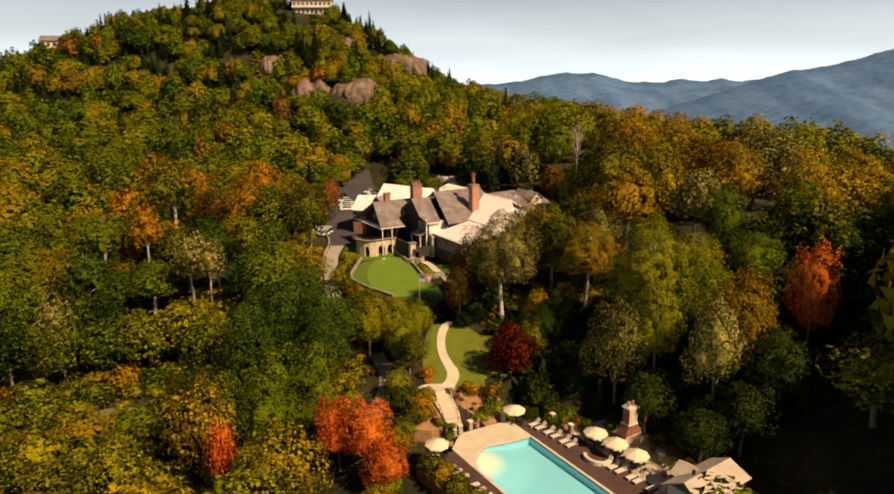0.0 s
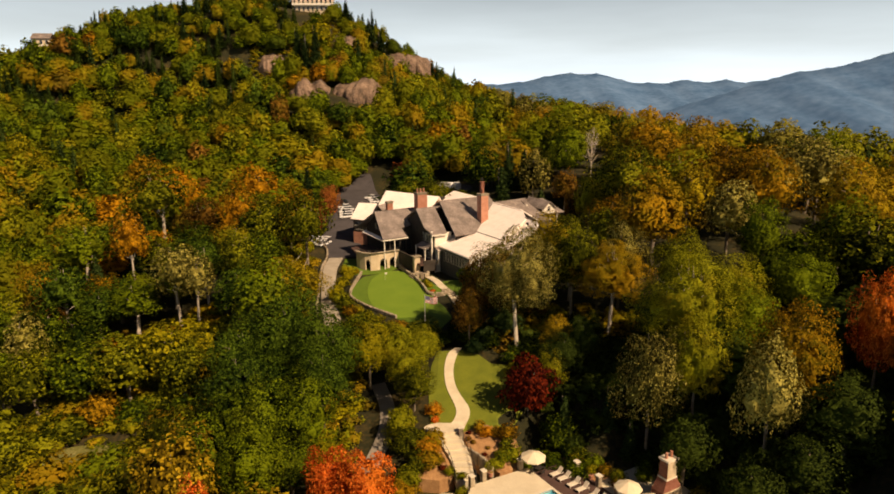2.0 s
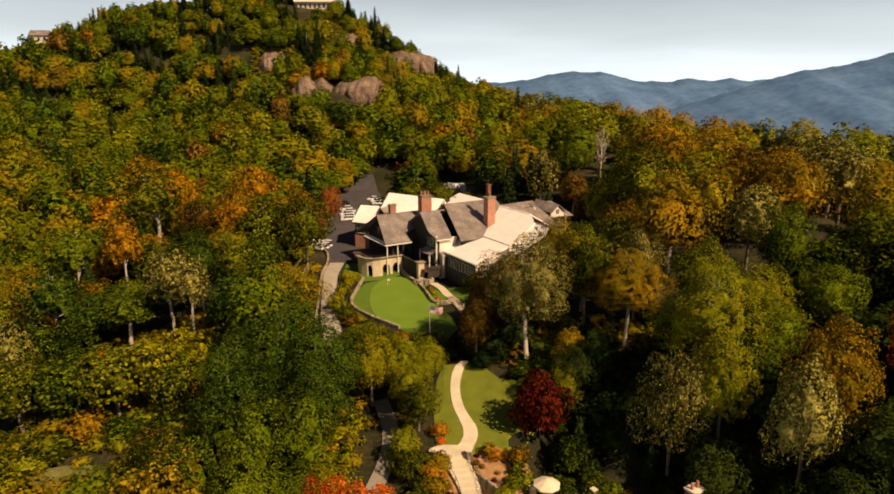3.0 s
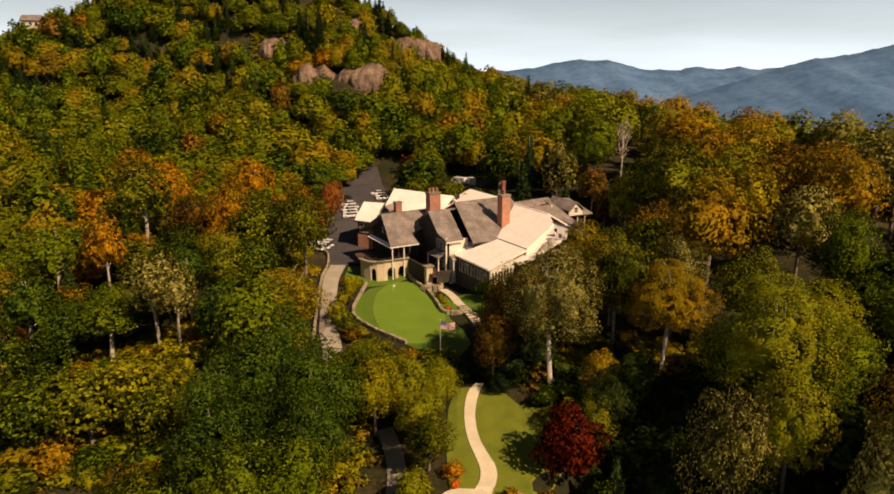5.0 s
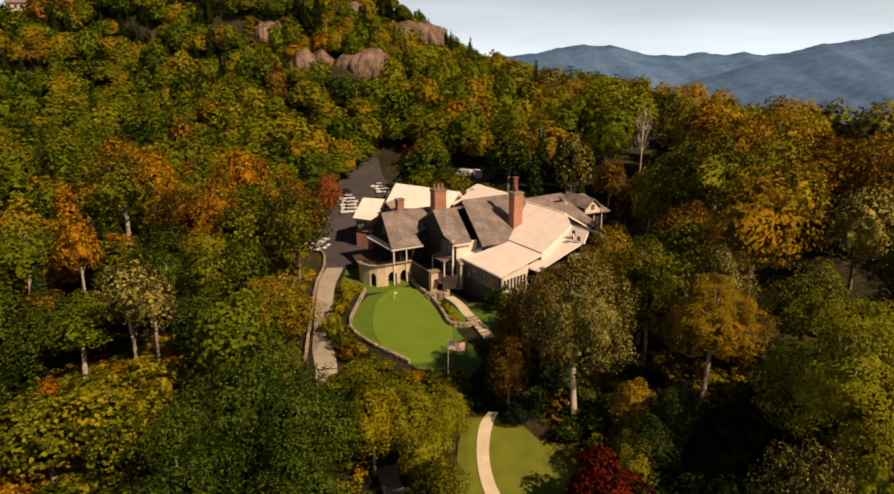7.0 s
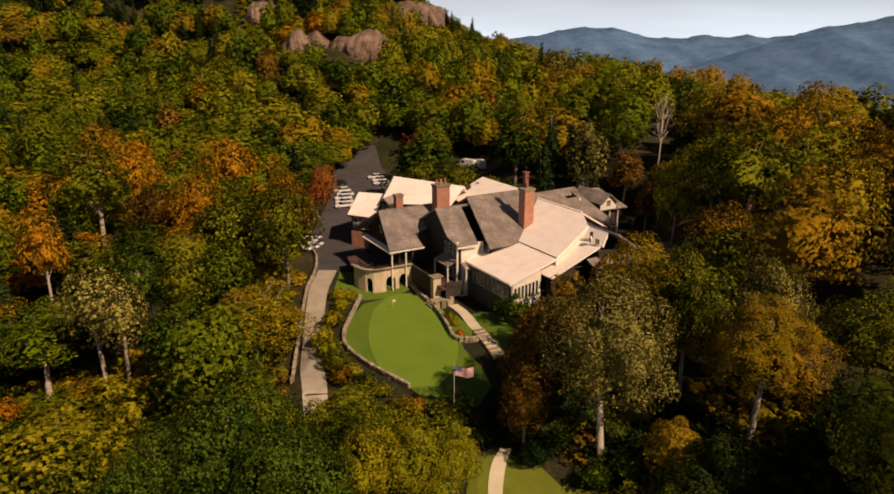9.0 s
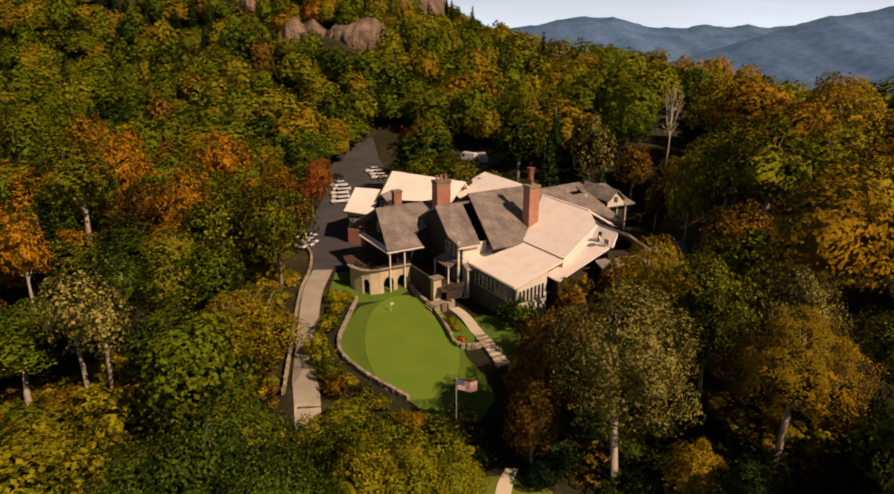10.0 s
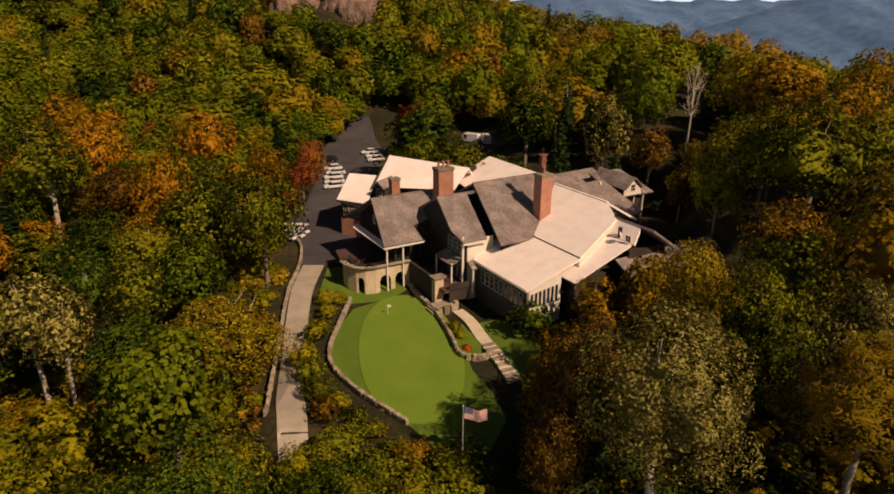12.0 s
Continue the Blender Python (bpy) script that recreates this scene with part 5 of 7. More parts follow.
window(lodge, (-9.4, 22.6, 8.6), 0.8, 1.4, "v", (2, 3))
for k in range(4):
    window(lodge, (-8.6 + 1.6 * k, 16.8, 3.7), 1.1, 2.4, "u", (2, 3), TRIM_DARK)
roof([(-11.1, 14.4, 7.9), (-11.1, 26, 7.9), (-12.1, 26, 7.5), (-12.1, 13.8, 7.5)], SHINGLE_PALE, "skirt_roof", 0.18)
roof([(-2.4, 6, 6.9), (-2.4, 11, 6.9), (-4.6, 11, 6.0), (-4.6, 6, 6.0)], SHINGLE_GREY, "porch_roof", 0.2)
roof([(-2.4, 4.9, 6.6), (1.5, 4.9, 6.6), (1.5, 3.2, 5.9), (-2.6, 3.2, 5.9)], SHINGLE_GREY, "porch_roof", 0.2)
for u, v in ((-4.4, 6.2), (-4.4, 10.8), (-2.3, 3.4)):
    part("porch_post", boxes((u - 0.11, u + 0.11, v - 0.11, v + 0.11, 2.0, 6.2)), TRIM, lodge)
part("corner_post", boxes((-3.1, -2.75, 5.25, 5.6, 3, 10.4)), TRIM, lodge)
for u in (-11.4, -8.6):
    part("terrace_post", boxes((u - 0.12, u + 0.12, 14.0, 14.24, 0, 7.7)), TRIM, lodge, "slim pale post under the terrace roof")
for u0, u1, z in ((-12.1, -5.0, 7.55), (-3.3, 1.0, 9.5)):
    v = 13.65 if z < 8 else 4.65
    part("fascia", boxes((u0, u1, v - 0.08, v, z - 0.18, z + 0.12)), TRIM, lodge)
for u0, u1, v, z in ((4.3, 19.5, 14.1, 15.8), (-3.0, 4.9, 13.2, 14.7), (-10.2, 2.0, 22.2, 13.2)):
    part("ridge_cap", boxes((u0, u1, v - 0.16, v + 0.16, z - 0.08, z + 0.06)), SHINGLE_GREY, lodge)
part("ridge_cap", boxes((18.9, 19.3, -1.4, 14.0, 14.34, 14.46)), SHINGLE_PALE, lodge)
part("flashing", boxes((7.93, 8.09, -8.3, 6.9, 9.55, 9.64)), TRIM_DARK, lodge, "dark metal flashing between the roofs")
part("gutter", boxes((5.45, 5.6, -10.3, -6.0, 6.95, 7.1)), TRIM, lodge)
right_stack = chimney(lodge, 10.9, 13.0, 4.7, 6.6, 8, 18.0, 1)
part("flue", boxes((11.7, 12.5, 5.9, 6.6, 18.2, 21.0), (11.6, 12.6, 5.8, 6.7, 20.2, 20.36), (11.55, 12.65, 5.75, 6.75, 21.0, 21.16)), BRICK_DARK, right_stack, "slender dark brick flue on the chimney")
part("aerial", boxes((12.06, 12.12, 6.2, 6.26, 21.16, 22.3), (11.6, 12.6, 6.21, 6.25, 21.9, 21.96)), METAL, right_stack)
dish_bm = bmesh.new()
rings = []
for k in range(4):
    r = 0.5 * k / 3
    rings.append([dish_bm.verts.new((r * math.cos(a), -0.16 * (1 - (r / 0.5) ** 2), r * math.sin(a))) for a in np.linspace(0, 2 * math.pi, 16, endpoint=False)])
for r0, r1 in zip(rings, rings[1:]):
    for k in range(16):
        dish_bm.faces.new((r0[k], r0[(k + 1) % 16], r1[(k + 1) % 16], r1[k]))
bmesh.ops.remove_doubles(dish_bm, verts=dish_bm.verts, dist=0.001)
bmesh.ops.solidify(dish_bm, geom=dish_bm.faces[:], thickness=0.03)
bmesh.ops.transform(dish_bm, matrix=pose(14.3, -9.4, 12.3, -20, 0, 40), verts=dish_bm.verts)
part("satellite_dish", dish_bm, TRIM, lodge, "white satellite dish on the gable")
chimney(lodge, 0.4, 3.2, 18.4, 20.4, 9, 17.3, 3)
chimney(lodge, -3.6, -2.0, 28.0, 29.2, 8, 14.0, 0)

# terrace on a stone-coloured arcade
FLOOR_Z, RAIL_Z = 3.5, 4.55
arc = [(-13.4 - 3.4 * math.sin(a), 18.6 - 4.2 * math.cos(a)) for a in np.linspace(0.0, 1.75, 5)]
terrace_line = [(-7.4, 14.35)] + arc
part("terrace_floor", prism([(-7.4, 14.5)] + [(u + 0.2, v + 0.2) for u, v in arc] + [(-15, 27), (-5, 27), (-5, 14.5)], FLOOR_Z - 0.3, FLOOR_Z), DECK, lodge)


def arcade(a, b, openings, parent):
    """A wall from a to b with round-headed openings through it."""
    d = Vector((b[0] - a[0], b[1] - a[1]))
    length = d.length
    d.normalize()
    n = Vector((d.y, -d.x)) * -0.45
    cuts = [0.0]
    for c, w in openings:
        cuts += [c - w / 2, c + w / 2]
    cuts.append(length)
    bm = bmesh.new()

    def seg(s0, s1, z0, z1a, z1b=None, lowa=None, lowb=None):
        za, zb = (lowa if lowa is not None else z0), (lowb if lowb is not None else z0)
        pts = [(s0, za), (s1, zb), (s1, z1b if z1b is not None else z1a), (s0, z1a)]
        f = [bm.verts.new((a[0] + d.x * s, a[1] + d.y * s, z)) for s, z in pts]
        g = [bm.verts.new((a[0] + d.x * s + n.x, a[1] + d.y * s + n.y, z)) for s, z in pts]
        bm.faces.new(f)
        bm.faces.new(g[::-1])
        for i in range(4):
            j = (i + 1) % 4
            bm.faces.new([f[i], f[j], g[j], g[i]])

    for i in range(0, len(cuts), 2):
        if cuts[i + 1] - cuts[i] > 0.02:
            seg(cuts[i], cuts[i + 1], -0.6, RAIL_Z)
    for c, w in openings:
        steps = 8
        for k in range(steps):
            s0, s1 = -w / 2 + w * k / steps, -w / 2 + w * (k + 1) / steps
            h = [2.0 + 0.85 * math.sqrt(max(0, 1 - (2 * s / w) ** 2)) for s in (s0, s1)]
            seg(c + s0, c + s1, 0, RAIL_Z, None, h[0], h[1])
    return part("arcade_wall", bm, TERRACOTTA, parent, "sandy stone arcade wall with round arches")


arcade((-13.4, 14.35), (-7.4, 14.35), [(1.75, 1.9), (4.4, 1.9)], lodge)
for i in range(len(arc) - 1):
    ln = math.hypot(arc[i + 1][0] - arc[i][0], arc[i + 1][1] - arc[i][1])
    arcade(arc[i + 1], arc[i], [(ln / 2, ln * 0.72)] if i == 1 else [], lodge)
wall(boxes((-12.8, -8, 17.5, 17.8, -0.5, 3.4), (-15.5, -12.8, 19, 19.3, -0.5, 3.4)), TRIM_DARK)
for (u0, v0), (u1, v1) in zip(terrace_line, terrace_line[1:]):
    d = Vector((u1 - u0, v1 - v0)).normalized() * 0.02
    nn = Vector((d.y, -d.x)).normalized() * 0.32
    part("coping", prism([(u0 - d.x + nn.x * 0.3, v0 - d.y + nn.y * 0.3), (u1 + d.x + nn.x * 0.3, v1 + d.y + nn.y * 0.3), (u1 + d.x - nn.x * 1.8, v1 + d.y - nn.y * 1.8), (u0 - d.x - nn.x * 1.8, v0 - d.y - nn.y * 1.8)], RAIL_Z, RAIL_Z + 0.12), STONE, lodge)
wall(boxes((-7.4, -6.9, 6.6, 14.3, 0, 4.3)), WOOD_DARK, "dark creeper-clad retaining wall")
part("pilaster", boxes((-7.6, -6.1, 5.6, 6.6, 0, 4.5)), TERRACOTTA, lodge)
part("pilaster_cap", boxes((-7.9, -5.8, 5.3, 6.9, 4.5, 4.72)), STONE, lodge)
part("terrace_floor", boxes((-6.9, -2.4, 4.0, 14.3, 2.6, 3.0)), DECK, lodge)
part("balustrade", boxes((-6.0, -2.6, 4.0, 4.3, 1, 3.7)), WOOD_DARK, lodge)

# low pitched roofs behind, swung round towards the car park
E1, E2 = Vector((0.88, -0.475)), Vector((0.475, 0.88))
back_wing = thing("lodge_wing", pose(-23, 193.2, 0, 0, 0, -28), "rear wing of the lodge with pale shingle roofs", "house", "")
part("roof", slab([(-6.4, -0.5, 8.0), (0.3, -0.2, 8.0), (-2.2, 7.5, 11.4), (-8.2, 6.3, 11.4)], 0.3), SHINGLE_PALE, back_wing)
part("roof", slab([(-2.2, 7.5, 11.4), (-8.2, 6.3, 11.4), (-9.6, 12.6, 8.0), (-4.2, 14.0, 8.0)], 0.3), SHINGLE_PALE, back_wing)
part("wall", prism([(-5.9, 0.2), (-0.2, 0.3), (-2.6, 7.4), (-3.6, 12.6), (-8.6, 11.6), (-7.6, 6.2)], 0, 7.8), WOOD_DARK, back_wing)
wing_gable = bmesh.new()
side = [[wing_gable.verts.new((a + o, b, z)) for a, b, z in ((-5.6, 0.4, 7.6), (-7.8, 6.2, 11.0), (-8.8, 11.8, 7.6))] for o in (0.0, 0.3)]
for q in side:
    wing_gable.faces.new(q)
for k in range(3):
    wing_gable.faces.new((side[0][k], side[0][(k + 1) % 3], side[1][(k + 1) % 3], side[1][k]))
part("gable_wall", wing_gable, WOOD_DARK, back_wing)
part("brick_base", boxes((-5.95, -0.15, 0.08, 0.5, 0, 4.3)), BRICK, back_wing)
for k in range(3):
    window(back_wing, (-5.3 + 1.35 * k, 0.12, 5.0), 1.1, 2.2, "u", (3, 3))
part("fascia", boxes((-6.4, 0.3, -0.62, -0.52, 7.6, 7.95)), TRIM_DARK, back_wing)
part("roof", slab([(-0.5, 3.2, 10.4), (14.0, 8.6, 10.4), (15.2, 12.4, 14.0), (-2.7, 12.2, 14.5)], 0.3), SHINGLE_PALE, back_wing, "broad pale shingle roof over the rear wing")
part("roof", slab([(15.2, 12.4, 14.0), (-2.7, 12.2, 14.5), (-4.0, 20.5, 9.2), (13.0, 20.0, 9.2)], 0.3), SHINGLE_PALE, back_wing)
part("wall", prism([(0.1, 4.2), (11.6, 8.4), (12.2, 19), (-3.0, 19.4), (-2.0, 12)], 0, 10.0), WOOD_DARK, back_wing)
part("rake_board", slab([(-0.6, 3.1, 10.46), (-0.3, 3.2, 10.46), (-2.5, 12.2, 14.56), (-2.8, 12.2, 14.56)], 0.4), TRIM_DARK, back_wing)
part("dormer", slab([(0.4, 1.6, 10.9), (1.9, 1.2, 12.2), (2.4, 5.2, 12.5), (0.9, 5.6, 11.2)], 0.2), SHINGLE_GREY, back_wing)
part("dormer", slab([(3.4, 1.0, 10.9), (1.9, 1.2, 12.2), (2.4, 5.2, 12.5), (3.8, 5.0, 11.2)], 0.2), SHINGLE_GREY, back_wing)
part("dormer_wall", boxes((0.9, 3.1, 1.7, 4.6, 8.0, 11.0)), WOOD_DARK, back_wing)
window(back_wing, (1.4, 1.7, 9.4), 1.1, 1.2, "u", (2, 2))
roof([(21.6, 20, 14.2), (21.6, 35, 14.2), (12.6, 34, 11.0), (10.5, 20, 10.2)], SHINGLE_PALE)
roof([(21.6, 20, 14.2), (21.6, 35, 14.2), (28.5, 35, 9.5), (28.5, 20, 9.5)], SHINGLE_PALE)
wall(boxes((8, 27, 21, 32.5, 0, 9.0)), WOOD_DARK)
part("roof_unit", boxes((15.0, 17.0, 32.6, 34.0, 11.8, 13.2)), METAL, lodge, "dark ventilation unit on the roof")

# ---- annex with grey roofs ----
annex = thing("annex", pose(*plan(33, 14), 0, 0, 0, 31), "small outbuilding with low grey shingle roofs", "house")
part("roof", slab([(-8, 11, 11.5), (7, 11, 11.8), (8, 3, 8.6), (-7, 3, 8.6)], 0.25), SHINGLE_GREY, annex)
part("roof", slab([(-8, 11, 11.5), (7, 11, 11.8), (8, 18, 8.6), (-8, 18, 8.6)], 0.25), SHINGLE_GREY, annex)
part("roof", slab([(-7.5, 2, 12.0), (1.6, 2, 12.0), (3.0, -7.5, 8.0), (-7.5, -7.5, 8.0)], 0.25), SHINGLE_GREY, annex)
part("roof", slab([(2.6, 7.0, 12.0), (10.6, 7.0, 12.0), (11.6, -1.6, 9.2), (2.6, -1.6, 9.2)], 0.22), SHINGLE_GREY, annex)
for side in (-1, 1):
    part("gable_roof", slab([(5.6, 7.5, 12.9), (5.6, -2.4, 12.9), (5.6 + 2.5 * side, -2.4, 10.8), (5.6 + 2.5 * side, 6.0, 10.8)], 0.2), SHINGLE_GREY, annex)
gw = bmesh.new()
face = [gw.verts.new(p) for p in ((3.4, -1.9, 9.4), (7.8, -1.9, 9.4), (7.8, -1.9, 10.8), (5.6, -1.9, 12.6), (3.4, -1.9, 10.8))]
rear = [gw.verts.new((v.co.x, v.co.y + 0.25, v.co.z)) for v in face]
gw.faces.new(face)
gw.faces.new(rear[::-1])
for i in range(5):
    gw.faces.new([face[i], face[(i + 1) % 5], rear[(i + 1) % 5], rear[i]])
part("gable_wall", gw, WALL_WHITE, annex, "pale boarded gable with a small window")
window(annex, (5.1, -1.9, 10.2), 1.0, 1.2, "u", (2, 2))
part("wall", boxes((-6.5, 2.2, -6.5, 16, 0, 8.2), (2.2, 9.8, -0.6, 16, 0, 9.4)), WOOD_DARK, annex)
part("dormer_wall", gable(0, 0, 2.4, 9.5, 10.6, 12.0, 0.3), TRIM, annex)
for k in range(3):
    part("porch_post", boxes((4.4 + 2.4 * k, 4.6 + 2.4 * k, -1.2, -1.0, 0, 9.6)), TRIM, annex)

# ---- flagpole ----
fx, fy = -5.7, 129.5
fz = ground_at(fx, fy)
flagpole = thing("flagpole", pose(fx, fy, fz), "tall pale flagpole with a striped flag", "flagpole")
bm = bmesh.new()
bmesh.ops.create_cone(bm, cap_ends=True, segments=12, radius1=0.10, radius2=0.05, depth=8.6, matrix=pose(0, 0, 4.2))
part("pole", bm, STEEL, flagpole)
bm = bmesh.new()
bmesh.ops.create_icosphere(bm, subdivisions=2, radius=0.12, matrix=pose(0, 0, 8.56))
part("finial", bm, STEEL, flagpole)


def cloth(u0, u1, z0, z1):
    """A piece of waving cloth between two heights."""
    bm = bmesh.new()
    n = 14
    for s in (0.012, -0.012):
        rows = []
        for i in range(n + 1):
            u = u0 + (u1 - u0) * i / n
            w = 0.16 * math.sin(u * 3.1) * min(1, u) + 0.05 * math.sin(u * 7)
            sag = -0.10 * u + 0.05 * math.sin(u * 3.1 + 1)
            rows.append((bm.verts.new((u, w + s, z0 + sag)), bm.verts.new((u, w + s, z1 + sag))))
        for a, b in zip(rows, rows[1:]):
            bm.faces.new((a[0], b[0], b[1], a[1]))
    return bm


for i in range(13):
    h = 1.36 / 13
    z = 7.04 + h * i
    part("stripe", cloth(0.98 if i >= 6 else 0.12, 2.35, z, z + h), CLOTH_RED if i % 2 == 0 else CLOTH_WHITE, flagpole)
part("canton", cloth(0.12, 0.98, 7.04 + 1.36 / 13 * 6, 8.4), CLOTH_BLUE, flagpole)

# ---- pool ----
PZ = -6.35
pool_m = pose(*plan(-34.3, -80), 0, 0, 0, 31)
pool = thing("swimming_pool", pool_m, "turquoise swimming pool with pale coping", "pool", kind="structure")


def pool_outline(grow=0.0):
    """Straight sides along the length, a rounded step end at one side of the far end."""
    out = [(5.35 + grow, -26), (5.35 + grow, 8.4 + grow), (2.4, 8.6 + grow)]
    for a in np.linspace(100, 200, 12):
        out.append((-0.6 + (5.3 + grow) * math.cos(radians(a)), 4.2 + (5.2 + grow) * math.sin(radians(a))))
    out += [(-5.9 - grow, 2.0), (-5.9 - grow, -26)]
    return out


water_outline = pool_outline()
bm = bmesh.new()
cell = 0.35
knots = {}
for i in range(-18, 17):
    for j in range(-75, 28):
        quad = []
        for a, b in ((i, j), (i + 1, j), (i + 1, j + 1), (i, j + 1)):
            if (a, b) not in knots:
                x, y = a * cell, b * cell
                knots[a, b] = bm.verts.new((x, y, PZ - 0.22 - 1.0 * smooth(1.5, 9.0, math.hypot(x + 5.2, y - 7.5))))
            quad.append(knots[a, b])
        bm.faces.new(quad)
part("pool_floor", bm, BEACH, pool, "pale beach entry sloping into turquoise plaster")
bm = bmesh.new()
ring = [(bm.verts.new((x, y, PZ - 1.6)), bm.verts.new((x, y, PZ - 0.02))) for x, y in water_outline]
for a, b in zip(ring, ring[1:] + ring[:1]):
    bm.faces.new((a[0], b[0], b[1], a[1]))
part("pool_wall", bm, PLASTER, pool)
water = new("water", mesh_from("water", [(x, y, PZ - 0.16) for x, y in water_outline][::-1], [tuple(range(len(water_outline)))], [WATER]))
if water.data.polygons[0].normal.z < 0:
    water.data.flip_normals()
water.parent = pool
tagged(water, "clear turquoise water")
water.visible_shadow = False


def band(inner, outer, z0, z1):
    """A flat band between two outlines, with thickness."""
    bm = bmesh.new()
    q = [[bm.verts.new((x, y, z)) for x, y in line] for line, z in ((inner, z1), (outer, z1), (inner, z0), (outer, z0))]
    n = len(inner)
    for i in range(n):
        j = (i + 1) % n
        bm.faces.new((q[0][i], q[0][j], q[1][j], q[1][i]))
        bm.faces.new((q[0][i], q[2][i], q[2][j], q[0][j]))
        bm.faces.new((q[1][i], q[1][j], q[3][j], q[3][i]))
    return bm


part("coping", band(pool_outline(0.0), pool_outline(0.38), PZ - 0.3, PZ + 0.04), COPING, pool)
pd = thing("pool_deck", pool_m, "dark brown pool deck with a pale paved end", "deck", kind="structure")
part("boards", boxes((5.73, 11.3, -26, 12.6, PZ - 0.4, PZ)), DECK, pd, "dark brown decking")
part("boards", boxes((-9.6, -6.28, -26, 11.0, PZ - 0.4, PZ)), DECK, pd)
end = pool_outline(0.38)[1:-1]
part("paving", prism([(5.73, 13.6), (5.73, 14.0), (-3, 14.6), (-6.28, 11.6), (-6.28, 2.0)] + end[::-1][1:], PZ - 0.4, PZ + 0.01), PATHSTONE, pd, "pale paving at the pool's end")

# stone walls, steps and planting round the putting green
def stone_wall(name, line, height, width, label, drop=0.4, size=0.55, base=None):
    """A low wall of separate stones along a line on the ground."""
    root = thing(name, pose(line[0][0], line[0][1], ground_at(*line[0])), label, "wall", kind="structure")
    ox, oy, oz = root.matrix_basis.translation
    rnd = random.Random(len(line) * 31 + int(abs(line[0][0]) * 10))
    core = bmesh.new()
    rows = []
    for (ax, ay), (bx, by) in zip(line, line[1:]):
        n = max(1, int(math.hypot(bx - ax, by - ay) / size))
        rows += [(ax + (bx - ax) * k / n, ay + (by - ay) * k / n, bx - ax, by - ay) for k in range(n)]
    stone = bmesh.new()
    bmesh.ops.create_cube(stone, size=1)
    bmesh.ops.bevel(stone, geom=stone.edges[:], offset=0.12, segments=1, affect="EDGES")
    me = bpy.data.meshes.new("stone")
    stone.to_mesh(me)
    stone.free()
    me.materials.append(STONE)
    core.free()
    courses = max(1, round(height / 0.35))
    for x, y, dx, dy in rows:
        for c in range(courses):
            ob = new("stone", me)
            ob.parent = root
            z = (base if base is not None else ground_at(x, y)) - drop + (height + drop) * (c + 0.5) / courses
            ob.matrix_basis = Matrix.Translation((x - ox + rnd.uniform(-0.04, 0.04), y - oy + rnd.uniform(-0.04, 0.04), z - oz)) @ pose(0, 0, 0, 0, 0, math.degrees(math.atan2(dy, dx)) + rnd.uniform(-6, 6)) @ Matrix.Diagonal((size * rnd.uniform(0.95, 1.25), width * rnd.uniform(0.9, 1.15), (height + drop) / courses * rnd.uniform(0.98, 1.12), 1))
    return root


def bend(points, times=2):
    pts = [Vector(p) for p in points]
    for _ in range(times):
        out = [pts[0]]
        for a, b in zip(pts, pts[1:]):
            out += [a * 0.75 + b * 0.25, a * 0.25 + b * 0.75]
        pts = out + [pts[-1]]
    return [tuple(p) for p in pts]


stone_wall("garden_wall", bend([(-22.5, 167.5), (-22.9, 160), (-23.2, 153), (-22.4, 148.5), (-18.4, 142.6), (-11.4, 136)]), 0.75, 0.5, "low pale stone wall curving round the green", size=0.6)
stone_wall("drive_wall", bend([(-28.0, 139), (-30, 150), (-31.6, 162), (-32.7, 172), (-33.0, 180.5), (-34.8, 190.5), (-38.2, 196.5), (-41.5, 200)]), 0.7, 0.45, "low rough stone wall along the drive", size=0.8)
stone_wall("terrace_edge", bend([plan(-7.6, 14.0), plan(-8.2, 9.5), plan(-8.6, 5.2)], 1), 0.9, 0.6, "pale boulders edging the lawn below the terrace", size=0.8)
stone_wall("bed_wall", bend([plan(-8.4, 5), plan(-9.4, 0.5), plan(-11, -5.5), plan(-12.5, -9.5), plan(-10, -11.5), plan(-8.6, -11)], 2), 0.9, 0.45, "low stone wall round a flower bed", size=0.55)
drape("flower_bed", [plan(-9.0, 0), plan(-10.8, -5.5), plan(-12.1, -9.2), plan(-10, -11), plan(-8.2, -8), plan(-7.4, -2)], ROUGH_GRASS, 0.45, "raised flower bed with turf", "flower bed", 0.6)
steps_line = bend([plan(-5.5, 2.5), plan(-5.6, -1.5), plan(-7.2, -7), plan(-8.2, -12), plan(-9.6, -17.5)])
drape("stone_path", ribbon(steps_line, [1.75] * len(steps_line)), PATHSTONE, 0.34, "pale stone path down from the lodge", "path", cell=0.8)
for k in range(9):
    q = steps_line[int(len(steps_line) * 0.55) + k] if int(len(steps_line) * 0.55) + k < len(steps_line) else None
    if q:
        st = thing("step", pose(q[0], q[1], ground_at(*q) + 0.42, 0, 0, 22), "pale stone garden step", "step", "garden steps")
        part("tread", boxes((-0.95, 0.95, -0.35, 0.35, -0.15, 0.05)), STONE, st)
landing = thing("stone_landing", pose(*plan(-7.4, 4.6), 0, 0, 0, 31), "pale stone landing with low walls", "steps", kind="structure")
part("slab", boxes((-1.2, 2.2, -1.5, 0.8, -0.4, 0.85)), STONE, landing)
for k, (a, b, w) in enumerate(((-1.0, -1.7, 0.7), (0.1, -1.8, 0.9), (1.3, -1.7, 0.8), (2.3, -0.9, 0.6))):
    part("boulder", boxes((a - w / 2, a + w / 2, b - 0.35, b + 0.35, -0.3, 1.05 + 0.12 * (k % 2))), STONE, landing)
part("step", boxes((-1.6, -1.2, -1.4, 0.7, -0.4, 0.6)), STONE, landing)
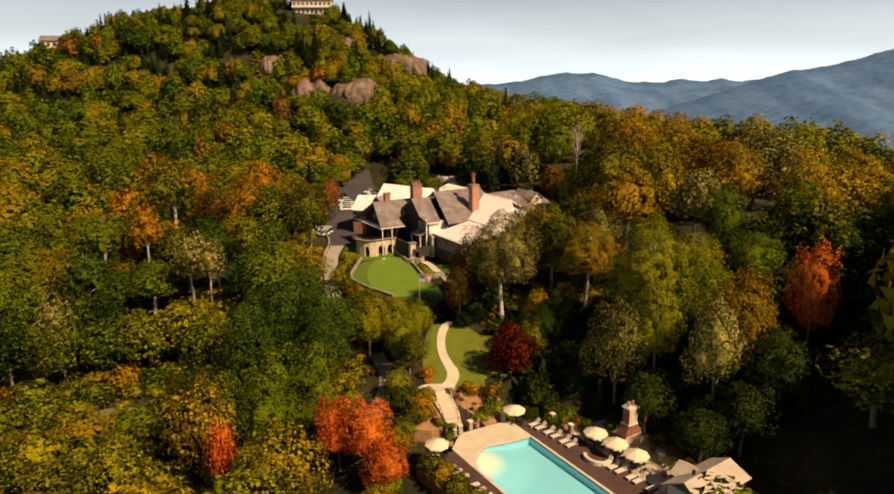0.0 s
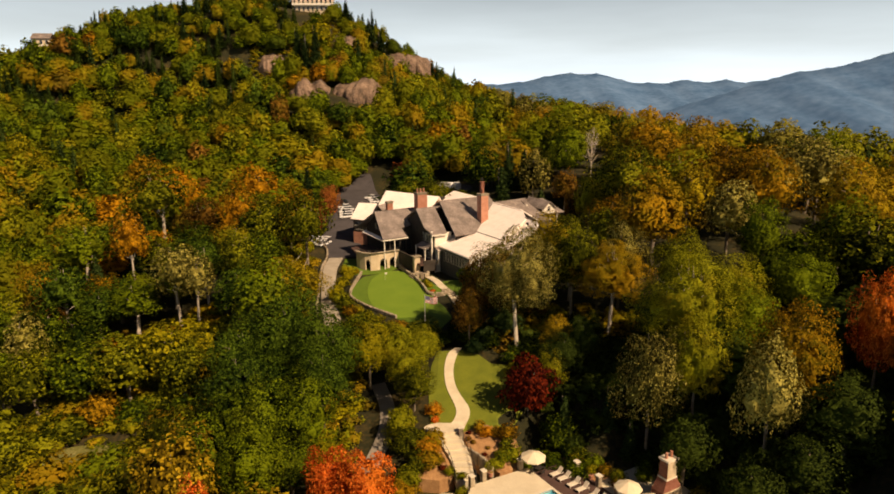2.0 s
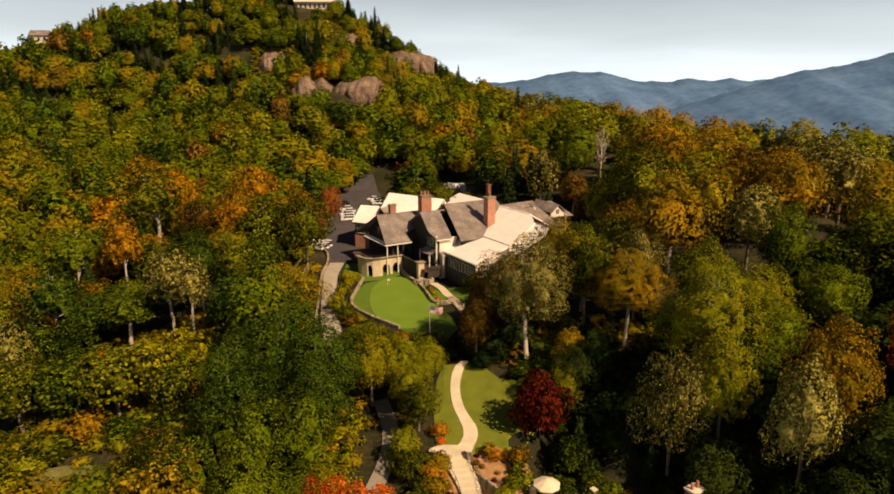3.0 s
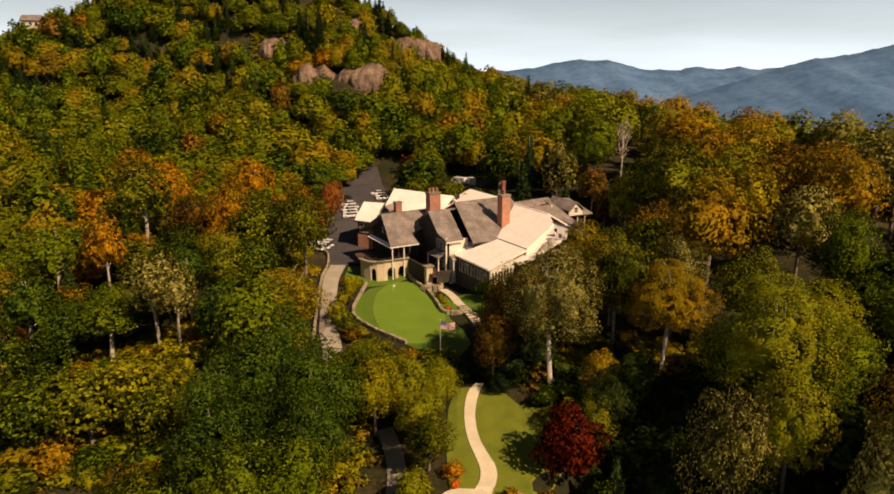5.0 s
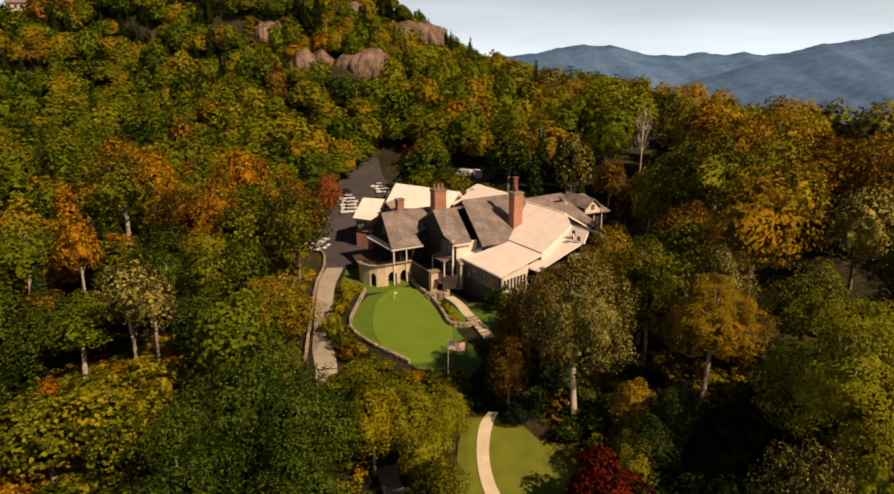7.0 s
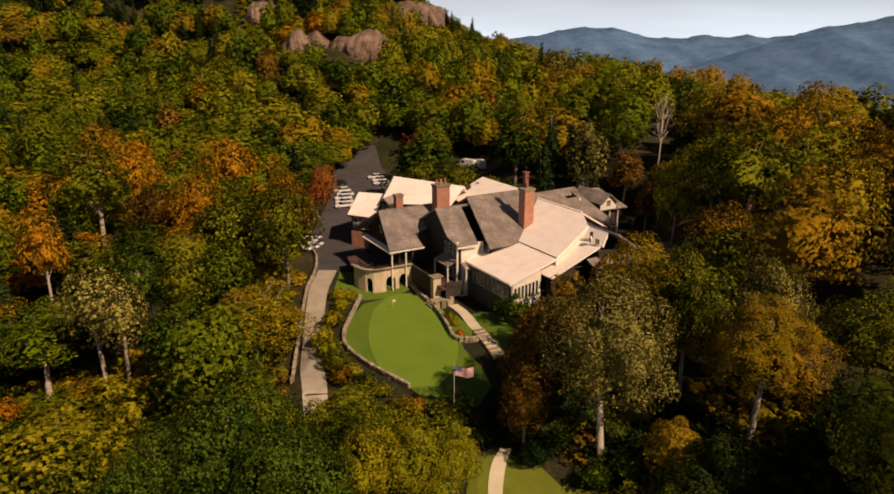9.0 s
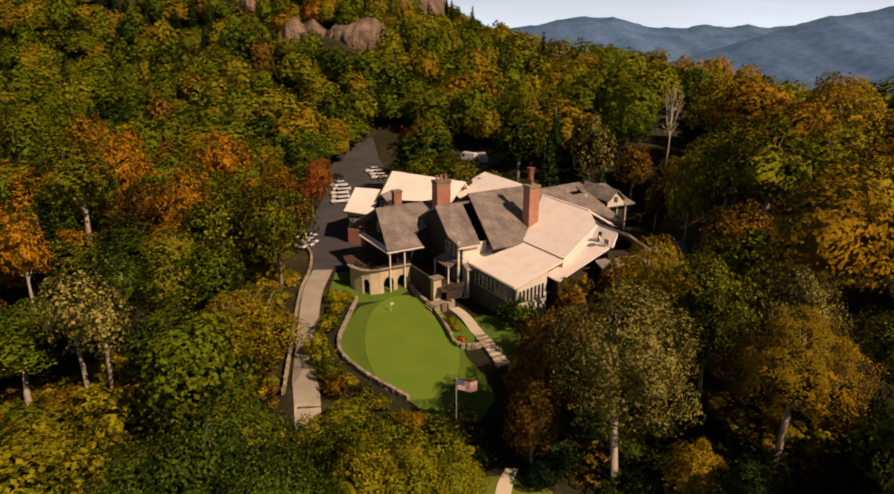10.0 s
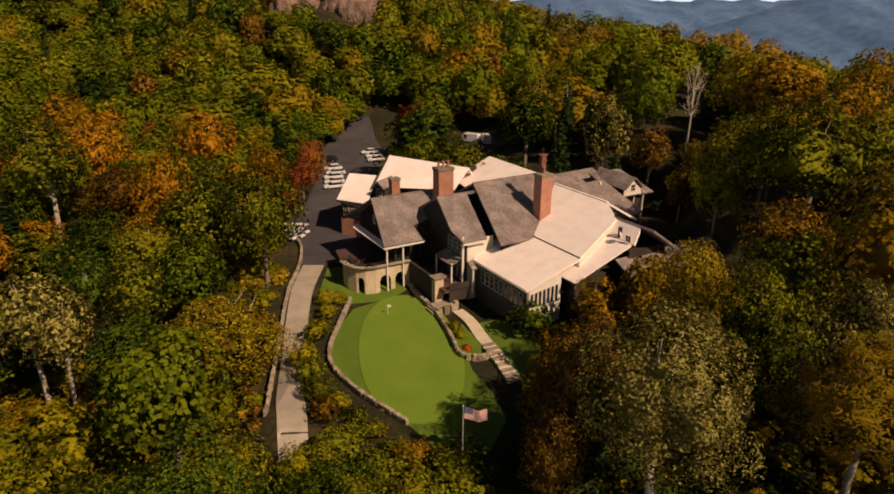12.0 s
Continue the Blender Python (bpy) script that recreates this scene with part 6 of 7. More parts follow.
part("step", boxes((-2.0, -1.6, -1.4, 0.7, -0.4, 0.35)), STONE, landing)
hole = thing("hole_flag", pose(-16.3, 163.0, ground_at(-16.3, 163.0) + 0.16), "thin white pin with a small white flag", "flag")
part("pin", boxes((-0.02, 0.02, -0.02, 0.02, 0, 1.6)), CLOTH_WHITE, hole)
part("pennant", boxes((0.02, 0.5, -0.012, 0.012, 1.2, 1.58)), CLOTH_WHITE, hole)

# ---- rocks and houses on the hill ----
def crag(x, y, w, h, d, seed, sink, label="weathered pink-brown rock face on the hill"):
    """A steep rock face: broad slabs split by upright cracks and slanting ledges, running back into the hill."""
    nx, nz = 84, 40
    verts, faces = [], []
    for i in range(nx + 1):
        a = 2 * i / nx - 1
        brow = 1 + 0.14 * noise.noise(Vector((a * 2.1 + seed, 0.3, 0))) + 0.06 * noise.noise(Vector((a * 6 + seed, 1.3, 0)))
        for j in range(nz + 1):
            b = j / nz
            q = Vector((a * w * 0.16 + seed, b * h * 0.07 + a * 0.4, seed * 0.3))
            near, second = noise.voronoi(q * 0.55)[0][:2]
            split = min(1.0, (second - near) * 3.5)
            out = 1.9 * split + 2.2 * noise.noise(q * 0.7) + 1.1 * noise.noise(q * 3.1) + 0.5 * noise.noise(q * 8)
            ledge = 0.7 * math.sin(b * 9 + a * 3 + seed + 2 * noise.noise(q * 1.7))
            fade = (1 - abs(a) ** 5) * (1 - b ** 9)
            verts.append((a * w * (1 + 0.05 * noise.noise(q * 2)), -(out - ledge + 0.5) * fade + d * (0.55 * b + 1.3 * b ** 7 + 1.1 * abs(a) ** 4), -0.55 * h + 1.45 * h * b * brow * (1 - 0.30 * abs(a) ** 3)))
    m = nz + 1
    for i in range(nx):
        for j in range(nz):
            k = i * m + j
            faces.append((k, k + m, k + m + 1, k + 1))
    back = len(verts)
    rim = [i * m + nz for i in range(nx + 1)]
    verts += [(verts[k][0], verts[k][1] + 2.5 * d, verts[k][2] - 0.6 * h) for k in rim]
    faces += [(rim[k], rim[k + 1], back + k + 1, back + k) for k in range(nx)]
    ob = new("rock_face", mesh_from("rock_face", verts, faces, [ROCK], True))
    ob.matrix_basis = pose(x, y, ground_at(x, y) - sink, 0, 0, 8 * math.sin(seed))
    return tagged(ob, label, "rock", "rock faces on the hill")


for x, y, w, h, d, seed, sink in ((-68.5, 345, 11.5, 14.0, 6, 1.3, 2.4), (-49.0, 344, 14.0, 14.0, 7, 4.6, 2.4), (-92.5, 380, 12.5, 14.0, 6, 7.7, 1.8), (-27, 408, 16, 15.0, 7, 9.2, 1.0), (-60, 398, 10, 14.0, 6, 12.4, 3.0), (-119, 382, 6, 8.0, 5, 15.1, 2.0)):
    crag(x, y, w, h, d, seed, sink)


def far_house(x, y, z, w, d, h, rise, turn, label):
    """A house on the skyline with two storeys of windows and a gabled roof."""
    ob = thing("house", pose(x, y, z, 0, 0, turn), label, "house", "houses on the hill")
    part("wall", boxes((-w / 2, w / 2, -d / 2, d / 2, -3, h)), TERRACOTTA, ob)
    part("roof", slab([(-w / 2 - 0.6, -d / 2 - 0.8, h), (w / 2 + 0.6, -d / 2 - 0.8, h), (w / 2 + 0.6, 0, h + rise), (-w / 2 - 0.6, 0, h + rise)], 0.4), SHINGLE_GREY, ob)
    part("roof", slab([(-w / 2 - 0.6, d / 2 + 0.8, h), (w / 2 + 0.6, d / 2 + 0.8, h), (w / 2 + 0.6, 0, h + rise), (-w / 2 - 0.6, 0, h + rise)], 0.4), SHINGLE_GREY, ob)
    n = max(2, int(w / 2.6))
    for s in range(2):
        for k in range(n):
            window(ob, (-w / 2 + w * (k + 0.28) / n, -d / 2, 0.8 + s * h / 2), w / n * 0.45, h * 0.28, "u", (1, 2))
    part("balcony", boxes((-w / 2, w / 2, -d / 2 - 1.6, -d / 2, h / 2 - 0.3, h / 2), (-w / 2, w / 2, -d / 2 - 1.6, -d / 2 - 1.5, h / 2, h / 2 + 0.9)), TRIM, ob)
    return ob


far_house(-83, 440, ground_at(-83, 440) + 1, 24, 10, 8.5, 4, 4, "large pale house with a long balcony on the hilltop")
far_house(-228, 401, ground_at(-228, 401) + 3, 9, 8, 8, 3, 10, "small pale house among the trees on the ridge")

# ---- vehicles ----
def car(x, y, turn, paint, label, long=4.7):
    root = thing("car", pose(x, y, ground_at(x, y) + 0.22, 0, 0, turn), label, "car", "parked cars")
    bm = bmesh.new()
    prof = [(-long / 2, 0.35), (-long / 2, 0.85), (-long / 2 + 0.5, 1.0), (long / 2 - 1.1, 0.95), (long / 2 - 0.1, 0.75), (long / 2, 0.35)]
    a = [bm.verts.new((px_, -0.9, z)) for px_, z in prof]
    b = [bm.verts.new((px_, 0.9, z)) for px_, z in prof]
    bm.faces.new(a)
    bm.faces.new(b[::-1])
    for i in range(6):
        j = (i + 1) % 6
        bm.faces.new([a[i], a[j], b[j], b[i]])
    bmesh.ops.bevel(bm, geom=bm.edges[:], offset=0.08, segments=2, affect="EDGES")
    part("body", bm, paint, root)
    bm = bmesh.new()
    low = [(-long / 2 + 0.35, 0.95), (long / 2 - 1.2, 0.95), (long / 2 - 1.9, 1.5), (-long / 2 + 0.9, 1.5)]
    a = [bm.verts.new((px_, -0.82 + 0.14 * (z > 1), z)) for px_, z in low]
    b = [bm.verts.new((px_, 0.82 - 0.14 * (z > 1), z)) for px_, z in low]
    bm.faces.new(a)
    bm.faces.new(b[::-1])
    for i in range(4):
        j = (i + 1) % 4
        bm.faces.new([a[i], a[j], b[j], b[i]])
    part("windows", bm, GLASS, root, "dark tinted windows")
    part("car_roof", boxes((-long / 2 + 0.85, long / 2 - 1.85, -0.70, 0.70, 1.48, 1.56)), paint, root)
    for sx in (-long / 2 + 0.9, long / 2 - 0.95):
        for sy in (-0.82, 0.82):
            bm = bmesh.new()
            bmesh.ops.create_cone(bm, cap_ends=True, segments=14, radius1=0.34, radius2=0.34, depth=0.24, matrix=pose(sx, sy, 0.34, 90))
            w = part("wheel", bm, RUBBER, root)
            bm = bmesh.new()
            bmesh.ops.create_cone(bm, cap_ends=True, segments=12, radius1=0.20, radius2=0.20, depth=0.26, matrix=pose(sx, sy, 0.34, 90))
            part("rim", bm, STEEL, w)
    return root


white_car = car(-34.2, 222.4, 200, CAR_WHITE, "white parked car on the dark asphalt")
for x, y, t in ((-34.8, 226.6, 197), (-35.8, 230.8, 204), (-35.9, 235.2, 193), (-37.4, 239.6, 201), (-27.6, 250.0, 196), (-28.6, 254.4, 203), (-30.4, 258.8, 199)):
    copy_thing(white_car, pose(x, y, ground_at(x, y) + 0.22, 0, 0, t))
car(-40.0, 249.5, 165, CAR_DARK, "dark parked car on the asphalt")
drape("rear_yard", blob(0, 252, 7.5, 8, 10), ASPHALT, 0.2, "dark asphalt yard behind the lodge", "car park", cell=3)


def van(x, y, turn):
    """A boxy delivery van with a short bonnet."""
    root = thing("van", pose(x, y, ground_at(x, y) + 0.22, 0, 0, turn), "white delivery van parked behind the lodge", "van", "vans in the yard")
    bm = bmesh.new()
    prof = [(-2.9, 0.4), (-2.9, 2.5), (1.2, 2.55), (1.9, 1.5), (2.8, 1.25), (2.9, 0.4)]
    a = [bm.verts.new((u, -1.0, z)) for u, z in prof]
    b = [bm.verts.new((u, 1.0, z)) for u, z in prof]
    bm.faces.new(a)
    bm.faces.new(b[::-1])
    for i in range(6):
        bm.faces.new([a[i], a[(i + 1) % 6], b[(i + 1) % 6], b[i]])
    bmesh.ops.bevel(bm, geom=bm.edges[:], offset=0.09, segments=2, affect="EDGES")
    part("body", bm, CAR_WHITE, root)
    part("windscreen", slab([(1.3, -0.85, 2.42), (1.3, 0.85, 2.42), (1.88, 0.85, 1.58), (1.88, -0.85, 1.58)], 0.06), GLASS, root)
    for side in (-1.02, 1.02):
        part("side_window", boxes((0.3, 1.2, side - 0.02, side + 0.02, 1.5, 2.2)), GLASS, root)
    for u in (-1.9, 1.9):
        for v in (-0.9, 0.9):
            bm = bmesh.new()
            bmesh.ops.create_cone(bm, cap_ends=True, segments=14, radius1=0.4, radius2=0.4, depth=0.26, matrix=pose(u, v, 0.4, 90))
            part("wheel", bm, RUBBER, root)
    return root


first_van = van(-2.4, 254, 150)
copy_thing(first_van, pose(1.8, 251, ground_at(1.8, 251) + 0.22, 0, 0, 100))


def golf_cart(x, y, turn):
    root = thing("golf_cart", pose(x, y, ground_at(x, y) + 0.22, 0, 0, turn), "white golf cart with a flat canopy on posts", "golf cart", "golf carts by the wall")
    part("body", boxes((-1.1, 1.1, -0.58, 0.58, 0.28, 0.62), (0.55, 1.1, -0.55, 0.55, 0.62, 0.95)), CAR_WHITE, root)
    part("seat", boxes((-0.55, 0.05, -0.5, 0.5, 0.62, 0.82), (-0.62, -0.5, -0.5, 0.5, 0.82, 1.2)), METAL, root)
    part("canopy", boxes((-1.0, 0.9, -0.6, 0.6, 1.82, 1.9)), CAR_WHITE, root)
    for px_ in (-0.9, 0.8):
        for py_ in (-0.54, 0.54):
            part("post", boxes((px_ - 0.025, px_ + 0.025, py_ - 0.025, py_ + 0.025, 0.6, 1.83)), METAL, root)
    for px_ in (-0.75, 0.75):
        for py_ in (-0.52, 0.52):
            bm = bmesh.new()
            bmesh.ops.create_cone(bm, cap_ends=True, segments=12, radius1=0.24, radius2=0.24, depth=0.18, matrix=pose(px_, py_, 0.24, 90))
            part("wheel", bm, RUBBER, root)
    return root


cart = golf_cart(-37.6, 193.4, 150)
for x, y in ((-38.6, 195.4), (-36.3, 194.6), (-39.7, 197.2), (-37.6, 197.0), (-35.8, 196.6)):
    copy_thing(cart, pose(x, y, ground_at(x, y) + 0.22, 0, 0, 150))

# ---- poolside ----
def pool_at(a, b):
    """From the pool's own axes to the world."""
    return plan(-34.9 + a, -80 + b)


def umbrella(a, b, radius=1.75):
    x, y = pool_at(a, b)
    root = thing("sun_umbrella", pose(x, y, PZ, 0, 0, 10), "open cream canvas sun umbrella on a pole", "umbrella", "poolside umbrellas")
    bm = bmesh.new()
    bmesh.ops.create_cone(bm, cap_ends=True, segments=10, radius1=0.03, radius2=0.03, depth=2.75, matrix=pose(0, 0, 1.375))
    part("pole", bm, TRIM, root)
    bm = bmesh.new()
    for s in (0, -0.03):
        tip = bm.verts.new((0, 0, 2.85 + s))
        mid = [bm.verts.new((radius * 0.5 * math.cos(k * math.pi / 4), radius * 0.5 * math.sin(k * math.pi / 4), 2.52 + s)) for k in range(8)]
        rim = [bm.verts.new((radius * math.cos(k * math.pi / 4), radius * math.sin(k * math.pi / 4), 2.12 + s)) for k in range(8)]
        hem = [bm.verts.new((radius * 1.01 * math.cos(k * math.pi / 4), radius * 1.01 * math.sin(k * math.pi / 4), 1.95 + s)) for k in range(8)]
        for k in range(8):
            j = (k + 1) % 8
            bm.faces.new((tip, mid[k], mid[j]))
            bm.faces.new((mid[k], rim[k], rim[j], mid[j]))
            bm.faces.new((rim[k], hem[k], hem[j], rim[j]))
    part("canopy", bm, CANVAS, root)
    bm = bmesh.new()
    bmesh.ops.create_cone(bm, cap_ends=True, segments=14, radius1=0.32, radius2=0.26, depth=0.12, matrix=pose(0, 0, 0.07))
    part("base", bm, METAL, root)
    return root


def patio_table(a, b):
    x, y = pool_at(a, b)
    root = thing("patio_table", pose(x, y, PZ), "round dark metal patio table", "table", "patio tables")
    bm = bmesh.new()
    bmesh.ops.create_cone(bm, cap_ends=True, segments=18, radius1=0.6, radius2=0.6, depth=0.05, matrix=pose(0, 0, 0.73))
    part("tabletop", bm, METAL, root)
    for k in range(4):
        c, s = math.cos(k * 1.571 + 0.78) * 0.4, math.sin(k * 1.571 + 0.78) * 0.4
        part("leg", boxes((c - 0.025, c + 0.025, s - 0.025, s + 0.025, 0, 0.71)), METAL, root)
    return root


def patio_chair(a, b, turn):
    x, y = pool_at(a, b)
    root = thing("patio_chair", pose(x, y, PZ, 0, 0, turn), "dark metal patio chair at a round table", "chair", "patio chairs")
    part("seat", boxes((-0.24, 0.24, -0.24, 0.24, 0.42, 0.46)), METAL, root)
    part("backrest", boxes((-0.24, 0.24, -0.26, -0.22, 0.46, 0.9)), METAL, root)
    for sx in (-0.22, 0.22):
        for sy in (-0.22, 0.22):
            part("leg", boxes((sx - 0.02, sx + 0.02, sy - 0.02, sy + 0.02, 0, 0.42)), METAL, root)
    return root


def lounger(a, b, turn):
    x, y = pool_at(a, b)
    root = thing("sun_lounger", pose(x, y, PZ, 0, 0, turn), "cream sling sun lounger with a raised back", "sun lounger", "sun loungers")
    part("seat", boxes((-0.32, 0.32, -1.0, 0.35, 0.32, 0.40)), FABRIC, root)
    bm = boxes((-0.32, 0.32, 0, 0.8, -0.04, 0.04))
    bmesh.ops.transform(bm, matrix=pose(0, 0.35, 0.37, 48), verts=bm.verts)
    part("backrest", bm, FABRIC, root)
    part("frame", boxes((-0.36, -0.32, -1.02, 0.9, 0.28, 0.34), (0.32, 0.36, -1.02, 0.9, 0.28, 0.34)), TRIM, root)
    for sx in (-0.33, 0.33):
        for sy in (-0.9, 0.8):
            part("leg", boxes((sx - 0.025, sx + 0.025, sy - 0.025, sy + 0.025, 0, 0.3)), TRIM, root)
    return root


um = umbrella(6.5, 13.1)
for a, b in ((12.3, 1.4), (12.7, -2.2), (12.9, -5.8), (-8.6, 10.8)):
    x, y = pool_at(a, b)
    copy_thing(um, pose(x, y, PZ, 0, 0, 10 + 13 * b))
tb = patio_table(6.9, 12.5)
ch = patio_chair(6.9, 11.6, 31)
for a, b in ((12.3, 1.0), (12.7, -2.6), (12.9, -6.2), (-8.6, 10.2)):
    copy_thing(tb, pose(*pool_at(a, b), PZ))
for a, b in ((6.9, 12.5), (12.3, 1.0), (12.7, -2.6), (12.9, -6.2), (-8.6, 10.2)):
    for k in range(4):
        if (a, b, k) != (6.9, 12.5, 0):
            c, s = math.sin(k * 1.571), -math.cos(k * 1.571)
            copy_thing(ch, pose(*pool_at(a + 0.95 * c, b + 0.95 * s), PZ, 0, 0, 31 + 90 * k))
lo = lounger(8.6, 10.6, 31 - 90)
for a, b in ((8.8, 9.3), (9.0, 7.6), (9.2, 6.2), (9.3, 4.4), (9.4, 3.1), (10.4, -3.0), (10.5, -4.2), (10.6, -5.4), (10.8, -7.2), (10.9, -8.3), (11.1, -10.4), (11.2, -11.6)):
    copy_thing(lo, pose(*pool_at(a, b), PZ, 0, 0, 31 - 90))
for a, b in ((-8.7, 7.4), (-8.5, 6.0), (-8.4, 4.6), (-8.3, 2.2), (-8.2, 0.9), (-8.1, -0.6)):
    copy_thing(lo, pose(*pool_at(a, b), PZ, 0, 0, 31 + 90))

# outdoor fireplace
fire = thing("outdoor_fireplace", pose(*pool_at(16.6, -0.9), -6.5, 0, 0, 31) @ Matrix.Diagonal((0.86, 0.86, 0.93, 1)), "brick outdoor fireplace with a stepped stone stack", "fireplace")
part("hearth", boxes((-1.9, 1.9, -1.1, 1.1, 0, 2.3)), BRICK_DARK, fire)
bm = bmesh.new()
lowr = [bm.verts.new(p) for p in ((-1.9, -1.1, 2.3), (1.9, -1.1, 2.3), (1.9, 1.1, 2.3), (-1.9, 1.1, 2.3))]
highr = [bm.verts.new(p) for p in ((-1.0, -0.8, 3.9), (1.0, -0.8, 3.9), (1.0, 0.8, 3.9), (-1.0, 0.8, 3.9))]
for i in range(4):
    j = (i + 1) % 4
    bm.faces.new([lowr[i], lowr[j], highr[j], highr[i]])
bm.faces.new(lowr[::-1])
bm.faces.new(highr)
part("shoulder", bm, BRICK_DARK, fire)
part("stack", boxes((-0.95, 0.95, -0.75, 0.75, 3.9, 6.5)), BRICK_DARK, fire)
part("band", boxes((-1.08, 1.08, -0.88, 0.88, 3.85, 4.05)), COPING, fire)
part("cap", boxes((-1.1, 1.1, -0.9, 0.9, 6.5, 6.75)), COPING, fire)
# thin pale slabs over the brick on one side
part("facing", boxes((-0.93, 0.93, -0.80, -0.752, 4.05, 6.5)), TERRACOTTA, fire, "pale facing on one side of the stack")
part("facing", boxes((-1.88, 1.88, -1.16, -1.102, 0, 2.35)), TERRACOTTA, fire)
part("stone_facing", boxes((1.9, 2.15, -0.9, 0.9, 0, 2.5)), STONE, fire)
for k in (-0.5, 0.5):
    bm = bmesh.new()
    bmesh.ops.create_cone(bm, cap_ends=True, segments=10, radius1=0.26, radius2=0.20, depth=0.8, matrix=pose(k, 0, 7.15))
    part("chimney_pot", bm, BRICK, fire)
patio = thing("stone_patio", pool_m, "pale stone patio beside the pool deck", "patio", kind="structure")
part("paving", boxes((11.3, 20.5, -14, 6.5, PZ - 0.5, PZ - 0.005)), PATHSTONE, patio)
seat_arc = [(9.9 + 1.9 * math.cos(a), -1.3 + 1.9 * math.sin(a)) for a in np.linspace(2.3, 5.2, 12)]
bm = bmesh.new()
ring = []
for a, b in seat_arc:
    d = Vector((a - 9.9, b + 1.3)).normalized() * 0.25
    ring.append([bm.verts.new((a + s * d.x, b + s * d.y, z)) for s, z in ((1, PZ), (1, PZ + 0.55), (-1, PZ + 0.55), (-1, PZ))])
for r0, r1 in zip(ring, ring[1:]):
    for k in range(3):
        bm.faces.new((r0[k], r1[k], r1[k + 1], r0[k + 1]))
bm.faces.new(ring[0][::-1])
bm.faces.new(ring[-1])
seat_wall = thing("seat_wall", pool_m, "low curved pale stone seat wall", "wall")
part("stonework", bm, COPING, seat_wall)

# stone gate posts, planters, steps up from the pool
def pillar(a, b, h=1.5):
    root = thing("stone_pillar", pose(*pool_at(a, b), PZ, 0, 0, 31), "square stone pillar with a flat cap", "pillar", "stone pillars round the pool")
    part("shaft", boxes((-0.3, 0.3, -0.3, 0.3, -0.1, h)), STONE, root)
    part("cap", boxes((-0.38, 0.38, -0.38, 0.38, h, h + 0.14)), COPING, root)
    return root


pl = pillar(5.2, 14.2)
for a, b in ((11.4, 9.8), (11.6, 5.8), (12.2, 3.0), (-2.6, 14.4), (-0.6, 14.6), (-9.7, 9.0), (-9.7, 4.0), (-9.6, 0.0), (16.8, -6.8)):
    copy_thing(pl, pose(*pool_at(a, b), PZ, 0, 0, 31))


def potted_plant(a, b, colour, s):
    x, y = pool_at(a, b)
    root = thing("potted_plant", pose(x, y, PZ), "leafy plant in a round clay pot", "plant", "potted plants")
    bm = bmesh.new()
    bmesh.ops.create_cone(bm, cap_ends=True, segments=12, radius1=0.28, radius2=0.42, depth=0.6, matrix=pose(0, 0, 0.3))
    part("pot", bm, BRICK, root)
    rnd = random.Random(int(a * 10 + b))
    v, f, n = leaf_cloud(rnd, [(0, 0, 0.6 + 0.55 * s, 0.55 * s), (0.25 * s, 0.1, 0.6 + 0.9 * s, 0.4 * s), (-0.2 * s, -0.2, 0.6 + 0.8 * s, 0.4 * s)], 220, 0.12)
    cr = new("foliage", mesh_from("foliage", v.tolist(), f.tolist(), [LEAF[colour]]))
    cr.parent = root


for a, b, c, s in ((11.9, 11.0, "yellow", 1.3), (11.9, 7.6, "yellow", 1.2), (13.4, 4.6, "olive", 1.5), (17.8, -4.4, "olive", 1.7), (14.6, -9.2, "yellow", 1.7), (15.4, -10.0, "yellow", 1.4), (-9.3, 3.4, "yellow", 1.2), (-5.4, 12.4, "olive", 1.3), (0.8, 15.0, "olive", 1.6), (3.4, 15.6, "green", 1.8)):
    potted_plant(a, b, c, s)

stairs = thing("garden_stairs", pose(0, 0, 0), "pale stone stairs curving down to the pool", "stairs", kind="structure")
edge_l = [(-3.3, 99.6), (-2.3, 97.3), (-1.2, 95.0), (-0.5, 92.3), (-0.3, 90.8)]
edge_r = [(0.2, 100.1), (0.9, 97.6), (1.7, 95.2), (2.0, 92.2), (2.2, 90.6)]


def along(line, t):
    k = min(int(t * (len(line) - 1)), len(line) - 2)
    f = t * (len(line) - 1) - k
    return (line[k][0] + (line[k + 1][0] - line[k][0]) * f, line[k][1] + (line[k + 1][1] - line[k][1]) * f)


for k in range(9):
    t0, t1 = k / 9, (k + 1) / 9 + 0.02
    part("tread", prism([along(edge_l, t0), along(edge_l, min(t1, 1)), along(edge_r, min(t1, 1)), along(edge_r, t0)], -8.0, -4.40 - 1.95 * (k + 1) / 9), PATHSTONE, stairs)
part("landing", prism(blob(-2.1, 100.8, 2.9, 1.5, 4, 24), -7.4, -4.15), PATHSTONE, stairs)


def hand_rail(line, label):
    root = thing("stair_railing", pose(0, 0, 0), label, "railing")
    pts = [along(line, k / 6) + (-4.45 - 1.9 * k / 6,) for k in range(7)]
    for x, y, z in pts:
        part("baluster", boxes((x - 0.04, x + 0.04, y - 0.04, y + 0.04, z - 0.3, z + 0.95)), METAL, root)
    verts, faces = [], []
    tube(verts, faces, [(x, y, z + 0.95) for x, y, z in pts], [0.05] * 7, 6)
    bar = new("handrail", mesh_from("handrail", verts, faces, [METAL]))
    bar.parent = root


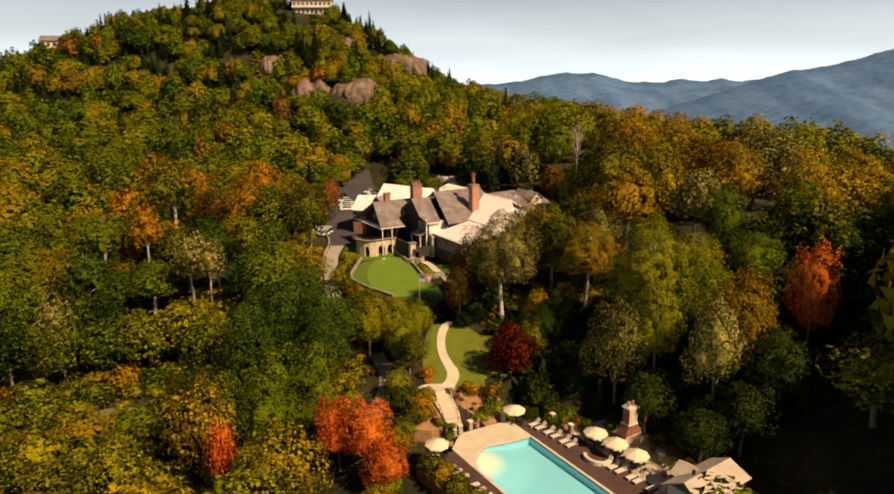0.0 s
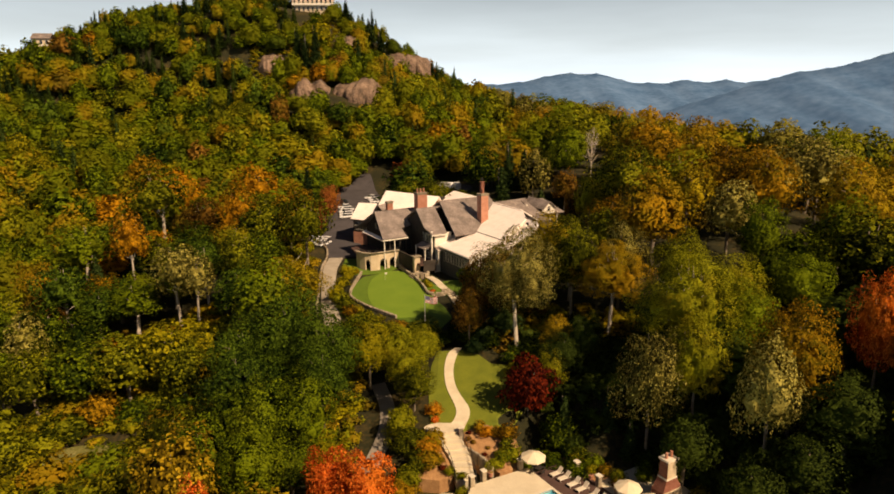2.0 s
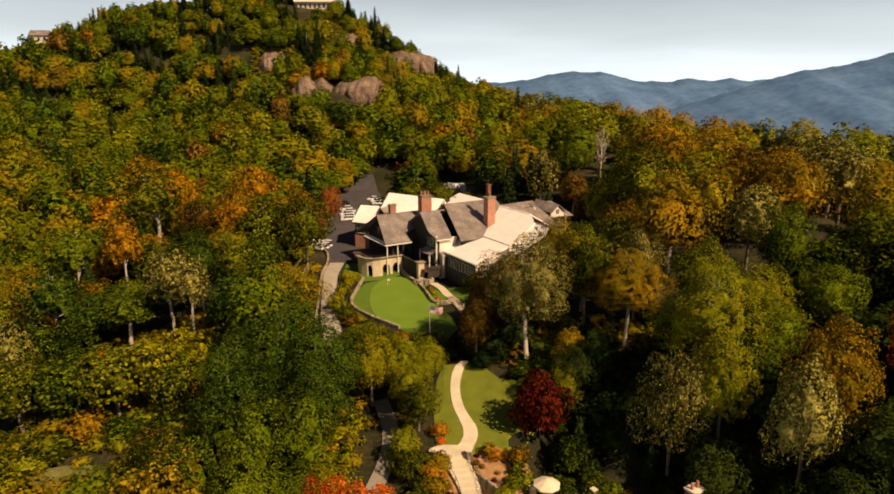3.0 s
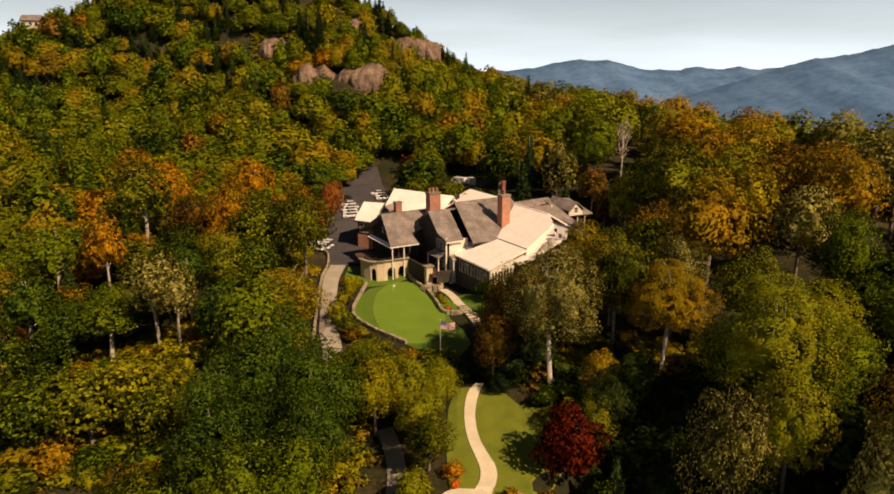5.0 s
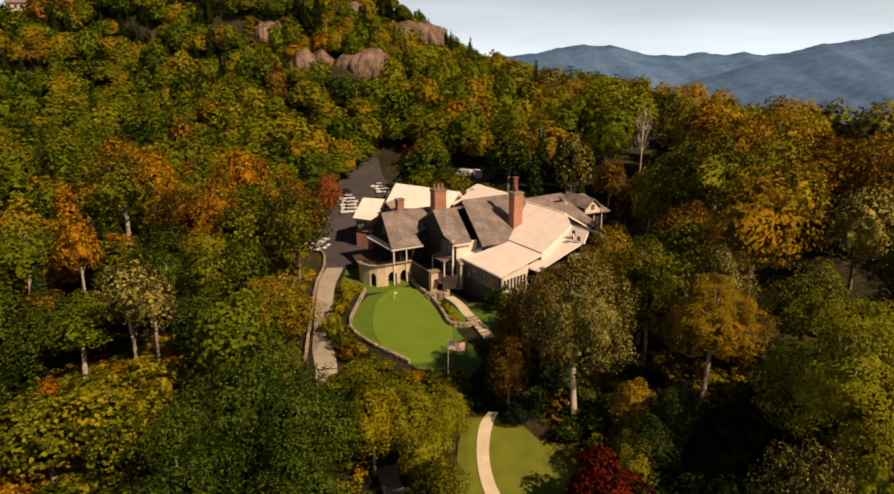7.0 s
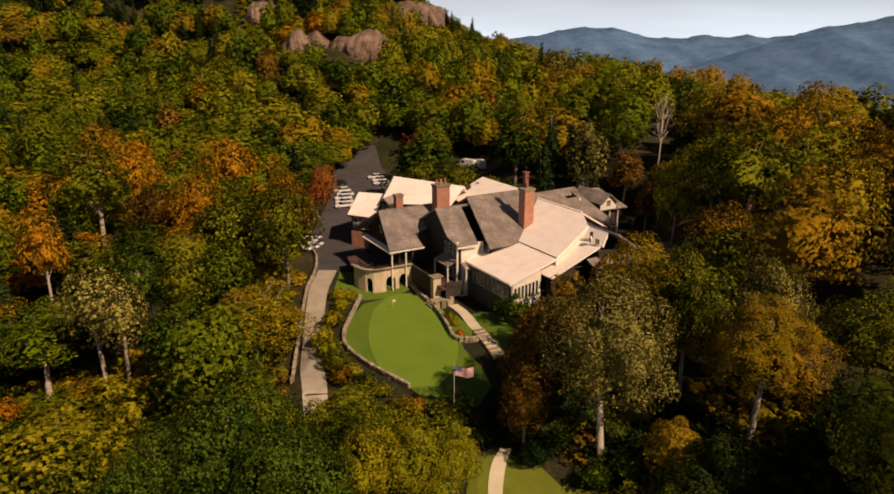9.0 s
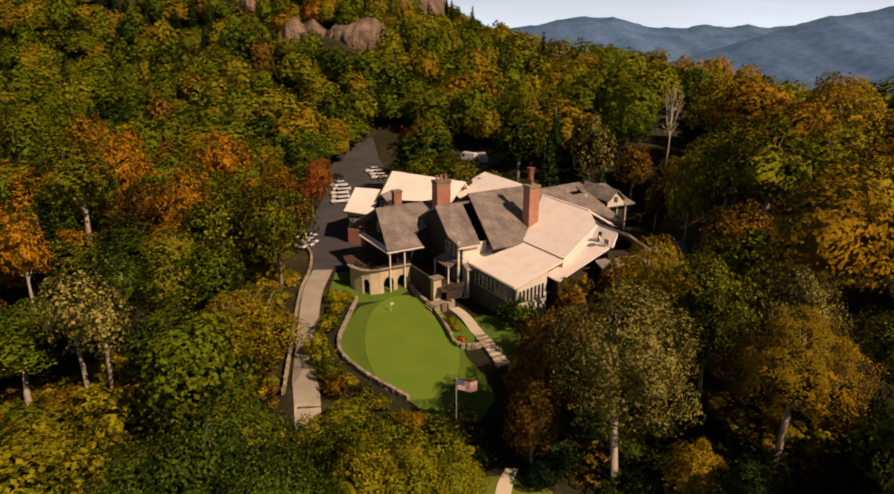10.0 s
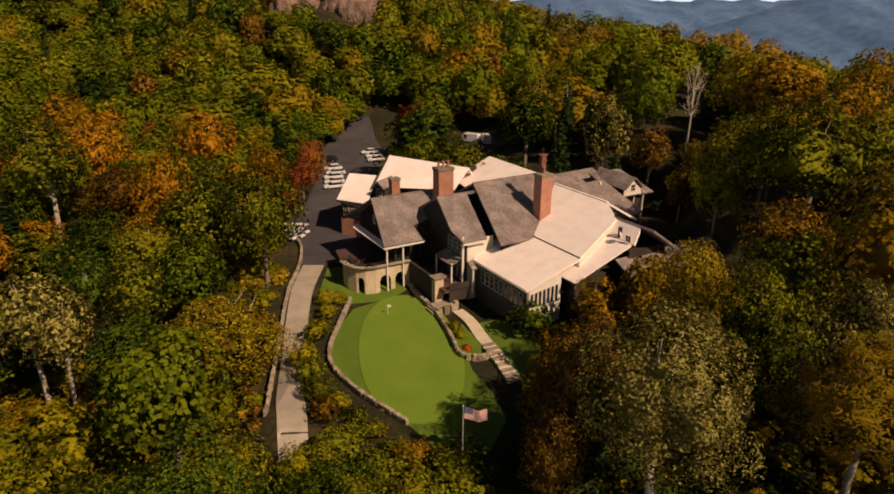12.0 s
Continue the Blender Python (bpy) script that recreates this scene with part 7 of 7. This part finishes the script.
hand_rail([(x - 0.15, y) for x, y in edge_l], "dark metal handrail beside the garden stairs")
hand_rail([(x + 0.15, y) for x, y in edge_r], "dark metal handrail beside the garden stairs")
for x in (-3.9, 0.5):
    root = thing("stone_pillar", pose(x, 99.4, -4.4), "square stone pillar with a flat cap", "pillar", "stone pillars round the pool")
    part("shaft", boxes((-0.3, 0.3, -0.3, 0.3, -1.5, 1.0)), STONE, root)
    part("cap", boxes((-0.38, 0.38, -0.38, 0.38, 1.0, 1.14)), COPING, root)
stone_wall("stair_wall", bend([(1.3, 97.6), (2.4, 96.2), (3.6, 94.6), (4.6, 92.6)]), 0.5, 0.4, "low stone wall beside the garden stairs", size=0.5, drop=1.2, base=-5.9)


def bed(name, outline, label):
    """A planted slope that follows the fall of the stairs."""
    root = thing(name, pose(0, 0, 0), label, "flower bed", kind="structure")
    bm = bmesh.new()
    c = (sum(p[0] for p in outline) / len(outline), sum(p[1] for p in outline) / len(outline))
    fall = lambda x, y: -4.45 - (101.2 - y) * 0.22
    rim = [bm.verts.new((x, y, fall(x, y))) for x, y in outline]
    mid = [bm.verts.new(((x + c[0]) / 2, (y + c[1]) / 2, fall((x + c[0]) / 2, (y + c[1]) / 2) + 0.15)) for x, y in outline]
    foot = [bm.verts.new((x, y, fall(x, y) - 2.6)) for x, y in outline]
    heart = bm.verts.new((c[0], c[1], fall(*c) + 0.2))
    n = len(outline)
    for k in range(n):
        j = (k + 1) % n
        bm.faces.new((rim[k], rim[j], mid[j], mid[k]))
        bm.faces.new((mid[k], mid[j], heart))
        bm.faces.new((foot[k], foot[j], rim[j], rim[k]))
    bmesh.ops.recalc_face_normals(bm, faces=bm.faces)
    part("soil", bm, MULCH, root)
    return fall


slope = bed("mulch_bed", [(0.6, 100.2), (2.4, 101.2), (4.3, 101.9), (6.3, 100.7), (8.4, 98.6), (8.9, 95.9), (7.9, 93.4), (5.6, 92.4), (4.5, 93.6), (2.9, 95.2), (1.4, 97.5)], "sloping bed of orange-brown mulch beside the stairs")
bed("mulch_bed_outer", [(-5.2, 99.4), (-3.5, 99.0), (-2.4, 97.0), (-1.3, 94.7), (-0.6, 92.0), (-2.6, 91.2), (-5.4, 91.6), (-6.0, 95.0)], "sloping bed of orange-brown mulch with low shrubs")
bush_rnd = random.Random(8)
for x, y, c, h in ((1.6, 99.9, "maroon", 0.10), (1.5, 98.6, "rust", 0.12), (2.2, 98.0, "rust", 0.10), (3.2, 100.3, "amber", 0.20), (4.2, 99.3, "orange", 0.20), (5.6, 99.4, "amber", 0.18), (4.2, 96.8, "rust", 0.10), (5.4, 95.6, "rust", 0.13), (6.8, 96.8, "olive", 0.30),
                   (7.2, 98.9, "amber", 0.28), (6.3, 94.6, "olive", 0.34), (7.6, 95.0, "olive", 0.36), (5.2, 93.4, "olive", 0.26), (3.7, 95.6, "maroon", 0.10), (-3.6, 97.6, "amber", 0.30), (-4.4, 95.8, "orange", 0.30), (-3.2, 95.4, "rust", 0.14), (-2.4, 94.4, "rust", 0.14), (-2.2, 93.0, "maroon", 0.14),
                   (-4.0, 93.4, "amber", 0.30), (-5.2, 97.4, "yellow", 0.4), (-5.6, 93.4, "olive", 0.42), (-1.2, 92.2, "olive", 0.2), (-3.3, 102.6, "red", 0.16), (0.3, 91.3, "olive", 0.2)):
    h *= 1.45 if c in ("amber", "orange") else 1.0
    sh = tree(x, y, "bush", c, h, h * 1.25, turn=360 * bush_rnd.random())
    m = sh.matrix_basis.copy()
    m.translation.z = (slope(x, y) if y < 101.5 else ground_at(x, y)) - 0.02
    sh.matrix_basis = m
plant([(-7.2, 97, 0.7, 0.8), (-6.6, 92, 0.6, 0.7), (-8.4, 101, 0.8, 0.8)], "bush", "olive")
plant([(-13.6, 87.4, 0.6, 0.8), (-7.4, 88, 0.6, 0.7), (-9.4, 74.5, 0.6, 0.8)], "bush", "amber")
plant([(-8.4, 77.4, 0.5, 0.7), (-7.6, 84, 0.5, 0.6), (-6.8, 73, 0.5, 0.6)], "bush", "olive")
plant([(9.6, 96.5, 0.35, 0.45), (13.4, 95.4, 0.5, 0.7), (16.2, 93.4, 0.5, 0.7), (15, 101, 1.0, 0.9), (12.2, 97.6, 0.4, 0.6)], "bush", "green")

def border(a0, a1, b0, b1, label, rows):
    """A raised bed beside the deck with shrubs growing in it."""
    root = thing("planting_bed", pool_m, label, "flower bed", kind="structure")
    part("soil", boxes((a0, a1, b0, b1, PZ - 3.0, PZ + 0.06)), MULCH, root)
    for a, b, c, h in rows:
        x, y = plan(-34.3 + a, -80 + b)
        sh = tree(x, y, "bush", c, h, h * 1.3, turn=(a * 57 + b * 31) % 360)
        m = sh.matrix_basis.copy()
        m.translation.z = PZ + 0.04
        sh.matrix_basis = m


border(11.35, 14.2, 6.6, 13.4, "mulched bed with shrubs behind the loungers", ((12.2, 12.8, "green", 0.26), (13.2, 11.6, "olive", 0.30), (12.3, 10.2, "amber", 0.22), (13.3, 9.0, "green", 0.34), (12.4, 8.6, "olive", 0.20), (13.2, 7.2, "amber", 0.26)))
border(-12.6, -9.65, -4.0, 10.6, "mulched bed with shrubs along the deck", ((-10.6, 9.4, "amber", 0.32), (-11.6, 8.2, "olive", 0.40), (-10.4, 6.6, "yellow", 0.30), (-11.4, 5.0, "amber", 0.42), (-10.6, 3.0, "olive", 0.36), (-11.6, 1.2, "yellow", 0.44), (-10.6, -1.0, "olive", 0.40), (-11.4, -3.0, "amber", 0.40)))
for a, b, c, h in ((13.0, 4.8, "amber", 0.20), (14.2, 5.4, "olive", 0.24), (19.4, 1.4, "olive", 0.34), (19.6, -3.6, "yellow", 0.34), (19.2, -6.4, "amber", 0.30), (18.6, -9.0, "yellow", 0.26), (17.0, 3.6, "green", 0.30), (18.6, 4.6, "green", 0.34)):
    x, y = plan(-34.3 + a, -80 + b)
    sh = tree(x, y, "bush", c, h, h * 1.3, turn=(a * 57 + b * 31) % 360)
    m = sh.matrix_basis.copy()
    m.translation.z = PZ - 0.02
    sh.matrix_basis = m

# pavilion with weathered gabled roofs
pav = thing("pool_pavilion", pose(31.85, 72.55, -6.5, 0, 0, 34.6), "small pool pavilion with a weathered tan gabled roof", "pavilion")
for pts in ([(-4.7, 0, 4.7), (4.7, 0, 4.7), (5.1, -2.9, 3.1), (-5.1, -2.9, 3.1)], [(-4.7, 0, 4.7), (4.7, 0, 4.7), (5.1, 2.9, 3.1), (-5.1, 2.9, 3.1)]):
    part("roof", slab(pts, 0.16), SHINGLE_TAN, pav)
for sgn in (-1, 1):
    part("cross_roof", slab([(-0.2, 0.8, 4.25), (-0.2, 3.9, 4.25), (-0.2 + 2.0 * sgn, 3.9, 3.05), (-0.2 + 2.0 * sgn, 2.2, 3.05)], 0.14), SHINGLE_TAN, pav)
part("wall", boxes((-4.3, 4.3, -2.4, 2.4, 0, 3.1), (-1.7, 1.3, 2.4, 3.5, 0, 3.0)), WALL_WHITE, pav)
part("valley", boxes((0.6, 0.72, -2.85, -0.1, 3.2, 3.3)), TRIM_DARK, pav)
part("roof_vent", boxes((-2.0, -1.7, 0.5, 0.8, 4.0, 5.0)), METAL, pav)

# tables, chairs and umbrellas on the lodge's terrace
for k, (u, v) in enumerate(((-14.6, 17.2), (-15.0, 20.2), (-12.6, 16.4), (-12.2, 19.6), (-9.6, 15.8), (-9.8, 18.6))):
    x, y = plan(u, v)
    copy_thing(tb, pose(x, y, FLOOR_Z, 0, 0, 20 * k))
    for j in range(4):
        a = radians(20 * k + 90 * j)
        copy_thing(ch, pose(x + 0.95 * math.sin(a), y - 0.95 * math.cos(a), FLOOR_Z, 0, 0, 20 * k + 90 * j))
rail = thing("terrace_railing", pose(OX, OY, 0, 0, 0, 31), "thin dark metal railing along the terrace wall", "railing", kind="structure")
for (u0, v0), (u1, v1) in zip(terrace_line, terrace_line[1:]):
    n = max(1, int(math.hypot(u1 - u0, v1 - v0) / 0.9))
    for k in range(n):
        u, v = u0 + (u1 - u0) * k / n, v0 + (v1 - v0) * k / n + 0.2
        part("post", boxes((u - 0.03, u + 0.03, v - 0.03, v + 0.03, RAIL_Z + 0.1, RAIL_Z + 0.55)), METAL, rail)
    d = Vector((u1 - u0, v1 - v0)).normalized()
    q = Vector((-d.y, d.x)) * 0.03
    part("handrail", prism([(u0 + q.x, v0 + 0.2 + q.y), (u1 + q.x, v1 + 0.2 + q.y), (u1 - q.x, v1 + 0.2 - q.y), (u0 - q.x, v0 + 0.2 - q.y)], RAIL_Z + 0.5, RAIL_Z + 0.57), METAL, rail)

plant([plan(-9.2, -2.6) + (0.30, 0.30), plan(-9.6, -5.0) + (0.26, 0.28), (-24.2, 166.3, 0.35, 0.4)], "bush", "yellow")
plant([plan(-10.6, -8.2) + (0.16, 0.24), (-23.6, 167.6, 0.22, 0.2)], "bush", "red")
